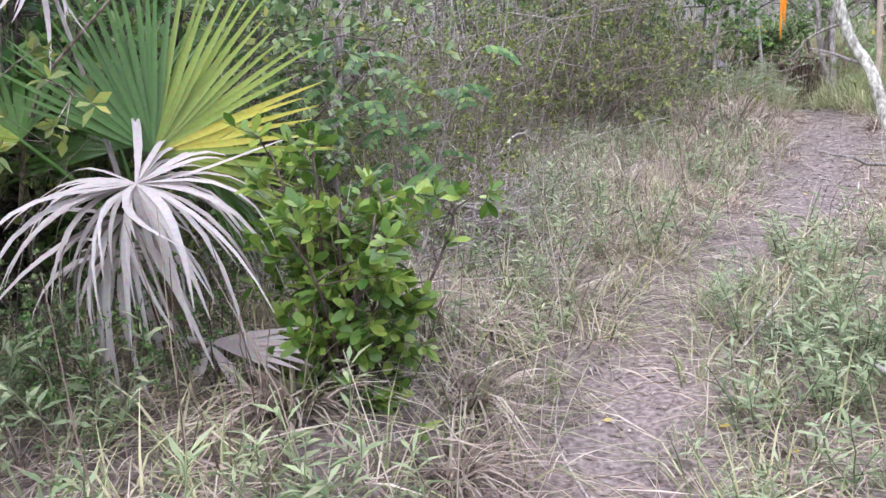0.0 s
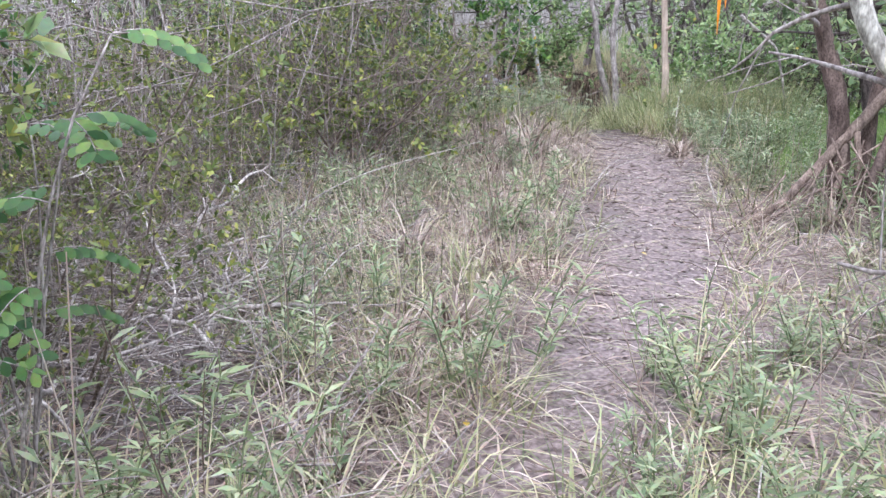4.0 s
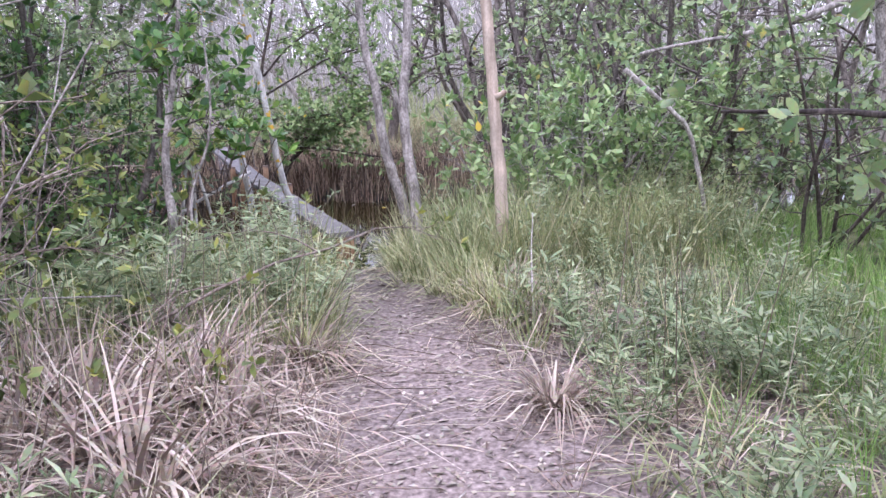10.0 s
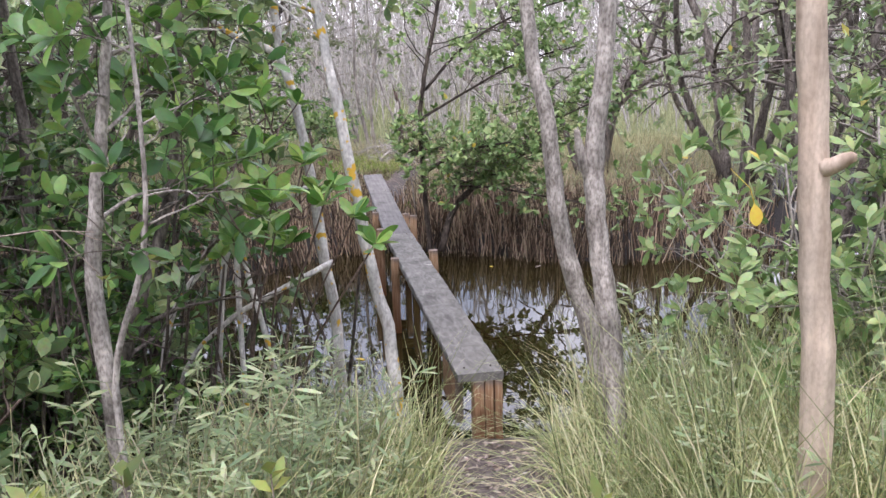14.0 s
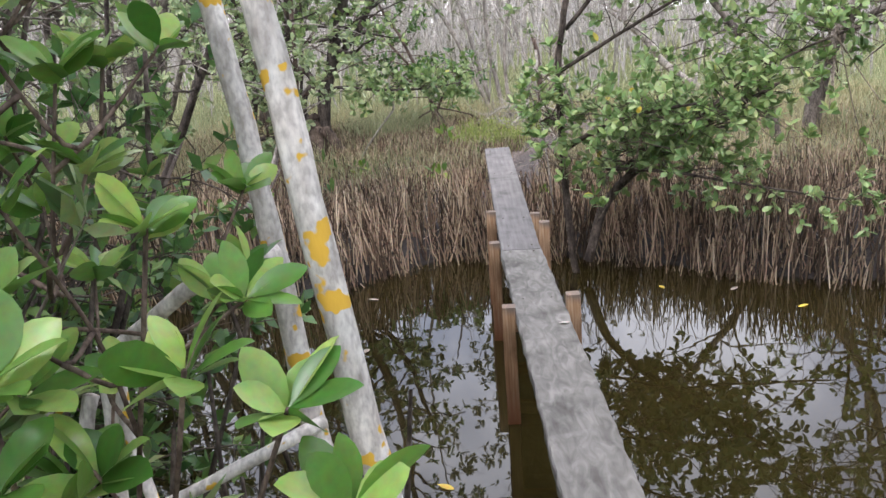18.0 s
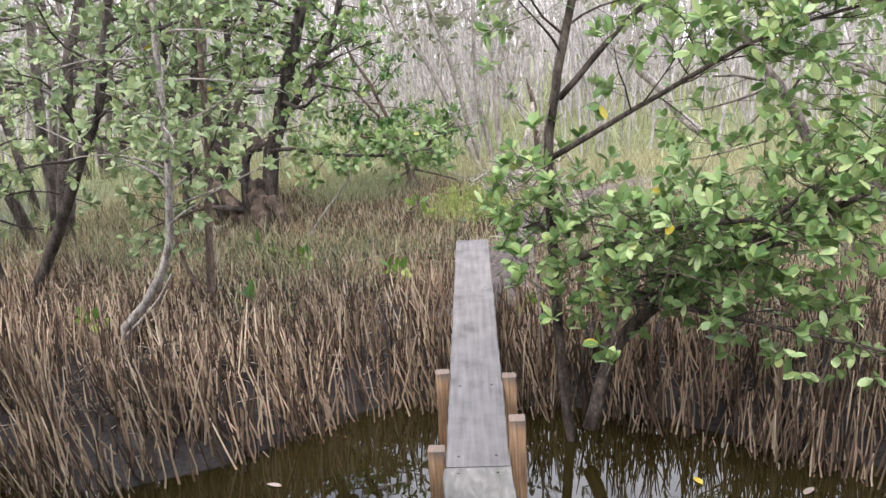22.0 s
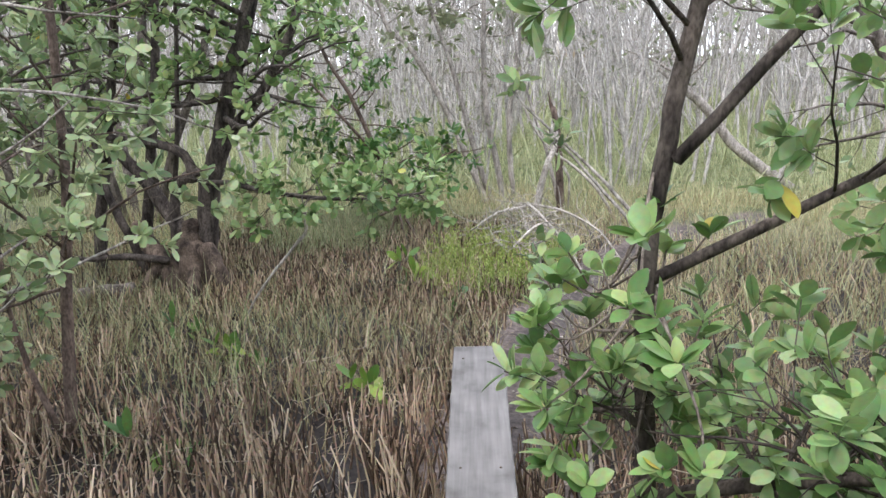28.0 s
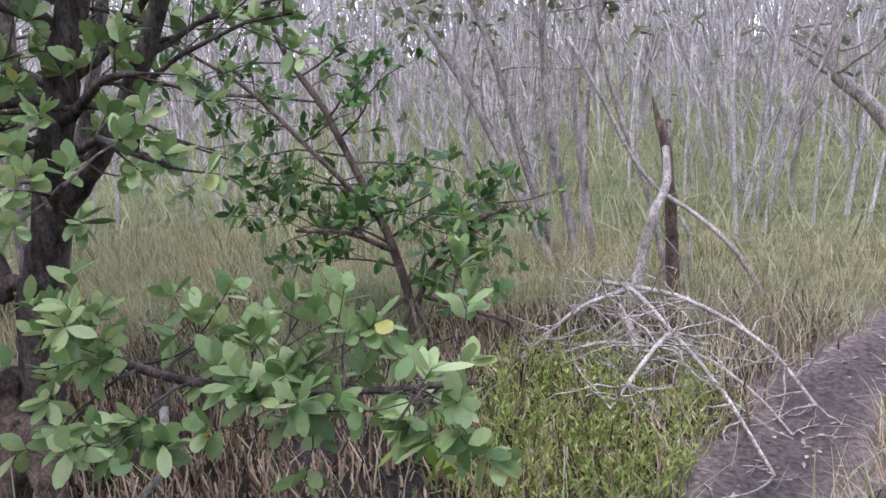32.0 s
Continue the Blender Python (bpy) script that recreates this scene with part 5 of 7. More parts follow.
tree("crooked_tree", "crooked grey-brown tree leaning over the grass", "tree", [
    ([(2.9, 25.7, -0.2), (2.5, 25.7, 0.1), (2.14, 25.7, 0.40), (1.79, 25.7, 0.86), (1.52, 25.7, 1.10), (1.50, 25.7, 1.3), (1.52, 25.7, 1.5), (1.68, 25.7, 2.0), (1.9, 25.7, 2.9)], 0.06, 0.028, dict(branches=10, start=0.45)),
    ([(1.55, 25.7, 1.08), (1.35, 25.7, 1.22), (1.25, 25.7, 1.3)], 0.03, 0.02, None),
], M_GREYBARK, 43, leaf_mat=M_FOREST, leaf=0.08, breadth=0.035, reach=0.8, twigs=3, count=2, twig_mat=M_TWIG)
tree("mangrove_tree", "stout grey mangrove behind the leafy boughs", "tree", [
    ([(3.60, 21, -0.4), (3.66, 21, 0.1), (3.75, 21, 0.6), (3.88, 21, 0.94), (4.15, 21, 1.4), (4.5, 21.1, 2.2), (4.8, 21.2, 3.6), (4.7, 21.2, 5.4)], 0.085, 0.035, dict(branches=24, start=0.35, reach=1.3)),
    ([(3.85, 21, 0.8), (4.2, 20.9, 1.1), (4.8, 20.8, 1.35), (5.6, 20.8, 1.6)], 0.04, 0.02, dict(branches=8, start=0.3)),
    ([(3.3, 20.5, -0.4), (3.1, 20.5, 0.3), (2.85, 20.5, 0.9), (2.45, 20.5, 1.5), (2.0, 20.5, 2.5), (1.6, 20.5, 4.2)], 0.045, 0.02, dict(branches=20, start=0.4, reach=1.1)),
], M_ASHBARK, 44, leaf_mat=M_MANGROVE_PALE, leaf=0.085, breadth=0.04, reach=0.9, twigs=5, count=6)


# ---- repeated plants: one model of each kind, then copies ----
def plant(name, label, category, group, stems, wood_mat, leaf_mat, seed, leaf_name="foliage", **kw):
    """A model of a shrub or sapling that stands at the origin."""
    rng = np.random.default_rng(seed)
    root = thing(name, (0, 0, 0), label, category, group)
    wood, twig, crown = Geo(), Geo(), Geo()
    for n in range(stems[0]):
        az, lean = rng.uniform(0, 2 * np.pi), rng.uniform(0.05, stems[3])
        line = wander(rng, (0.08 * np.cos(az), 0.08 * np.sin(az), -0.15), (lean * np.cos(az), lean * np.sin(az), 1), stems[1] * rng.uniform(0.75, 1.1), 7, 0.10, stems[4] if len(stems) > 4 else 0.0)
        tube(wood, line, (stems[2], stems[2] * 0.4), 6, rng, 0.06)
        clothe(rng, line, stems[2], wood, twig, crown, **kw)
    tagged(part("branchwork", wood, wood_mat, root), kind="stuff")
    tagged(part("brushwood", twig, wood_mat, root), kind="stuff")
    tagged(part(leaf_name, crown, leaf_mat, root), kind="stuff")
    return root


def strew(models, places, rng, low=0.8, high=1.2, sink=0.0, more=False):
    """Copies of the models at the places (x, y); the models themselves take the first ones."""
    for k, (x, y) in enumerate(places):
        s = rng.uniform(low, high)
        m = Matrix.Translation((x, y, float(land(x, y)) - sink)) @ Matrix.Rotation(rng.uniform(0, 6.283), 4, "Z") @ Matrix.Rotation(rng.uniform(-0.07, 0.07), 4, "X") @ Matrix.Scale(s, 4)
        if k < len(models) and not more:
            models[k].matrix_basis = m
        else:
            src = models[k % len(models)]
            ob = copy_thing(src, Matrix())
            ob.matrix_basis = m


def thicket():
    rng = np.random.default_rng(61)
    models = [plant("thicket_shrub", "tangled grey-twigged shrub with sparse olive leaves", "shrub", "thicket shrubs", (8, 1.9, 0.010, 0.9, 0.09), M_BROWNTWIG, M_SHRUB, 620 + k,
                    branches=8, reach=0.8, twigs=5, twig_len=0.28, count=6, leaf=0.056, breadth=0.026, start=0.12, rise=0.2, fine=False) for k in range(3)]
    places = [(-1.7, 3.6), (-1.9, 6.4), (-1.3, 7.6), (-2.6, 5.3), (-2.9, 2.7), (-2.2, 8.4), (-1.0, 9.0), (-3.3, 7.2), (-3.6, 4.2), (-3.2, 1.4), (-4.2, 2.4), (-0.6, 10.2),
              (-1.9, 9.8), (-3.2, 9.2), (-4.6, 5.6), (-4.4, 8.2), (-2.6, 0.2), (-3.8, -0.4), (-5.2, 3.6), (-5.4, 7.0), (-2.0, 4.6), (-1.2, 6.2), (-0.4, 8.6), (-2.9, 10.8),
              (-0.75, 4.0), (-0.85, 5.3), (-0.6, 6.6), (-1.15, 2.9), (-0.35, 7.6), (-0.1, 8.8), (-1.4, 5.2), (-1.5, 2.4), (-3.0, -1.6), (-4.6, 0.8), (-6.2, 5.2), (-6.0, 1.6), (-5.6, 9.6), (-4.2, -2.6), (-1.55, 1.75), (-2.5, 3.4), (-0.9, 7.6), (-1.6, 8.6)]
    places = [(x, y) for x, y in places if x < np.interp(y, (0, 2, 4.2, 5, 5.7, 7.3, 9.7, 12), (-2.3, -2.9, -2.6, -2.3, -1.6, -0.8, 0.2, 0.8)) + 0.1]
    strew(models, places, rng, 0.9, 1.3)
    low = [(-2.3, 6.0), (-1.9, 6.9), (-2.6, 5.2), (-2.7, 4.6), (-2.0, 7.8), (-3.1, 3.4), (-3.1, 2.4), (-2.5, 1.2), (-2.3, 0.5), (-1.6, 7.4)]
    low += [(-1.9, 3.2), (-1.5, 2.6), (-2.2, 4.0), (-1.6, 3.9), (-2.4, 2.9), (-1.8, 5.6)]
    strew(models, low, rng, 0.45, 0.7, more=True)
    # long bare stems that lean through the shrubs, and vines slung between them
    x, y = scatter(rng, 1500, -6.5, 0.4, 0.6, 10.0, lambda x, y: (x < np.interp(y, (0, 2, 4.2, 5, 5.7, 7.3, 9.7, 12), (-2.3, -2.8, -2.6, -2.3, -1.5, -0.7, 0.1, 0.6)) + 0.15) * 0.7)
    n = len(x)
    a, lean, L = rng.uniform(0, 6.283, n), np.abs(rng.normal(size=n)) * 0.55, rng.uniform(0.6, 2.4, n)
    p = np.stack([x, y, land(x, y) - 0.03], -1)
    way = unit(np.stack([lean * np.cos(a), lean * np.sin(a), np.ones(n)], -1))
    g = Geo()
    sticks(g, p, p + way * L[:, None], rng.uniform(0.004, 0.009, n), 0.0025, rng.normal(size=(n, 3)) * 0.07, 4)
    n = 260
    k = rng.integers(0, len(x), n)
    p = p[k] + np.stack([np.zeros(n), np.zeros(n), rng.uniform(0.2, 1.7, n)], -1)
    a = rng.uniform(0, 6.283, n)
    q = p + np.stack([np.cos(a), np.sin(a), rng.uniform(-0.5, 0.4, n)], -1) * rng.uniform(0.6, 1.8, n)[:, None]
    sticks(g, p, q, 0.006, 0.003, rng.normal(size=(n, 3)) * 0.12, 4)
    stuff("thicket_stems", g, M_TWIG, "long bare grey stems crossing through the thicket", "stems")


def green_shrubs():
    rng = np.random.default_rng(65)
    models = [plant("green_shrub", "dense dark green shrub behind the thicket", "shrub", "green shrubs", (5, 2.1, 0.016, 0.6), M_DARKTWIG, (M_MANGROVE, M_MANGROVE_DARK)[k], 660 + k,
                    branches=8, reach=0.8, twigs=5, twig_len=0.25, count=7, leaf=0.075, breadth=0.04, start=0.2, rise=0.25, fine=False) for k in range(2)]
    places = early_places([(-2.3, -1.1), (-2.5, -1.6), (-2.1, -0.7), (-3.0, -0.2), (-2.9, -0.9), (-3.2, -1.6), (-5.6, -1.2), (-3.3, -2.6), (-4.8, -3.6), (-2.6, -3.4), (-6.8, 0.4)]) + [(-3.6, 3.6), (-4.6, 6.4)]
    right = [(4.3, 12.7), (5.0, 12.4), (5.9, 13.0), (5.2, 3.6), (5.9, 1.6), (4.6, 1.4), (5.6, 5.4),
              (6.4, 7.6), (3.9, -0.8), (4.8, -2.6), (3.6, -3.6), (6.4, 3.0), (5.6, 9.4), (4.7, 12.2), (6.2, 12.6), (5.3, 10.6), (7.4, 10.4), (7.6, 5.0)]
    strew(models, places, rng, 0.9, 1.3)
    strew(models[:1], right, rng, 0.9, 1.3, more=True)
    strew(models[1:], early_places([(-3.3, -1.2), (-3.1, -0.7), (-2.9, -0.2), (-3.0, -1.9), (-3.9, 0.2), (-4.2, -1.0), (-3.5, -2.0), (-3.7, 0.7), (-4.6, 0.9), (-3.9, -2.9)]), rng, 1.2, 1.5, more=True)
    strew(models[1:], [(-2.9, 2.4), (-3.1, 3.3), (-3.3, 4.4), (-3.5, 1.6)], rng, 0.8, 1.1, more=True)
    # dark-leaved shrubs added on the left bank to deepen the shade there
    strew(models[1:], [(-0.3, 12.35), (-0.9, 12.8), (-0.15, 11.9), (-0.8, 12.2), (-1.4, 12.4), (-0.5, 11.6)], rng, 0.7, 1.0, more=True)
    strew(models[1:], [(-0.75, 12.9), (-1.3, 13.5), (-1.9, 13.1), (-2.3, 14.1), (-2.9, 13.6), (-1.3, 12.5), (-2.6, 12.6), (-3.6, 14.2)], rng, 1.2, 1.6, more=True)
    strew(models[1:], [(-0.5, 13.3), (-1.1, 13.9), (-0.25, 12.9), (-1.6, 13.4), (-1.9, 14.4), (-1.2, 12.0)], rng, 1.1, 1.4, more=True)
    strew(models, early_places([(-1.55, -2.55), (-1.25, -2.5), (-1.75, -2.3), (-1.0, -2.15)]), rng, 0.22, 0.30, more=True)


def mangrove_saplings():
    rng = np.random.default_rng(71)
    # two models take the dark leaf colour, which puts the bank's shade into the leaves
    models = [plant("mangrove_sapling", "young mangrove with broad glossy green leaves at the creek", "sapling", "mangrove saplings", (3, 1.7, 0.013, 0.4), M_BROWNBARK, (M_MANGROVE_DARK, M_MANGROVE_DARK, M_MANGROVE)[k], 720 + k,
                    branches=8, reach=0.5, twigs=4, twig_len=0.2, count=8, leaf=0.115, breadth=0.052, start=0.2, rise=0.35) for k in range(3)]
    places = [(-0.45, 12.5), (-1.1, 12.6), (-0.4, 11.5), (-0.9, 11.8), (-1.7, 12.4), (-2.4, 12.8), (-1.5, 11.2), (-3.0, 13.2), (-0.6, 13.1),
              (-2.2, 11.6), (-3.6, 12.2), (-4.4, 13.6)]
    strew(models, places, rng, 0.75, 1.2)
    light = [plant("mangrove_sapling", "young mangrove with pale grey-green leaves at the creek", "sapling", "pale mangrove saplings", (4, 1.7, 0.012, 0.5), M_GREYBARK, M_MANGROVE_LIGHT, 730 + k,
                   branches=8, reach=0.55, twigs=4, twig_len=0.2, count=8, leaf=0.09, breadth=0.036, start=0.2, rise=0.35) for k in range(2)]
    strew(light, [(3.4, 12.3), (3.8, 12.6), (4.3, 12.2), (4.6, 12.9), (5.2, 13.1), (3.6, 11.9), (4.1, 11.7)], rng, 0.75, 1.1)
    little = [plant("seedling", "mangrove seedling with a few bright leaves", "seedling", "seedlings", (1, 0.34, 0.006, 0.2), M_BROWNBARK, M_BRIGHT if k else M_MANGROVE_DARK, 740 + k,
                    branches=4, reach=0.10, twigs=1, twig_len=0.06, count=5, leaf=0.11, breadth=0.045, start=0.45, rise=0.5) for k in range(2)]
    strew(little, [(-0.74, 18.33), (-0.2, 18.9), (-0.9, 19.4), (-2.0, 17.7), (0.05, 20.3), (-1.1, 19.2), (-0.45, 20.9), (-0.62, 21.2), (1.35, 19.2), (1.6, 18.5), (-1.5, 19.8), (0.9, 18.6), (2.6, 18.1), (3.0, 17.6)], rng, 0.9, 1.3)


def mangrove_trees():
    rng = np.random.default_rng(77)
    models = [plant("mangrove_tree", "many-stemmed mangrove with dark trunks and grey-green leaves", "tree", "mangrove trees", (4, 3.6, 0.042, 0.4), M_ASHBARK, M_MANGROVE_PALE if k else M_MANGROVE, 780 + k,
                    branches=9, reach=1.1, twigs=5, twig_len=0.35, count=7, leaf=0.09, breadth=0.042, start=0.3, rise=0.35, fine=False) for k in range(3)]
    # entries 1-3 and 5-7 are added trees, whose crowns shade the left side
    places = [(-0.55, 12.55), (-1.5, 12.9), (-2.6, 13.6), (5.5, 13.6), (-4.6, 1.1), (-5.0, 2.9), (-4.5, -0.6), (-4.6, 14.4), (-6.4, 12.6), (-3.7, 11.4), (-7.8, 9.4), (-6.8, 15.6), (5.6, 14.2), (7.4, 13.4), (8.8, 15.2),
              (8.6, 9.8), (7.8, 7.2), (9.4, 4.4), (-8.4, 5.6), (-8.2, 1.2), (-7.4, -2.6), (-6.2, -5.6), (8.2, 0.8), (7.2, -3.4), (6.6, 11.2), (5.9, 8.4), (6.8, 5.8), (6.2, 13.2), (-5.2, 10.6), (-5.6, 7.4), (-2.4, 11.2)]
    strew(models, places, rng, 0.8, 1.25)
    tall = [(5.3, 19.7), (-4.3, 20.3), (-5.6, 21.6), (-4.0, 22.8), (-7.2, 19.2), (-6.6, 24.2), (-4.9, 17.6), (4.9, 18.4), (6.4, 20.2), (5.8, 23.2), (7.8, 18.2), (8.4, 22.4), (-8.6, 21.8), (5.6, 17.6), (6.8, 18.8), (-6.0, 18.4), (9.6, 19.4), (-5.0, 19.2)]
    strew(models, tall, rng, 1.3, 1.65, more=True)


def herbs():
    rng = np.random.default_rng(81)
    models, shapes = [], []
    for k in range(4):
        g = np.random.default_rng(810 + k)
        root = thing("herb", (0, 0, 0), "leafy weed with narrow grey-green leaves", "weed", "leafy weeds")
        stem, fol, flat = Geo(), Geo(), Geo()
        for q in range(4 + k):
            az = g.uniform(0, 6.28)
            line = wander(g, (0.04 * np.cos(az), 0.04 * np.sin(az), -0.05), (0.35 * np.cos(az), 0.35 * np.sin(az), 1), g.uniform(0.28, 0.5), 5, 0.1, 0)
            tube(stem, line, (0.004, 0.002), 3, closed=False)
            n = 18
            s = g.uniform(0.2, 1, n) * 4.99
            i = s.astype(int)
            at = line[i] + (line[i + 1] - line[i]) * (s - i)[:, None]
            a = np.arange(n) * 2.4
            d = np.stack([np.cos(a), np.sin(a), g.uniform(0.1, 0.7, n)], -1)
            up, lg, wd = np.array([0, 0, 1.0]) + 0.3 * g.normal(size=(n, 3)), g.uniform(0.06, 0.10, n), g.uniform(0.010, 0.018, n)
            leaves(fol, at, d, up, lg, wd)
            leaves(flat, at, d, up, lg, wd, False)
        tagged(part("branchwork", stem, M_HERB, root), kind="stuff")
        tagged(part("foliage", fol, M_HERB, root), kind="stuff")
        models.append(root)
        shapes.append((np.concatenate(flat.v), flat.f, np.concatenate(stem.v), stem.f))
    x, y = scatter(rng, 420, 0.15, 2.9, -1.9, 3.4, lambda x, y: 0.19 * (path_off(x, y) > 1.9))
    x2, y2 = scatter(rng, 160, -0.4, 1.75, 9.0, 11.9, lambda x, y: 0.5 * (1 - heaps(x, y)) * (path_off(x, y) > 1.3) * ((y > 9.7) | (x > 1.5)) * (y < near_shore(x) - 0.3))
    x3, y3 = scatter(rng, 160, 2.6, 4.6, 5.0, 11.6, lambda x, y: 0.16 * (path_off(x, y) > 1.5))
    x3, y3 = np.r_[[3.2, 3.35, 3.4, 3.15, 3.5], x3], np.r_[[4.7, 4.45, 4.9, 5.0, 4.6], y3]
    strew(models, list(zip(np.r_[x, x2, x3], np.r_[y, y2, y3]))[:296], rng, 0.65, 1.2)
    many = Geo()
    x4, y4 = scatter(rng, 420, -2.2, 1.3, 0.4, 9.5, lambda x, y: 0.36 * (path_off(x, y) > 1.5) * (1 - bare(x, y)) * (1 - heaps(x, y)))
    x5, y5 = scatter(rng, 60, -2.4, -0.2, -1.7, -0.2, lambda x, y: 0.4 * (y < -0.7))
    x6, y6 = scatter(rng, 200, -1.2, 1.6, 9.6, 11.7, lambda x, y: 0.34 * (path_off(x, y) > 1.4) * (y > 9.7) * (x > np.interp(y, (9.6, 10.4, 11.2, 12), (-0.6, 0.0, 0.6, 1.0))))
    x7, y7 = scatter(rng, 260, 2.4, 5.4, 3.4, 12.4, lambda x, y: 0.22 * (path_off(x, y) > 1.6))
    x8, y8 = scatter(rng, 150, -1.2, 0.7, 9.2, 11.2, lambda x, y: 0.5 * (x > np.interp(y, (6, 7.3, 9.7, 12), (-1.3, -1.0, -0.4, 0.2)) - 0.5) * (y < 10.6) * (1 - heaps(x, y)))
    x9, y9 = scatter(rng, 200, 2.0, 3.9, 2.8, 6.0, lambda x, y: 0.5 * np.clip((x - 2.7) / 0.5, 0, 1))
    x10, y10 = scatter(rng, 200, 2.5, 4.4, 7.2, 9.6, lambda x, y: 0.3 * (path_off(x, y) > 1.4))
    for x, y, tall in zip(np.r_[x4, x5, x6, x7, x8, x9, x10], np.r_[y4, y5, y6, y7, y8, y9, y10], np.r_[np.ones(len(x4) + len(x5) + len(x6) + len(x7)), np.full(len(x8), 1.55), np.full(len(x9), 1.1), np.full(len(x10), 0.8)]):
        fv, ff, sv, sf = shapes[rng.integers(4)]
        s, a = tall * rng.uniform(0.6, 1.3), rng.uniform(0, 6.283)
        turn = np.array([[np.cos(a), -np.sin(a), 0], [np.sin(a), np.cos(a), 0], [0, 0, 1]])
        put = np.array([x, y, float(land(x, y))])
        for v, fs in ((fv, ff), (sv, sf)):
            start = many.n
            many.v.append(v @ turn.T * s + put)
            many.n += len(v)
            many.f += [f + start for f in fs]
    stuff("low_weeds", many, M_HERB, "low grey-green weeds spread through the grass", "weeds")


def tall_weeds():
    """Tall weeds with whorls of drooping lance leaves along upright stems."""
    rng = np.random.default_rng(85)
    models = []
    for k in range(4):
        g = np.random.default_rng(850 + k)
        root = thing("tall_weed", (0, 0, 0), "tall weed with drooping narrow grey-green leaves", "weed", "tall weeds by the creek")
        fol = Geo()
        for q in range(5 + k):
            az, lean = g.uniform(0, 6.283), g.uniform(0.05, 0.4)
            line = wander(g, (0.07 * np.cos(az), 0.07 * np.sin(az), -0.05), (lean * np.cos(az), lean * np.sin(az), 1), g.uniform(0.5, 0.85), 7, 0.09)
            stem = Geo()
            tube(stem, line, (0.0045, 0.002), 4)
            part("stem", stem, M_STALK, root)
            n = 30
            s = np.minimum(g.uniform(0.3, 1.05, n), 0.999) * 7
            i = s.astype(int)
            at = line[i] + (line[i + 1] - line[i]) * (s - i)[:, None]
            a = np.arange(n) * 2.4
            d = np.stack([np.cos(a), np.sin(a), g.uniform(-0.15, 0.75, n)], -1)
            leaves(fol, at, d, np.array([0, 0, 1.0]) + 0.35 * g.normal(size=(n, 3)), g.uniform(0.05, 0.10, n), g.uniform(0.009, 0.017, n))
        tagged(part("foliage", fol, M_HERB, root), kind="stuff")
        models.append(root)
    x, y = scatter(rng, 230, -0.7, 1.62, 9.4, 12.0, lambda x, y: 0.34 * (path_off(x, y) > 1.6) * (x > np.interp(y, (9, 10.4, 11.0, 11.6, 12), (-0.2, 0.0, 0.45, 0.75, 1.0))) * (y < near_shore(x) - 0.2) * (1 - heaps(x, y)))
    x2, y2 = scatter(rng, 160, 2.6, 4.9, 10.6, 12.4, lambda x, y: 0.26 * (path_off(x, y) > 1.5) * (y < near_shore(x) - 0.35))
    strew(models, list(zip(np.r_[x, x2], np.r_[y, y2])), rng, 0.6, 1.05)


def stuff(name, geo, material, label, category, smooth=True):
    return tagged(part(name, geo, material, None, "", smooth), label, category, kind="stuff")


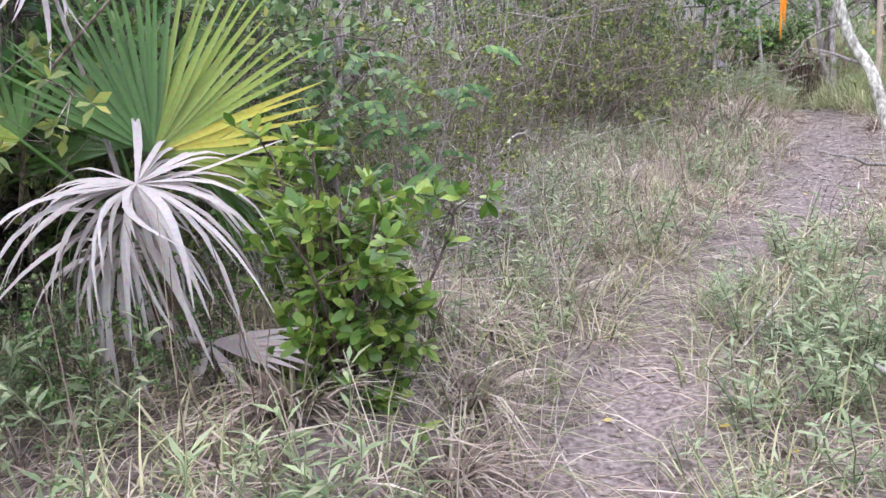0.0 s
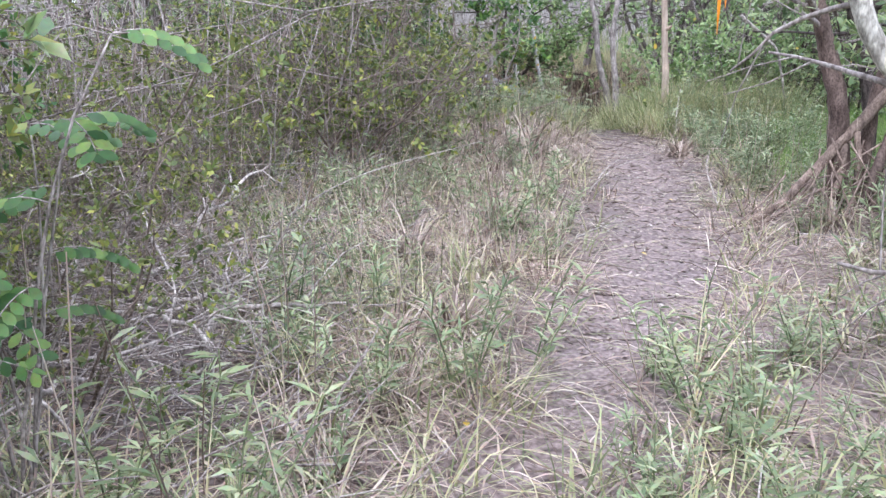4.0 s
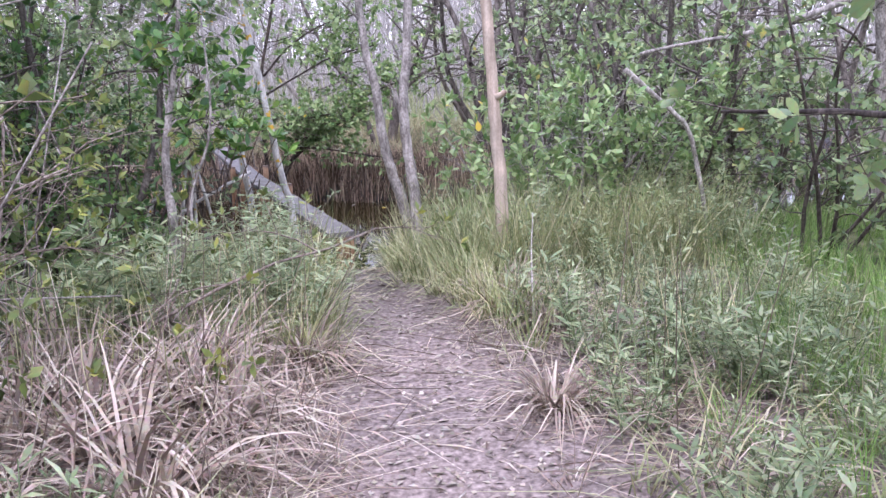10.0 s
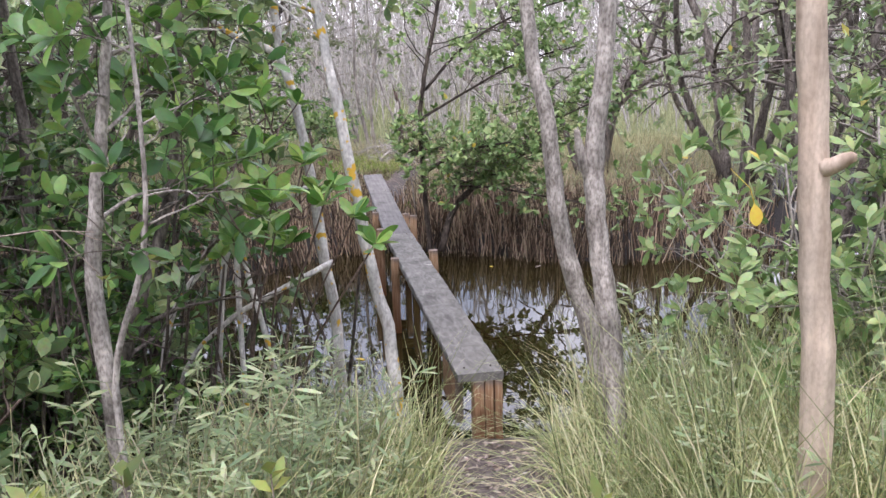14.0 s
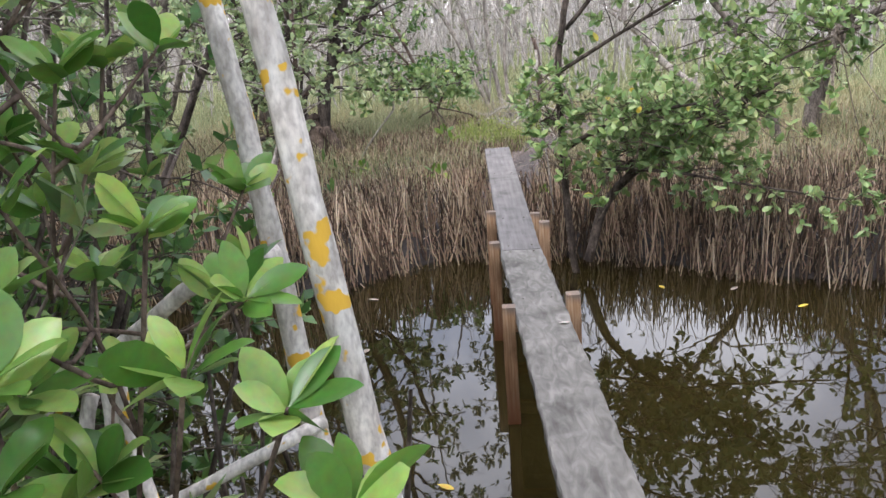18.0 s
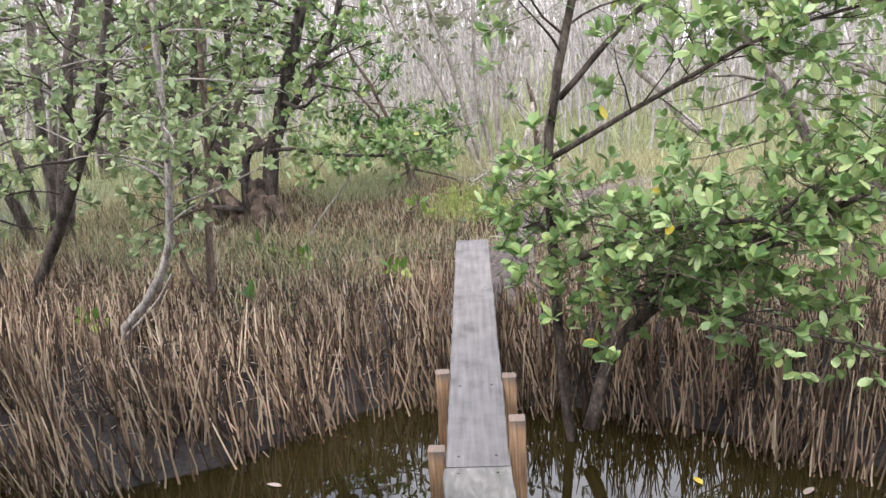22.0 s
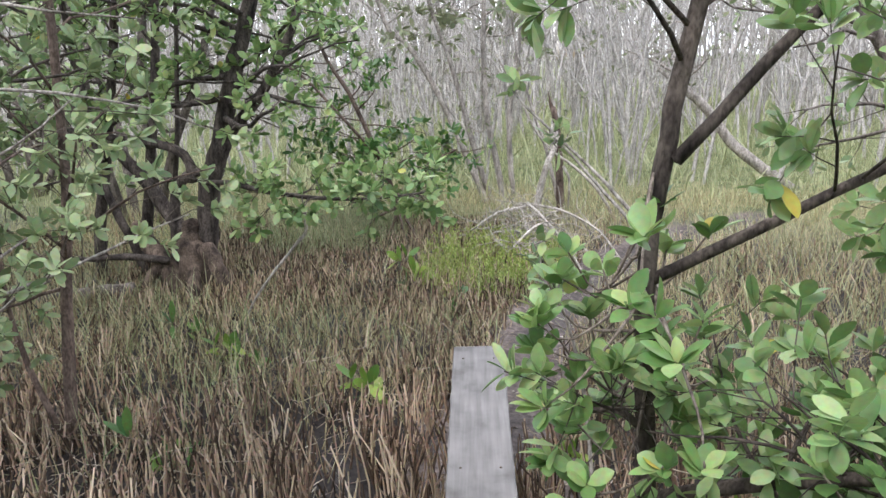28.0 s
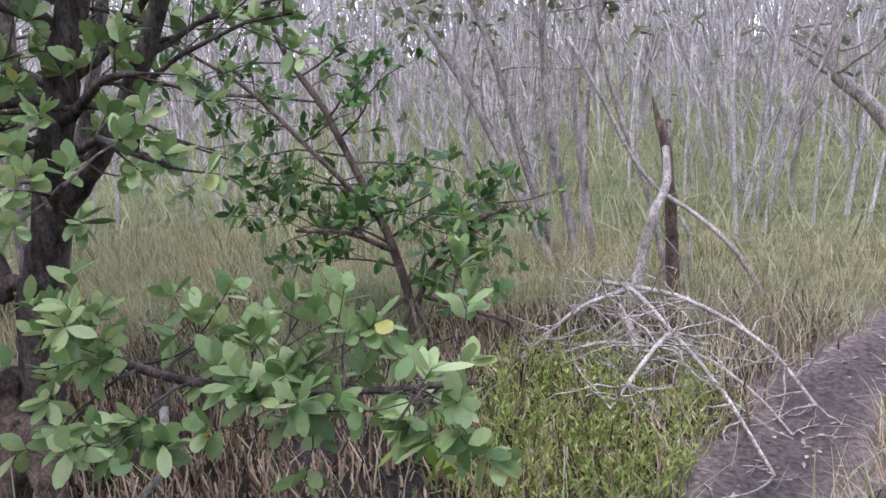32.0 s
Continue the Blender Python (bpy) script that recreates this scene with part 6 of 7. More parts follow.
def grasses():
    rng = np.random.default_rng(91)

    def tufts(keep, count, box, blades_each, tall, wide, lean, curl, material, name, label, spread=0.06, segs=3):
        x, y = scatter(rng, count, *box, keep)
        open_ = rng.uniform(0, 1, len(x)) > np.maximum(bare(x, y), heaps(x, y) if material is not M_STRAW else 0)
        x, y = x[open_], y[open_]
        n = len(x)
        hgt = rng.uniform(0.55, 1.15, n)
        x, y, hgt = np.repeat(x, blades_each), np.repeat(y, blades_each), np.repeat(hgt, blades_each)
        m = len(x)
        r, a = spread * np.sqrt(rng.uniform(0, 1, m)), rng.uniform(0, 6.283, m)
        x, y = x + r * np.cos(a), y + r * np.sin(a)
        g = Geo()
        L = tall * hgt * rng.uniform(0.5, 1.1, m)
        blades(g, np.stack([x, y, land(x, y) - 0.01], -1), a + rng.normal(size=m) * 0.6, L, wide * rng.uniform(0.6, 1.2, m),
               rng.uniform(*lean, m), rng.uniform(*curl, m), segs, rng.uniform(-0.8, 0.8, m))
        stuff(name, g, material, label, "grass")

    off = lambda x, y, a=1.15: np.clip((path_off(x, y) - a + 0.4) * 0.9, 0, 1)  # noqa: E731
    above = lambda x, y: (y < near_shore(x) - 0.25)  # noqa: E731
    left = lambda x, y: x < np.interp(y, PATH_Y, PATH_X)  # noqa: E731
    tufts(lambda x, y: 0.75 * off(x, y) * above(x, y) * np.where(left(x, y), np.where(y < 4.2, 1.0, np.where((y > 7.6) & (y < 9.4), 0.25, 0.7)), np.where((y > 3.0) & (y < 6.0), 0.35, 0.8)), 4600, (-2.6, 4.6, -4.2, 12.6), 13, 0.46, 0.0105, (0.15, 0.8), (0.1, 0.9), M_GRASS, "green_grass", "mixed green and fading grass beside the path", 0.07, 2)
    tufts(lambda x, y: 0.95 * off(x, y, 1.05) * above(x, y) * np.where(left(x, y), np.where(y < 2.4, 0.4, np.where(y < 4.0, 0.65, 1.0)), 0.25) * (y < 9.5), 3400, (-2.2, 3.2, -4.2, 9.6), 11, 0.42, 0.008, (0.2, 0.9), (0.1, 0.8), M_STRAW, "dry_grass", "dry pinkish straw grass along the path", 0.07, 2)
    tufts(lambda x, y: np.clip((y - 5.6) / 1.0, 0, 1) * above(x, y) * np.clip((x - np.interp(y, (5, 7, 9, 10, 12), (3.5, 2.75, 3.2, 4.2, 4.4))) / 0.4, 0, 1), 1000, (2.8, 9.0, 5.2, 12.9), 26, 0.38, 0.006, (0.05, 0.35), (0.1, 0.5), M_LUSH, "lush_grass", "lush bright green grass under the trees", 0.07, 2)
    tufts(lambda x, y: above(x, y) * np.clip((y - 8.6) / 1.0, 0, 1) * np.clip((path_off(x, y) - 1.2) * 2, 0, 1) * np.where((x > 2.7) & (y < 10.45), 0.07, 1.0), 1000, (0.0, 4.4, 8.4, 12.7), 30, 0.62, 0.0075, (0.05, 0.45), (0.2, 0.8), M_TALL, "tall_grass", "tall arching grass at the head of the plank")
    tufts(lambda x, y: above(x, y) * np.clip((y - 10.35) / 0.5, 0, 1) * np.clip((x - 2.45) / 0.4, 0, 1), 380, (2.4, 5.0, 10.3, 12.7), 26, 0.85, 0.007, (0.05, 0.35), (0.15, 0.6), M_TALL, "tall_reed_grass", "tall pale green reed grass beside the dead tree", 0.09)
    tufts(lambda x, y: above(x, y) * np.clip((np.abs(x - 0.9) - 3.0) / 2.0, 0, 1), 2600, (-15, 17, -9, 15), 9, 0.6, 0.02, (0.1, 0.6), (0.1, 0.8), M_GRASS, "rough_grass", "rough grass away from the path", 0.2, 2)
    # lying straw
    x, y = scatter(rng, 44000, -2.6, 3.8, -4.4, 9.8, lambda x, y: np.clip(path_off(x, y) - 0.5, 0.05, 1) * np.where(left(x, y), 1.0, 0.7) * (1 - 0.95 * bare(x, y)))
    n = len(x)
    a = rng.uniform(0, 6.283, n)
    g = Geo()
    leaves(g, np.stack([x, y, land(x, y) + rng.uniform(0.003, 0.07, n) * np.clip(path_off(x, y) - 0.8, 0.1, 1)], -1), np.stack([np.cos(a), np.sin(a), rng.normal(size=n) * 0.16], -1),
           np.array([0, 0, 1.0]) + 0.4 * rng.normal(size=(n, 3)), rng.uniform(0.08, 0.42, n), rng.uniform(0.004, 0.011, n), False)
    stuff("lying_straw", g, M_STRAW, "fallen dry stalks lying over the ground", "straw")
    # tall dry stalks
    x, y = scatter(rng, 1700, -1.8, 3.4, -3.0, 9.4, lambda x, y: 0.55 * off(x, y, 1.2) * np.where(left(x, y), 1.0, 0.35) * (1 - bare(x, y)))
    n = len(x)
    L = rng.uniform(0.35, 0.95, n)
    p = np.stack([x, y, land(x, y) - 0.02], -1)
    q = p + np.stack([rng.normal(size=n) * 0.14, rng.normal(size=n) * 0.14, L], -1)
    g = Geo()
    sticks(g, p, q, 0.0032, 0.0015, rng.normal(size=(n, 3)) * 0.025, 3)
    stuff("dry_stalks", g, M_STRAW, "tall bare dry weed stalks standing in the grass", "stalks")
    # long pale stalks fallen across grass and path
    x, y = scatter(rng, 1500, -1.6, 3.0, -3.6, 9.6, lambda x, y: np.clip(path_off(x, y) - 0.5, 0.06, 1) * 0.8)
    n = len(x)
    a, L = rng.uniform(0, 6.283, n), rng.uniform(0.25, 0.9, n)
    p = np.stack([x, y, land(x, y) + rng.uniform(0.005, 0.03, n)], -1)
    q = np.stack([x + np.cos(a) * L, y + np.sin(a) * L, np.zeros(n)], -1)
    q[:, 2] = land(q[:, 0], q[:, 1]) + rng.uniform(0.005, 0.16, n)
    g = Geo()
    sticks(g, p, q, 0.0034, 0.0018, rng.normal(size=(n, 3)) * 0.03 + np.array([0, 0, 0.03]), 3)
    stuff("fallen_stalks", g, M_STRAW, "long pale stalks fallen across the grass", "stalks")
    # reedy green stalks towards the creek
    x, y = scatter(rng, 1500, -0.4, 4.2, 8.2, 12.6, lambda x, y: 0.75 * off(x, y, 1.4) * above(x, y))
    n = len(x)
    p = np.stack([x, y, land(x, y) - 0.02], -1)
    q = p + np.stack([rng.normal(size=n) * 0.12, rng.normal(size=n) * 0.12, rng.uniform(0.3, 0.75, n)], -1)
    g = Geo()
    sticks(g, p, q, 0.0034, 0.0015, rng.normal(size=(n, 3)) * 0.03, 3)
    stuff("reedy_stalks", g, M_GRASS, "upright pale green stalks by the creek", "stalks")
    # leaf litter
    x, y = scatter(rng, 42000, -1.6, 3.6, -4.0, 12.4, lambda x, y: np.clip(1.9 - path_off(x, y), 0.18, 1) * np.clip((y + 1.5) / 5, 0.25, 1) * (y < near_shore(x) - 0.3))
    n = len(x)
    a = rng.uniform(0, 6.283, n)
    g = Geo()
    leaves(g, np.stack([x, y, land(x, y) + rng.uniform(0.002, 0.008, n)], -1), np.stack([np.cos(a), np.sin(a), rng.normal(size=n) * 0.06], -1),
           np.array([0, 0, 1.0]) + 0.2 * rng.normal(size=(n, 3)), rng.uniform(0.025, 0.075, n), rng.uniform(0.009, 0.026, n), False)
    stuff("leaf_litter", g, M_LITTER, "fallen pinkish brown leaves on the path", "leaf litter")
    # bare twigs under the thicket
    x, y = scatter(rng, 2600, -3.2, -0.2, 0.4, 8.6, lambda x, y: np.clip((0.0 - x) / 1.2, 0, 1) * np.where((y > 2.2) & (y < 5.2), 1.0, 0.6))
    n = len(x)
    a, L = rng.uniform(0, 6.283, n), rng.uniform(0.15, 0.7, n)
    p = np.stack([x, y, land(x, y) + rng.uniform(0.0, 0.12, n)], -1)
    q = p + np.stack([np.cos(a) * L, np.sin(a) * L, rng.uniform(-0.03, 0.30, n)], -1)
    g = Geo()
    sticks(g, p, q, 0.0045, 0.0015, rng.normal(size=(n, 3)) * 0.04, 4)
    stuff("bare_twigs", g, M_TWIG, "tangle of bare grey twigs on the ground", "twigs")


def dry_clumps():
    """Heaps of curled dead grass beside the path."""
    rng = np.random.default_rng(93)
    models = []
    for k in range(3):
        g = np.random.default_rng(930 + k)
        root = thing("dry_grass_clump", (0, 0, 0), "clump of curled pinkish dead grass beside the path", "grass clump", "dry grass clumps")
        n = 150
        a = g.uniform(0, 6.283, n)
        r = 0.07 * np.sqrt(g.uniform(0, 1, n))
        m = Geo()
        blades(m, np.stack([r * np.cos(a), r * np.sin(a), np.full(n, -0.02)], -1), a + 0.5 * g.normal(size=n), g.uniform(0.22, 0.52, n), g.uniform(0.008, 0.019, n), g.uniform(0.15, 0.6, n), g.uniform(0.35, 1.0, n), 5, g.uniform(-0.6, 0.6, n))
        tagged(part("tuft", m, M_STRAW, root), kind="stuff")
        models.append(root)
    places = [(0.33, 8.92), (0.77, 8.3), (1.02, 8.75), (1.2, 8.1), (0.3, 9.8), (0.7, 9.6), (2.9, 9.42), (2.55, 8.45), (2.85, 10.15), (3.16, 10.6), (2.69, 9.92), (0.7, 8.8), (0.45, 7.9), (0.1, 8.3), (-0.1, 7.5), (0.5, 7.2),
              (0.2, 6.4), (0.45, 5.4), (-0.2, 4.6), (0.35, 4.4), (-0.5, 5.6), (0.05, 3.4), (-0.2, 3.2), (-0.15, 2.6), (-0.4, 2.1), (-0.6, 1.0), (-0.5, 0.2), (-0.8, 0.65), (2.55, 6.9), (2.75, 5.3), (2.5, 4.4), (1.5, 9.3), (-1.0, -0.4), (-0.45, -0.3), (-0.35, 1.7)]
    strew(models, places, rng, 0.55, 1.05)
    strew(models, [(0.35, 8.75), (0.72, 8.25), (0.95, 8.7), (0.6, 8.55), (0.2, 8.35), (0.4, 8.1), (0.1, 8.9), (1.15, 8.4), (-0.2, 8.6), (-0.1, 9.2), (0.3, 9.4), (0.75, 9.35), (1.05, 9.1), (-0.3, 8.1), (0.9, 7.9)], rng, 1.15, 1.6, more=True)


def far_bank():
    rng = np.random.default_rng(95)
    d = lambda x, y: y - far_shore(x)  # noqa: E731
    clear = lambda x, y: np.where(y > 18.5, np.clip((mud_off(x, y) - 1.0) * 2.5, 0, 1), 1.0) * (1 - (np.abs(x - np.interp(y, (16, 19), (1.1, 0.47))) < 0.05))  # noqa: E731
    clump = lambda x, y: 0.25 + 0.75 * (np.sin(5.3 * x + 2.1 * np.sin(3.7 * y)) * np.sin(4.9 * y + 1.7 * np.sin(4.3 * x)) > -0.25)  # noqa: E731
    keep = lambda x, y: np.clip((d(x, y) + 0.24) / 0.24, 0, 1) * np.interp(d(x, y), (0, 0.9, 1.5, 2.6, 4.6, 6.0), (1, 1.0, 0.9, 0.75, 0.6, 0.0)) * clear(x, y) * clump(x, y)  # noqa: E731
    x, y = scatter(rng, 27000, -4.6, 5.0, 15.8, 24.0, keep)
    xb, yb = scatter(rng, 32000, -4.6, 5.0, 15.8, 19.8, lambda x, y: (d(x, y) > -0.2) * (d(x, y) < 2.3) * 0.5 * clump(x, y) * clear(x, y))
    xc, yc = scatter(rng, 9000, -2.7, 0.5, 20.2, 23.1, lambda x, y: clear(x, y) * clump(x, y) * 0.9)
    x, y = np.r_[x, xb, xc], np.r_[y, yb, yc]
    n = len(x)
    L = np.interp(d(x, y), (-0.3, 0.5, 1.0, 1.6, 3, 6), (0.48, 0.42, 0.31, 0.22, 0.17, 0.14)) * rng.choice((0.45, 0.7, 0.9, 1.1), n) * rng.uniform(0.85, 1.15, n)
    p = np.stack([x, y, land(x, y) - 0.03], -1)
    lean = np.stack([rng.normal(size=n) * 0.048, rng.normal(size=n) * 0.045 - 0.05 * (d(x, y) < 0.6), np.zeros(n)], -1) * (L / 0.3)[:, None]
    q = p + lean + np.stack([np.zeros(n), np.zeros(n), L], -1)
    g = Geo()
    sticks(g, p, q, rng.uniform(0.0042, 0.009, n), rng.uniform(0.0028, 0.0045, n), rng.normal(size=(n, 3)) * 0.02, 3)
    stuff("breathing_roots", g, M_ROOT, "dense purple-brown mangrove breathing roots along the bank", "roots")
    # dry curled wrack caught among the roots
    x, y = scatter(rng, 7000, -4.2, 3.6, 16.6, 20.4, lambda x, y: 0.6 * (d(x, y) > 0.15) * (d(x, y) < 2.6) * clump(x + 0.7, y) * clear(x, y))
    n = len(x)
    a, L = rng.uniform(0, 6.283, n), rng.uniform(0.08, 0.26, n)
    p = np.stack([x, y, land(x, y) + rng.uniform(0.0, 0.16, n)], -1)
    g = Geo()
    sticks(g, p, p + np.stack([np.cos(a) * L, np.sin(a) * L, rng.uniform(-0.05, 0.1, n)], -1), 0.0026, 0.0014, rng.normal(size=(n, 3)) * 0.035, 3)
    stuff("dry_wrack", g, M_STRAW, "dry curled stems caught among the breathing roots", "wrack")
    # the sparser side banks
    x, y = scatter(rng, 5000, -14, 14, 16, 24, lambda x, y: (np.abs(x) > 5) * np.clip((d(x, y) + 0.3) / 0.25, 0, 1) * (d(x, y) < 1.6))
    n = len(x)
    p = np.stack([x, y, land(x, y) - 0.03], -1)
    g = Geo()
    sticks(g, p, p + np.stack([rng.normal(size=n) * 0.05, rng.normal(size=n) * 0.05, rng.uniform(0.2, 0.45, n)], -1), 0.008, 0.004, rng.normal(size=(n, 3)) * 0.012, 4)
    stuff("breathing_roots", g, M_ROOT, "breathing roots along the farther banks", "roots")

    def cover(name, label, material, count, box, keep2, tall, wide, lean2, curl, segs=2):
        x, y = scatter(rng, count, *box, keep2)
        n = len(x)
        g = Geo()
        blades(g, np.stack([x, y, land(x, y) - 0.01], -1), rng.uniform(0, 6.283, n), tall * rng.uniform(0.5, 1.15, n), wide * rng.uniform(0.7, 1.2, n),
               rng.uniform(*lean2, n), rng.uniform(*curl, n), segs, rng.uniform(-1, 1, n))
        stuff(name, g, material, label, "grass")

    ok = lambda x, y: np.clip((mud_off(x, y) - 1.05) * 2.5, 0, 1)  # noqa: E731
    cover("salt_grass", "straw-coloured salt grass among the roots", M_SALT, 50000, (-5, 5.5, 17.2, 25), lambda x, y: np.clip((d(x, y) - 0.6) / 0.8, 0, 1) * np.where((y > 20.2) & (y < 23) & (x < 0.3) & (x > -2.7), 0.42, np.where(y < 18.9, 0.2, 1.0)) * ok(x, y), 0.28, 0.005, (0.05, 0.5), (0.1, 0.6))
    cover("green_salt_grass", "soft yellow-green salt grass across the flat", M_SALT_GREEN, 50000, (-9, 11, 17.6, 36), lambda x, y: np.clip((d(x, y) - 1.3) / 1.0, 0, 1) * np.where((y > 20.4) & (y < 22.6) & (x < 0.4) & (x > -2.7), 0.22, 1.0) * ok(x, y), 0.36, 0.008, (0.05, 0.45), (0.1, 0.6))
    cover("far_grass", "distant pale green grass under the trees", M_SALT_GREEN, 20000, (-22, 24, 24, 62), lambda x, y: ok(x, y), 0.55, 0.03, (0.05, 0.45), (0.1, 0.6))
    cover("green_tussock", "fine deep green grass mound behind the old mangrove", M_SALT_GREEN, 5000, (-2.4, -0.8, 21.4, 23.6), lambda x, y: np.clip(1.6 - ((x + 1.6) / 0.6) ** 2 - ((y - 22.4) / 0.8) ** 2, 0, 1), 0.42, 0.005, (0.05, 0.4), (0.2, 0.7))
    # saltwort: short fleshy sprigs
    x, y = scatter(rng, 2900, -0.7, 0.8, 20.3, 23.0, lambda x, y: np.clip(1.5 - ((x - 0.05) / 0.55) ** 2 - ((y - 21.6) / 0.85) ** 2, 0, 1) * ok(x, y))
    n = len(x)
    L = rng.uniform(0.05, 0.20, n)
    p = np.stack([x, y, land(x, y)], -1)
    q = p + np.stack([rng.normal(size=n) * 0.03, rng.normal(size=n) * 0.03, L], -1)
    g = Geo()
    sticks(g, p, q, 0.0022, 0.0016, rng.normal(size=(n, 3)) * 0.008, 3)
    reps = 7
    at = np.repeat(p, reps, 0) + (np.repeat(q, reps, 0) - np.repeat(p, reps, 0)) * rng.uniform(0.3, 1, n * reps)[:, None]
    a = rng.uniform(0, 6.283, n * reps)
    leaves(g, at, np.stack([np.cos(a), np.sin(a), np.full(n * reps, 0.9)], -1), rng.normal(size=(n * reps, 3)), rng.uniform(0.025, 0.05, n * reps), 0.009, False)
    stuff("saltwort", g, M_SALTWORT, "bright yellow-green saltwort patch beside the muddy track", "saltwort")
    # fallen leaves on the mud, and on the water
    x, y = scatter(rng, 1300, -0.2, 2.0, 18.5, 23.5, lambda x, y: np.clip(1.5 - mud_off(x, y), 0, 1) * 0.8)
    n = len(x)
    a = rng.uniform(0, 6.283, n)
    g = Geo()
    leaves(g, np.stack([x, y, land(x, y) + 0.006], -1), np.stack([np.cos(a), np.sin(a), 0.05 * rng.normal(size=n)], -1), np.array([0, 0, 1.0]) + 0.25 * rng.normal(size=(n, 3)), rng.uniform(0.02, 0.06, n), rng.uniform(0.01, 0.022, n), False)
    stuff("leaf_litter", g, M_LITTER, "fallen leaves trodden into dark mud", "leaf litter")
    for k, (x, y) in enumerate(((-0.12, 16.6), (2.0, 16.9), (2.5, 16.95), (1.0, 14.2), (0.2, 15.6), (2.9, 16.6))):
        g = Geo()
        leaves(g, [(x, y, WATER_Z + 0.006)], [(np.cos(k * 2.0), np.sin(k * 2.0), 0)], [(0, 0, 1.0)], 0.085, 0.036)
        tagged(part("floating_leaf", g, M_YELLOWLEAF if k % 2 else M_LITTER), "fallen leaf floating on the dark water", "leaf", "floating leaves")


def creek_roots():
    """Dark prop roots that stand in the water beside the lichen-spotted trunks."""
    rng = np.random.default_rng(97)
    x, y = scatter(rng, 620, -3.2, 1.05, 11.6, 15.0, lambda x, y: 0.4 * (y > near_shore(x) - 0.1) * (y < near_shore(x) + 1.5))
    n = len(x)
    p = np.stack([x, y, np.full(n, -0.9)], -1)
    q = p + np.stack([rng.normal(size=n) * 0.22, rng.normal(size=n) * 0.22, rng.uniform(0.7, 1.7, n)], -1)
    g = Geo()
    sticks(g, p, q, rng.uniform(0.008, 0.017, n), 0.006, rng.normal(size=(n, 3)) * 0.07, 5)
    stuff("prop_roots", g, M_DARKTWIG, "dark arching prop roots standing in the creek", "roots")


def woods():
    """The leafless wood beyond the flat, its bark coloured pale to imitate haze."""
    rng = np.random.default_rng(101)

    def stand(name, count, box, tall, r, limbs):
        g = Geo()
        fol = Geo()
        xs, ys = scatter(rng, count, *box, lambda x, y: (mud_off(x, y) > 1.6) * 1.0)
        for x, y in zip(xs, ys):
            h = tall * rng.uniform(0.7, 1.2)
            az, lean = rng.uniform(0, 6.283), rng.uniform(0, 0.22)
            line = wander(rng, (x, y, float(land(x, y)) - 0.1), (lean * np.cos(az), lean * np.sin(az), 1), h, 6, 0.07)
            rr = r * rng.uniform(0.6, 1.3)
            tube(g, line, (rr, rr * 0.5), 3 if y > 31 else 5, closed=False)
            for k in range(limbs):
                i = rng.integers(1, 6)
                a = rng.uniform(0, 6.283)
                b = wander(rng, line[i], (0.65 * np.cos(a), 0.65 * np.sin(a), 1.0), h * rng.uniform(0.2, 0.5), 3, 0.14)
                tube(g, b, (rr * 0.5, rr * 0.2), 3, closed=False)
                if rng.uniform() < 0.5:
                    spray(fol, b[-1], b[-1] - b[-2], rng, 6, 0.11 + 0.004 * max(0, y - 28), 0.05 + 0.002 * max(0, y - 28), False)
        stuff(name, g, M_HAZEBARK, "thin grey leafless mangrove trunks, coloured paler for distance haze", "trees")
        stuff("woodland_leaves", fol, M_FOREST, "sparse pale leaves in the far wood", "foliage")

    stand("near_wood", 330, (-11, 14, 24.8, 32), 3.6, 0.022, 5)
    stand("far_wood", 1200, (-22, 26, 31, 48), 5.0, 0.035, 4)
    stand("distant_wood", 900, (-60, 62, 46, 75), 8.0, 0.07, 4)
    stand("side_wood", 170, (-34, -9, 14, 30), 5.0, 0.05, 4)
    stand("side_wood", 170, (10, 36, 13, 30), 5.0, 0.05, 4)


def distance():
    """Low woods all round, beyond what is walked, so that the place is closed."""
    rng = np.random.default_rng(105)
    for name, r0, r1, n in (("distant_thicket", 11, 32, 900),):
        g, f = Geo(), Geo()
        a = rng.uniform(0, 2 * np.pi, n)
        r = rng.uniform(r0, r1, n)
        x, y = 0.5 + r * np.cos(a), 5 + r * np.sin(a)
        ok = (y < 13) | (np.abs(x) > 12)
        ok &= ~((y > 13) & (y < 22))
        x, y = x[ok], y[ok]
        m = len(x)
        p = np.stack([x, y, land(x, y) - 0.2], -1)
        q = p + np.stack([rng.normal(size=m) * 0.5, rng.normal(size=m) * 0.5, rng.uniform(2.5, 5.5, m)], -1)
        sticks(g, p, q, 0.06, 0.025, rng.normal(size=(m, 3)) * 0.15, 4)
        reps = 60
        at = np.repeat(q, reps, 0) + rng.normal(size=(m * reps, 3)) * np.array([0.9, 0.9, 1.2]) - np.array([0, 0, 1.0])
        leaves(f, at, rng.normal(size=(m * reps, 3)), np.array([0, 0, 1.0]) + 0.6 * rng.normal(size=(m * reps, 3)), 0.22, 0.11, False)
        stuff(name, g, M_GREYBARK, "distant thicket trunks round the place", "trees")
        stuff("distant_foliage", f, M_MANGROVE, "distant green foliage round the place", "foliage")


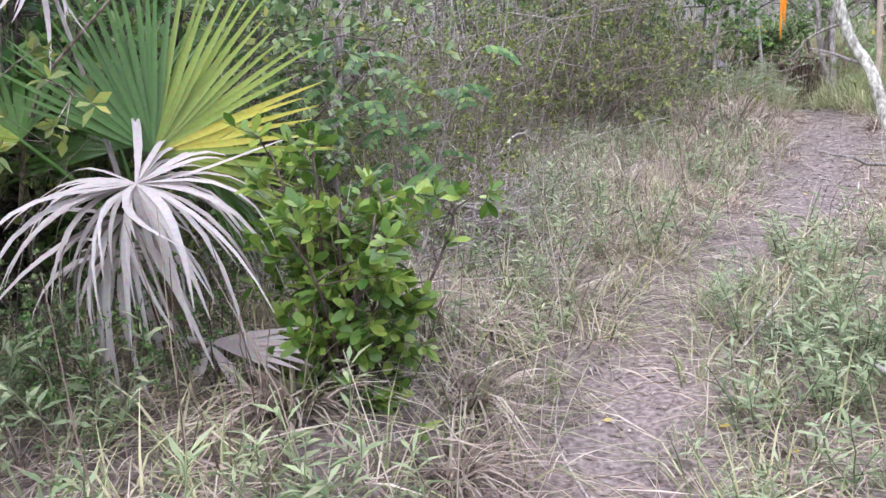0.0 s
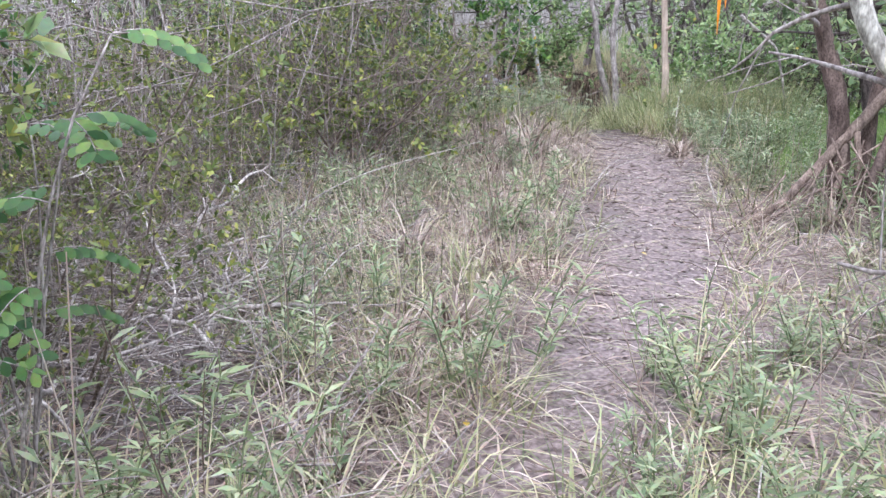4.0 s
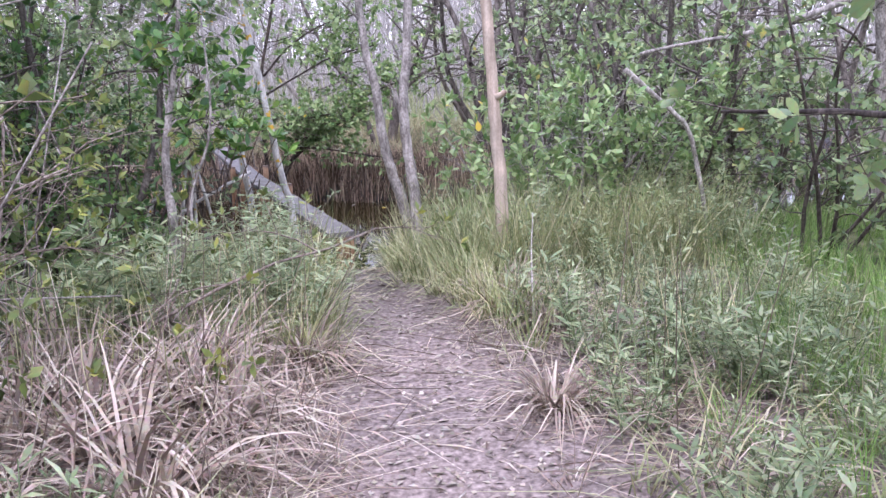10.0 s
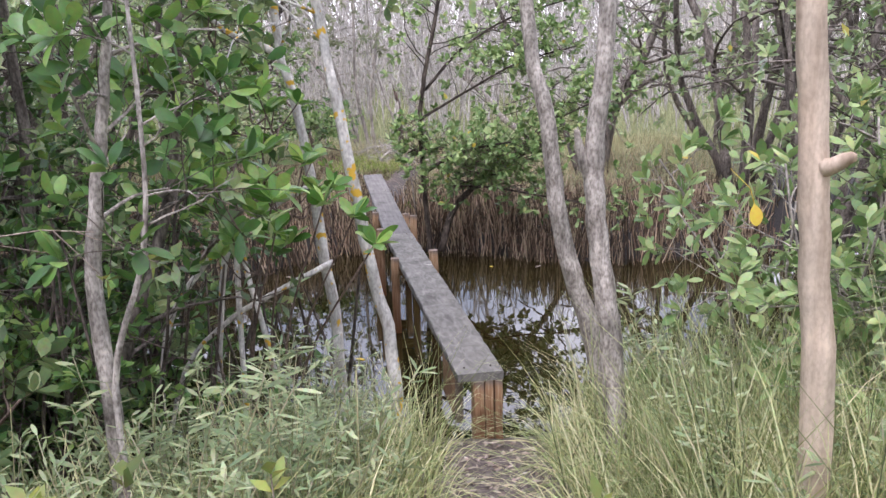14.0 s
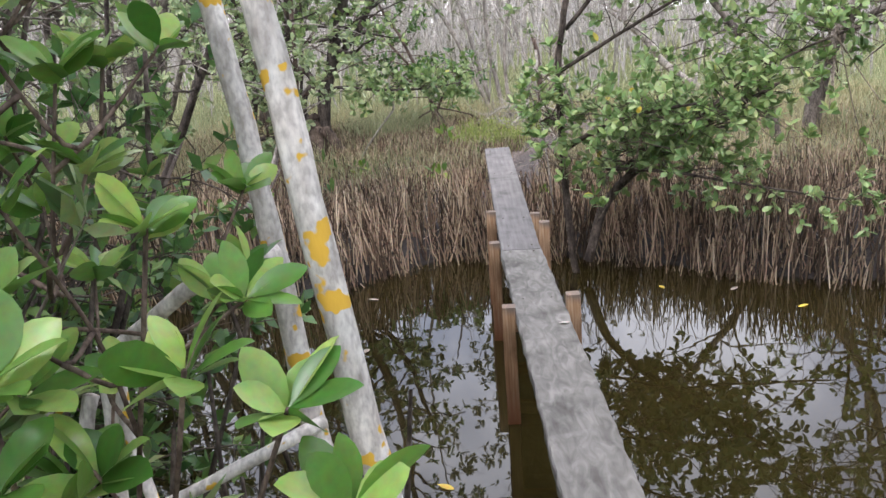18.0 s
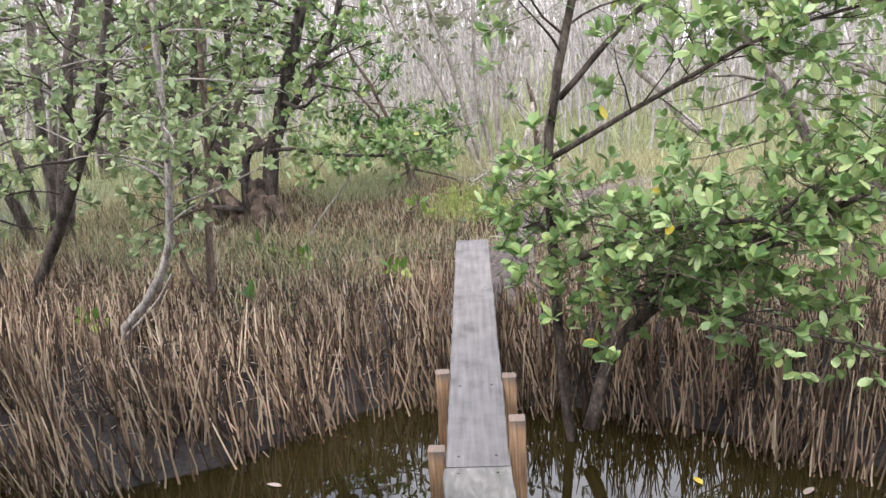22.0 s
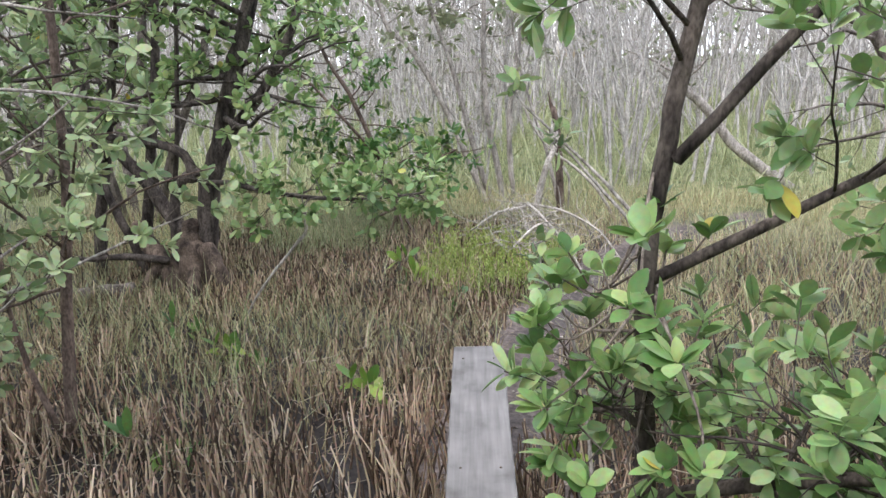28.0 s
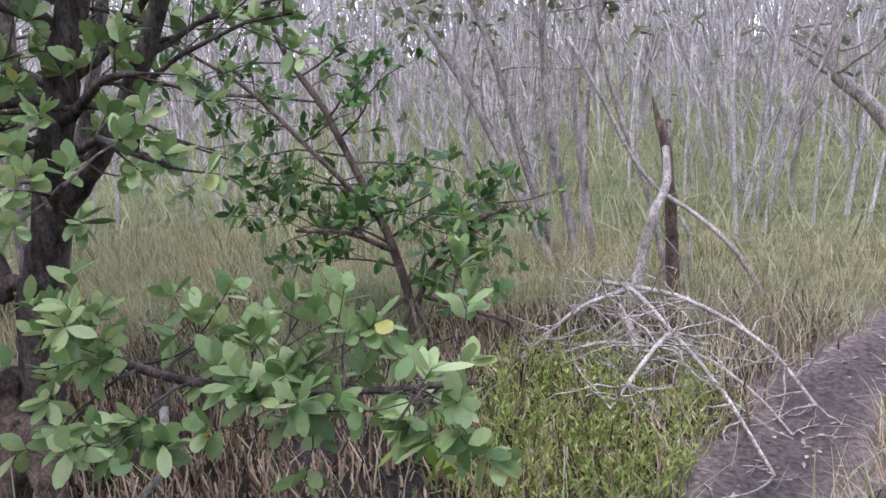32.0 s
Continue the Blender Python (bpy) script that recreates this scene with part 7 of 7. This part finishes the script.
# ---- the first stretch: palm, bush and small things ----
def leaflet(base, way, up, length, width, droop, fold=0.25, segs=6, arch=0.0, sway=0.0):
    """A narrow pleated palm leaflet that may bow over."""
    base, d, up = np.asarray(base, float), unit(way), unit(up)
    side = unit(np.cross(d, up))
    g, rows = Geo(), []
    p = base.copy()
    for k in range(segs + 1):
        s = k / segs
        w = width * (0.25 + 0.75 * min(1, s * 3)) * (1 - s**2.2 * 0.93) / 2
        nrm = np.cross(side, d)
        rows += [p - side * w + nrm * w * fold, p, p + side * w + nrm * w * fold]
        d = unit(d + np.array([0, 0, -droop * (0.3 + 1.4 * s)]) + up * arch * (1 - s) + side * sway * s)
        p = p + d * length / segs
    f = []
    for k in range(segs):
        a = 3 * k
        f += [(a, a + 1, a + 4, a + 3), (a + 1, a + 2, a + 5, a + 4)]
    g.add(rows, f)
    return g


def fan(palm, hub, foot, face, lift, spread, count, length, width, mats, seed, droop=0.02, arch=0.0, name="frond", stalk=None, label="", ragged=0.12):
    """A fan-shaped frond: a stalk from foot to hub and leaflets that radiate in the plane square to face."""
    rng = np.random.default_rng(seed)
    hub, face = np.asarray(hub, float), unit(face)
    g = Geo()
    tube(g, smooth_line([foot, (np.asarray(foot) + hub) / 2 + np.array([0, 0, 0.04]), hub], 5), (0.013, 0.007), 6)
    frond = part(name, g, stalk or mats[0], palm, label)
    up = unit(np.asarray(lift, float) - (np.asarray(lift) @ face) * face)
    side = np.cross(up, face)
    for k in range(count):
        t = k / (count - 1)
        a = radians(spread[0] + (spread[1] - spread[0]) * t) + rng.normal() * (0.015 if ragged < 0.15 else 0.11)
        d = np.cos(a) * up + np.sin(a) * side + face * rng.normal() * ragged * 0.4
        L = length * (0.62 + 0.38 * np.sin(np.pi * (0.12 + 0.76 * t))) * rng.uniform(1 - ragged, 1 + ragged)
        mat = mats[min(len(mats) - 1, int(t * len(mats)))]
        if ragged > 0.15:
            L *= rng.choice((0.55, 0.85, 1.0, 1.1))
        part("leaflet", leaflet(hub, d, face, L, width * (1 if ragged < 0.15 else rng.uniform(0.6, 1.5)), droop * (rng.uniform(0.5, 1.5) if ragged < 0.15 else rng.uniform(0.25, 1.6)), 0.3, 7, arch * rng.uniform(0.3, 1.3), 0.0 if ragged < 0.15 else rng.normal() * 0.22), mat, frond)


def build_palm():
    palm = thing("fan_palm", (-1.45, -1.95, 0.1), "low fan palm with green, yellow and bleached dead fronds", "palm")
    g = Geo()
    tube(g, smooth_line([(-1.5, -1.9, -0.05), (-1.48, -1.92, 0.4), (-1.45, -1.95, 0.8)], 5), (0.10, 0.11, 0.08), 10, np.random.default_rng(3), 0.15)
    part("trunk", g, M_PALMTRUNK, palm)
    view = unit(np.array([1.01, -4.63, 1.73]) - np.array([-1.28, -2.03, 1.27]))
    right = np.array([0.92, 0.38, 0])
    green = [M_FROND, M_FROND, M_FROND, M_FROND_MID, M_FROND_MID, M_FROND_YELLOW, M_FROND_MID]
    fan(palm, (-1.28, -2.03, 1.27), (-1.42, -1.97, 0.85), view + np.array([0, 0, 0.25]), (0, 0, 1), (-62, 118), 46, 0.80, 0.032, green, 301, 0.012, label="green fan frond yellowing along one edge")
    fan(palm, (-1.62, -1.85, 1.25), (-1.45, -1.95, 0.85), view + np.array([-0.4, 0.2, 0.3]), (-0.3, 0, 1), (95, -85), 38, 0.75, 0.03, [M_FROND], 302, 0.02)
    fan(palm, (-1.75, -2.25, 1.35), (-1.46, -1.98, 0.85), view + np.array([-0.2, 0.5, 0.5]), (-0.8, -0.3, 0.8), (80, -70), 34, 0.7, 0.03, [M_FROND, M_FROND_MID], 303, 0.03)
    fan(palm, (-1.30, -1.75, 1.18), (-1.42, -1.92, 0.85), view + np.array([0.3, 0.6, 0.6]), (0.9, 0.3, 0.25), (65, -60), 32, 0.6, 0.028, [M_FROND, M_FROND_MID], 304, 0.03)
    # dead fronds: leaflets bow over and hang
    dead = [M_FROND_DEAD]
    fan(palm, (-1.20, -2.24, 1.20), (-1.40, -2.02, 0.82), np.array([0, 0, 1.0]) + view * 0.25, view + right * 0.5, (150, -150), 60, 0.74, 0.028, dead, 305, 0.42, 0.22, "dead_frond", M_FROND_DEAD, "bleached pinkish grey dead frond hanging down", 0.2)
    fan(palm, (-1.26, -2.26, 1.08), (-1.42, -2.02, 0.78), np.array([0, 0, 1.0]) + view * 0.3, view, (130, -130), 34, 0.60, 0.026, dead, 309, 0.60, 0.05, "dead_frond", M_FROND_DEAD, "bleached dead frond hanging under another", 0.25)
    fan(palm, (-1.38, -2.2, 0.92), (-1.47, -2.0, 0.7), np.array([0.2, 0, 1.0]) + view * 0.5, view, (140, -140), 34, 0.62, 0.024, dead, 306, 0.75, 0.0, "dead_frond", M_FROND_DEAD, "dead frond fallen against the trunk", 0.3)
    fan(palm, (-1.60, -2.15, 2.08), (-1.5, -1.95, 0.9), view * 0.6 + np.array([0, 0, 0.4]), (0.2, -0.1, -1), (28, -28), 12, 0.42, 0.024, dead, 307, 0.06, 0.0, "dead_frond", M_FROND_DEAD, "dead frond tip dangling", 0.3)
    fan(palm, (-1.02, -2.0, 0.40), (-1.35, -2.05, 0.42), (0.3, -0.5, 0.9), (0.9, 0.1, -0.1), (24, -30), 14, 0.40, 0.03, dead, 308, 0.03, 0.0, "dead_frond", M_FROND_DEAD, "pale dead frond tip lying on the litter", 0.2)
    early(palm)


def build_bush():
    rng = np.random.default_rng(401)
    bush = thing("leafy_bush", (-0.64, -1.72, 0.1), "dense bush with bright green spoon-shaped leaves", "bush")
    wood, twig, crown = Geo(), Geo(), Geo()
    for k in range(15):
        az, lean = rng.uniform(0, 6.283), rng.uniform(0.05, 0.30)
        line = wander(rng, (-0.64 + 0.05 * np.cos(az), -1.72 + 0.05 * np.sin(az), 0.05), (lean * np.cos(az), lean * np.sin(az), 1), rng.uniform(0.85, 1.35), 6, 0.08)
        tube(wood, line, (0.011, 0.004), 6)
        clothe(rng, line, 0.011, wood, twig, crown, branches=8, reach=0.27, twigs=3, twig_len=0.10, count=7, leaf=0.08, breadth=0.038, start=0.0, rise=0.6, droop=0.0, spread=0.8)
    tagged(part("branchwork", wood, M_BROWNBARK, bush), kind="stuff")
    tagged(part("brushwood", twig, M_BROWNBARK, bush), kind="stuff")
    tagged(part("foliage", crown, M_BRIGHT, bush), kind="stuff")
    bush.matrix_basis = Matrix.Translation((-0.90, -0.12, 0.27)) @ Matrix.Diagonal((1.0, 1.0, 0.86, 1))
    # the shrub with rows of pale leaflets behind it
    shrub = thing("pinnate_shrub", (-1.05, 0.1, 0.0), "slender shrub with rows of pale green oval leaflets", "shrub")
    wood, crown = Geo(), Geo()
    for k in range(7):
        line = wander(rng, (-1.1, 0.12, -0.05), (rng.uniform(-0.1, 0.3), rng.uniform(-0.3, 0.1), 1), rng.uniform(1.2, 1.65), 7, 0.08)
        tube(wood, line, (0.008, 0.003), 5)
        for q in range(5):
            st = line[-1 - q % 4]
            a = rng.uniform(0, 6.283)
            r = wander(rng, st, (np.cos(a), np.sin(a), 0.3), 0.24, 6, 0.05, 0.16)
            tube(wood, r, (0.0025, 0.0015), 4)
            d = unit(r[-1] - r[0])
            s = unit(np.cross(d, (0, 0, 1.0)))
            for i in range(1, 7):
                for sg in (-1, 1):
                    leaves(crown, [r[i]], [d * 0.45 + s * sg + np.array([0, 0, -0.25])], [(0.25, -0.75, 0.65)], 0.062, 0.030)
    tagged(part("branchwork", wood, M_GREYBARK, shrub), kind="stuff")
    tagged(part("foliage", crown, M_MANGROVE_DARK, shrub), kind="stuff")
    early(shrub)


def twig_heap():
    """Wiry bleached twigs in a loose heap at the foot of the broken snag."""
    rng = np.random.default_rng(453)
    heap = thing("dead_branch", (0.3, 22.4, -0.2), "heap of wiry bleached twigs at the edge of the saltwort", "branch")
    boughs = [[(-0.05, 23.2, 0.05), (0.15, 22.8, 0.12), (0.38, 22.3, 0.06), (0.6, 21.8, -0.02), (0.78, 21.35, -0.16)], [(0.1, 22.9, 0.12), (0.45, 22.7, 0.1), (0.8, 22.35, 0.0), (1.0, 22.0, -0.15)],
              [(0.1, 22.85, 0.1), (-0.1, 22.5, 0.1), (-0.3, 22.2, -0.02)], [(0.38, 22.3, 0.06), (0.3, 21.95, 0.08), (0.15, 21.6, -0.05)]]
    twig = Geo()
    for pts in boughs:
        line = smooth_line(pts, 5)
        g = Geo()
        tube(g, line, (0.016, 0.007), 6, rng, 0.08)
        part("limb", g, M_DRIFT, heap)
        for k in range(26):
            i = rng.integers(1, len(line))
            w = wander(rng, line[i], rng.normal(size=3) * np.array([1, 1, 0.6]) + np.array([0, -0.2, 0.15]), rng.uniform(0.15, 0.55), 5, 0.3, 0.03)
            w[:, 2] = np.maximum(w[:, 2], land(w[:, 0], w[:, 1]) + 0.01)
            tube(twig, w, (0.0055, 0.002), 4, closed=False)
    tagged(part("brushwood", twig, M_DRIFT, heap), kind="stuff")


def dead_brush():
    """Bleached dead boughs with bare twigs, heaped on the open soil at the thicket's edge."""
    rng = np.random.default_rng(451)
    for k in range(44):
        y = rng.uniform(2.6, 5.2)
        x = -1.75 - 0.42 * (y - 3.9) + rng.normal() * 0.3
        a, L = rng.uniform(0, 6.283), rng.uniform(0.6, 1.5)
        L = 0.65 if np.cos(a) > 0.2 else L
        z = float(land(x, y)) + rng.uniform(0.02, 0.22)
        r = rng.uniform(0.006, 0.016)
        line = wander(rng, (x, y, z), (np.cos(a), np.sin(a), rng.uniform(-0.05, 0.4)), L, 7, 0.24, 0.07)
        line[:, 2] = np.maximum(line[:, 2], land(line[:, 0], line[:, 1]) + r)
        bough = thing("dead_bough", tuple(line[0]), "bleached bare dead bough lying on bare soil", "branch", "dead boughs")
        g, t = Geo(), Geo()
        tube(g, smooth_line(line, 3), (r, r * 0.4), 6, rng, 0.08)
        part("stem", g, M_DRIFT, bough)
        for q in range(rng.integers(4, 9)):
            i = rng.integers(1, 7)
            w = wander(rng, line[i], unit(line[i] - line[i - 1]) + 0.8 * rng.normal(size=3) + np.array([0, 0, 0.1]), rng.uniform(0.2, 0.55), 4, 0.18, 0.06)
            w[:, 2] = np.maximum(w[:, 2], land(w[:, 0], w[:, 1]) + 0.004)
            tube(t, w, (r * 0.5, r * 0.2), 4)
        tagged(part("brushwood", t, M_DRIFT, bough), kind="stuff")


def small_things():
    rng = np.random.default_rng(501)
    # orange marker tape hanging from a twig
    tape = thing("marker_tape", (0.775, 2.03, 1.72), "orange marker tape tied to a thin twig", "tape")
    for off, L in ((0.0, 0.33), (0.014, 0.26)):
        part("strip", leaflet((0.775 + off, 2.03, 1.775), (0.02 + off, 0.02, -1), (0.3, -1, 0), L, 0.022, 0.0, 0.15, 5), M_ORANGE, tape)
    twig = Geo()
    tube(twig, smooth_line([(1.33, 2.05, 2.5), (1.15, 2.0, 2.05), (0.95, 2.02, 1.86), (0.775, 2.03, 1.78), (0.6, 2.04, 1.76)], 5), (0.010, 0.004), 5)
    part("twig", twig, M_TWIG, tape)
    # a torn dead frond that lies at the foot of the bush
    dead = thing("dead_palm_frond", (-1.37, -0.28, 0.4), "torn dead palm frond lying below the bush", "frond")
    g = Geo()
    tube(g, smooth_line([(-2.3, -0.12, 0.28), (-2.0, -0.2, 0.45), (-1.7, -0.26, 0.53), (-1.37, -0.28, 0.54)], 4), (0.008, 0.011, 0.013), 6)
    part("stalk", g, M_FROND_DEAD, dead)
    for k in range(9):
        t = (k - 4) / 4
        part("leaflet", leaflet((-1.38, -0.28, 0.54), (1, -0.12 - 0.10 * t, 0.06 - 0.17 * t), (0.1, -0.75, 0.65), 0.46 - 0.09 * abs(t) + rng.uniform(-0.05, 0.04), 0.034, 0.02 * (k % 3), 0.4, 6), M_FROND_DEAD, dead)
    for way, L in (((0.75, -0.35, -0.42), 0.36), ((0.62, -0.35, -0.5), 0.30), ((-0.2, -0.4, -0.7), 0.28), ((-0.32, -0.35, -0.7), 0.24)):
        part("leaflet", leaflet((-1.38, -0.29, 0.53), way, (0.3, -0.8, 0.4), L, 0.032, 0.05, 0.4, 6), M_FROND_DEAD, dead)
    # a cut palm stalk on the grass
    g = Geo()
    tube(g, [(1.14, 0.87, 0.13), (1.29, 0.61, 0.12), (1.53, 0.20, 0.10)], (0.012, 0.021, 0.026), 7)
    tagged(part("cut_palm_stalk", g, M_FROND_DEAD), "pale cut palm stalk lying on the weeds", "stalk")
    # long bare sticks that lie beside and across the path
    for a, b, lift in (((0.55, 1.0), (0.95, 1.8), 0.25), ((0.1, -0.25), (-0.2, 0.7), 0.05), ((0.75, 4.9), (1.35, 5.45), 0.08), ((2.2, 6.05), (2.35, 6.85), 0.35), ((1.25, 6.6), (1.75, 7.5), 0.2),
                       ((1.35, 6.9), (1.95, 7.6), 0.15), ((2.6, 6.2), (3.6, 6.6), 0.15), ((2.9, 4.6), (2.3, 4.9), 0.1), ((-1.3, 5.0), (0.3, 6.0), 0.5), ((-1.2, 1.05), (-0.1, 1.95), 0.1),
                       ((2.7, 9.2), (3.0, 10.2), 0.55)):
        z0, z1 = float(land(*a)), float(land(*b))
        mid = ((a[0] + b[0]) / 2 + rng.normal() * 0.05, (a[1] + b[1]) / 2 + rng.normal() * 0.05, (z0 + z1) / 2 + lift * 0.6 + 0.02)
        g = Geo()
        tube(g, smooth_line([(*a, z0 + 0.006), mid, (*b, z1 + lift)], 6), (0.0075, 0.0025), 5)
        tagged(part("fallen_stick", g, M_DRIFT), "thin pale fallen stick beside the path", "stick", "fallen sticks")
    # a dry pale leaf on the plank
    g = Geo()
    leaves(g, [(1.50, 14.66, -0.034)], [(0.9, 0.3, 0.05)], [(0.1, 0.1, 1.0)], 0.05, 0.026)
    tagged(part("fallen_leaf", g, M_FROND_DEAD), "pale dry leaf lying on the worn plank", "leaf")
    # yellow fallen leaves
    for x, y in ((0.02, 0.47), (0.5, 0.45), (0.75, 0.25), (0.1, 2.5), (0.3, 3.3), (0.15, 2.75), (1.35, 4.85), (1.9, 6.4), (1.1, 3.2)):
        a = rng.uniform(0, 6.283)
        g = Geo()
        leaves(g, [(x, y, float(land(x, y)) + 0.015)], [(np.cos(a), np.sin(a), 0.1)], [(0.1, 0.1, 1.0)], rng.uniform(0.04, 0.06), 0.026)
        tagged(part("fallen_leaf", g, M_YELLOWLEAF), "yellow leaf fallen on the path", "leaf", "yellow fallen leaves")
    g = Geo()
    leaves(g, [(2.96, 11.5, 0.95)], [(0.15, -0.1, -1.0)], [(0.1, -1.0, 0.1)], 0.085, 0.05, 2)
    tube(g, [(2.96, 11.5, 0.95), (2.95, 11.52, 1.0), (2.9, 11.6, 1.06)], (0.0015, 0.0015), 4)
    tagged(part("hanging_leaf", g, M_YELLOWLEAF), "bright yellow leaf hanging beside the dead tree", "leaf")
    # pebbles on the path
    for x, y in ((1.30, 4.82), (1.55, 5.6), (0.07, 1.33), (1.72, 7.1), (1.33, 3.74), (1.95, 8.3), (1.2, 3.9), (2.3, 9.0)):
        bm = bmesh.new()
        bmesh.ops.create_icosphere(bm, subdivisions=2, radius=rng.uniform(0.011, 0.02))
        for v in bm.verts:
            v.co *= 1 + 0.16 * rng.normal() * 0.5
            v.co.z *= 0.6
        me = bpy.data.meshes.new("pebble")
        bm.to_mesh(me)
        bm.free()
        ob = part("pebble", me, M_DRIFT)
        ob.location = (x, y, float(land(x, y)) + 0.008)
        tagged(ob, "small pale pebble lying on the trodden path", "pebble", "pebbles")
    # a mud clod and a cut log end in the grass
    for name, x, y, r, mat, label in (("log", 3.2, 6.05, 0.14, M_STRIPPED, "short brown log lying by the path"),):
        bm = bmesh.new()
        bmesh.ops.create_icosphere(bm, subdivisions=4, radius=r)
        for v in bm.verts:
            k = noise.noise(v.co * 9) * 0.16 + noise.noise(v.co * 30) * 0.05
            v.co *= 1 + k
            v.co.x *= 1.35
            v.co.z *= 0.55
        for f in bm.faces:
            f.smooth = True
        me = bpy.data.meshes.new(name)
        bm.to_mesh(me)
        bm.free()
        ob = part(name, me, mat)
        ob.location = (x, y, float(land(x, y)) + r * 0.2)
        tagged(ob, label, name.replace("_", " "))


build_palm()
build_bush()
dead_brush()
twig_heap()
thicket()
green_shrubs()
mangrove_saplings()
mangrove_trees()
herbs()
tall_weeds()
dry_clumps()
small_things()
far_bank()
grasses()
creek_roots()
woods()
distance()
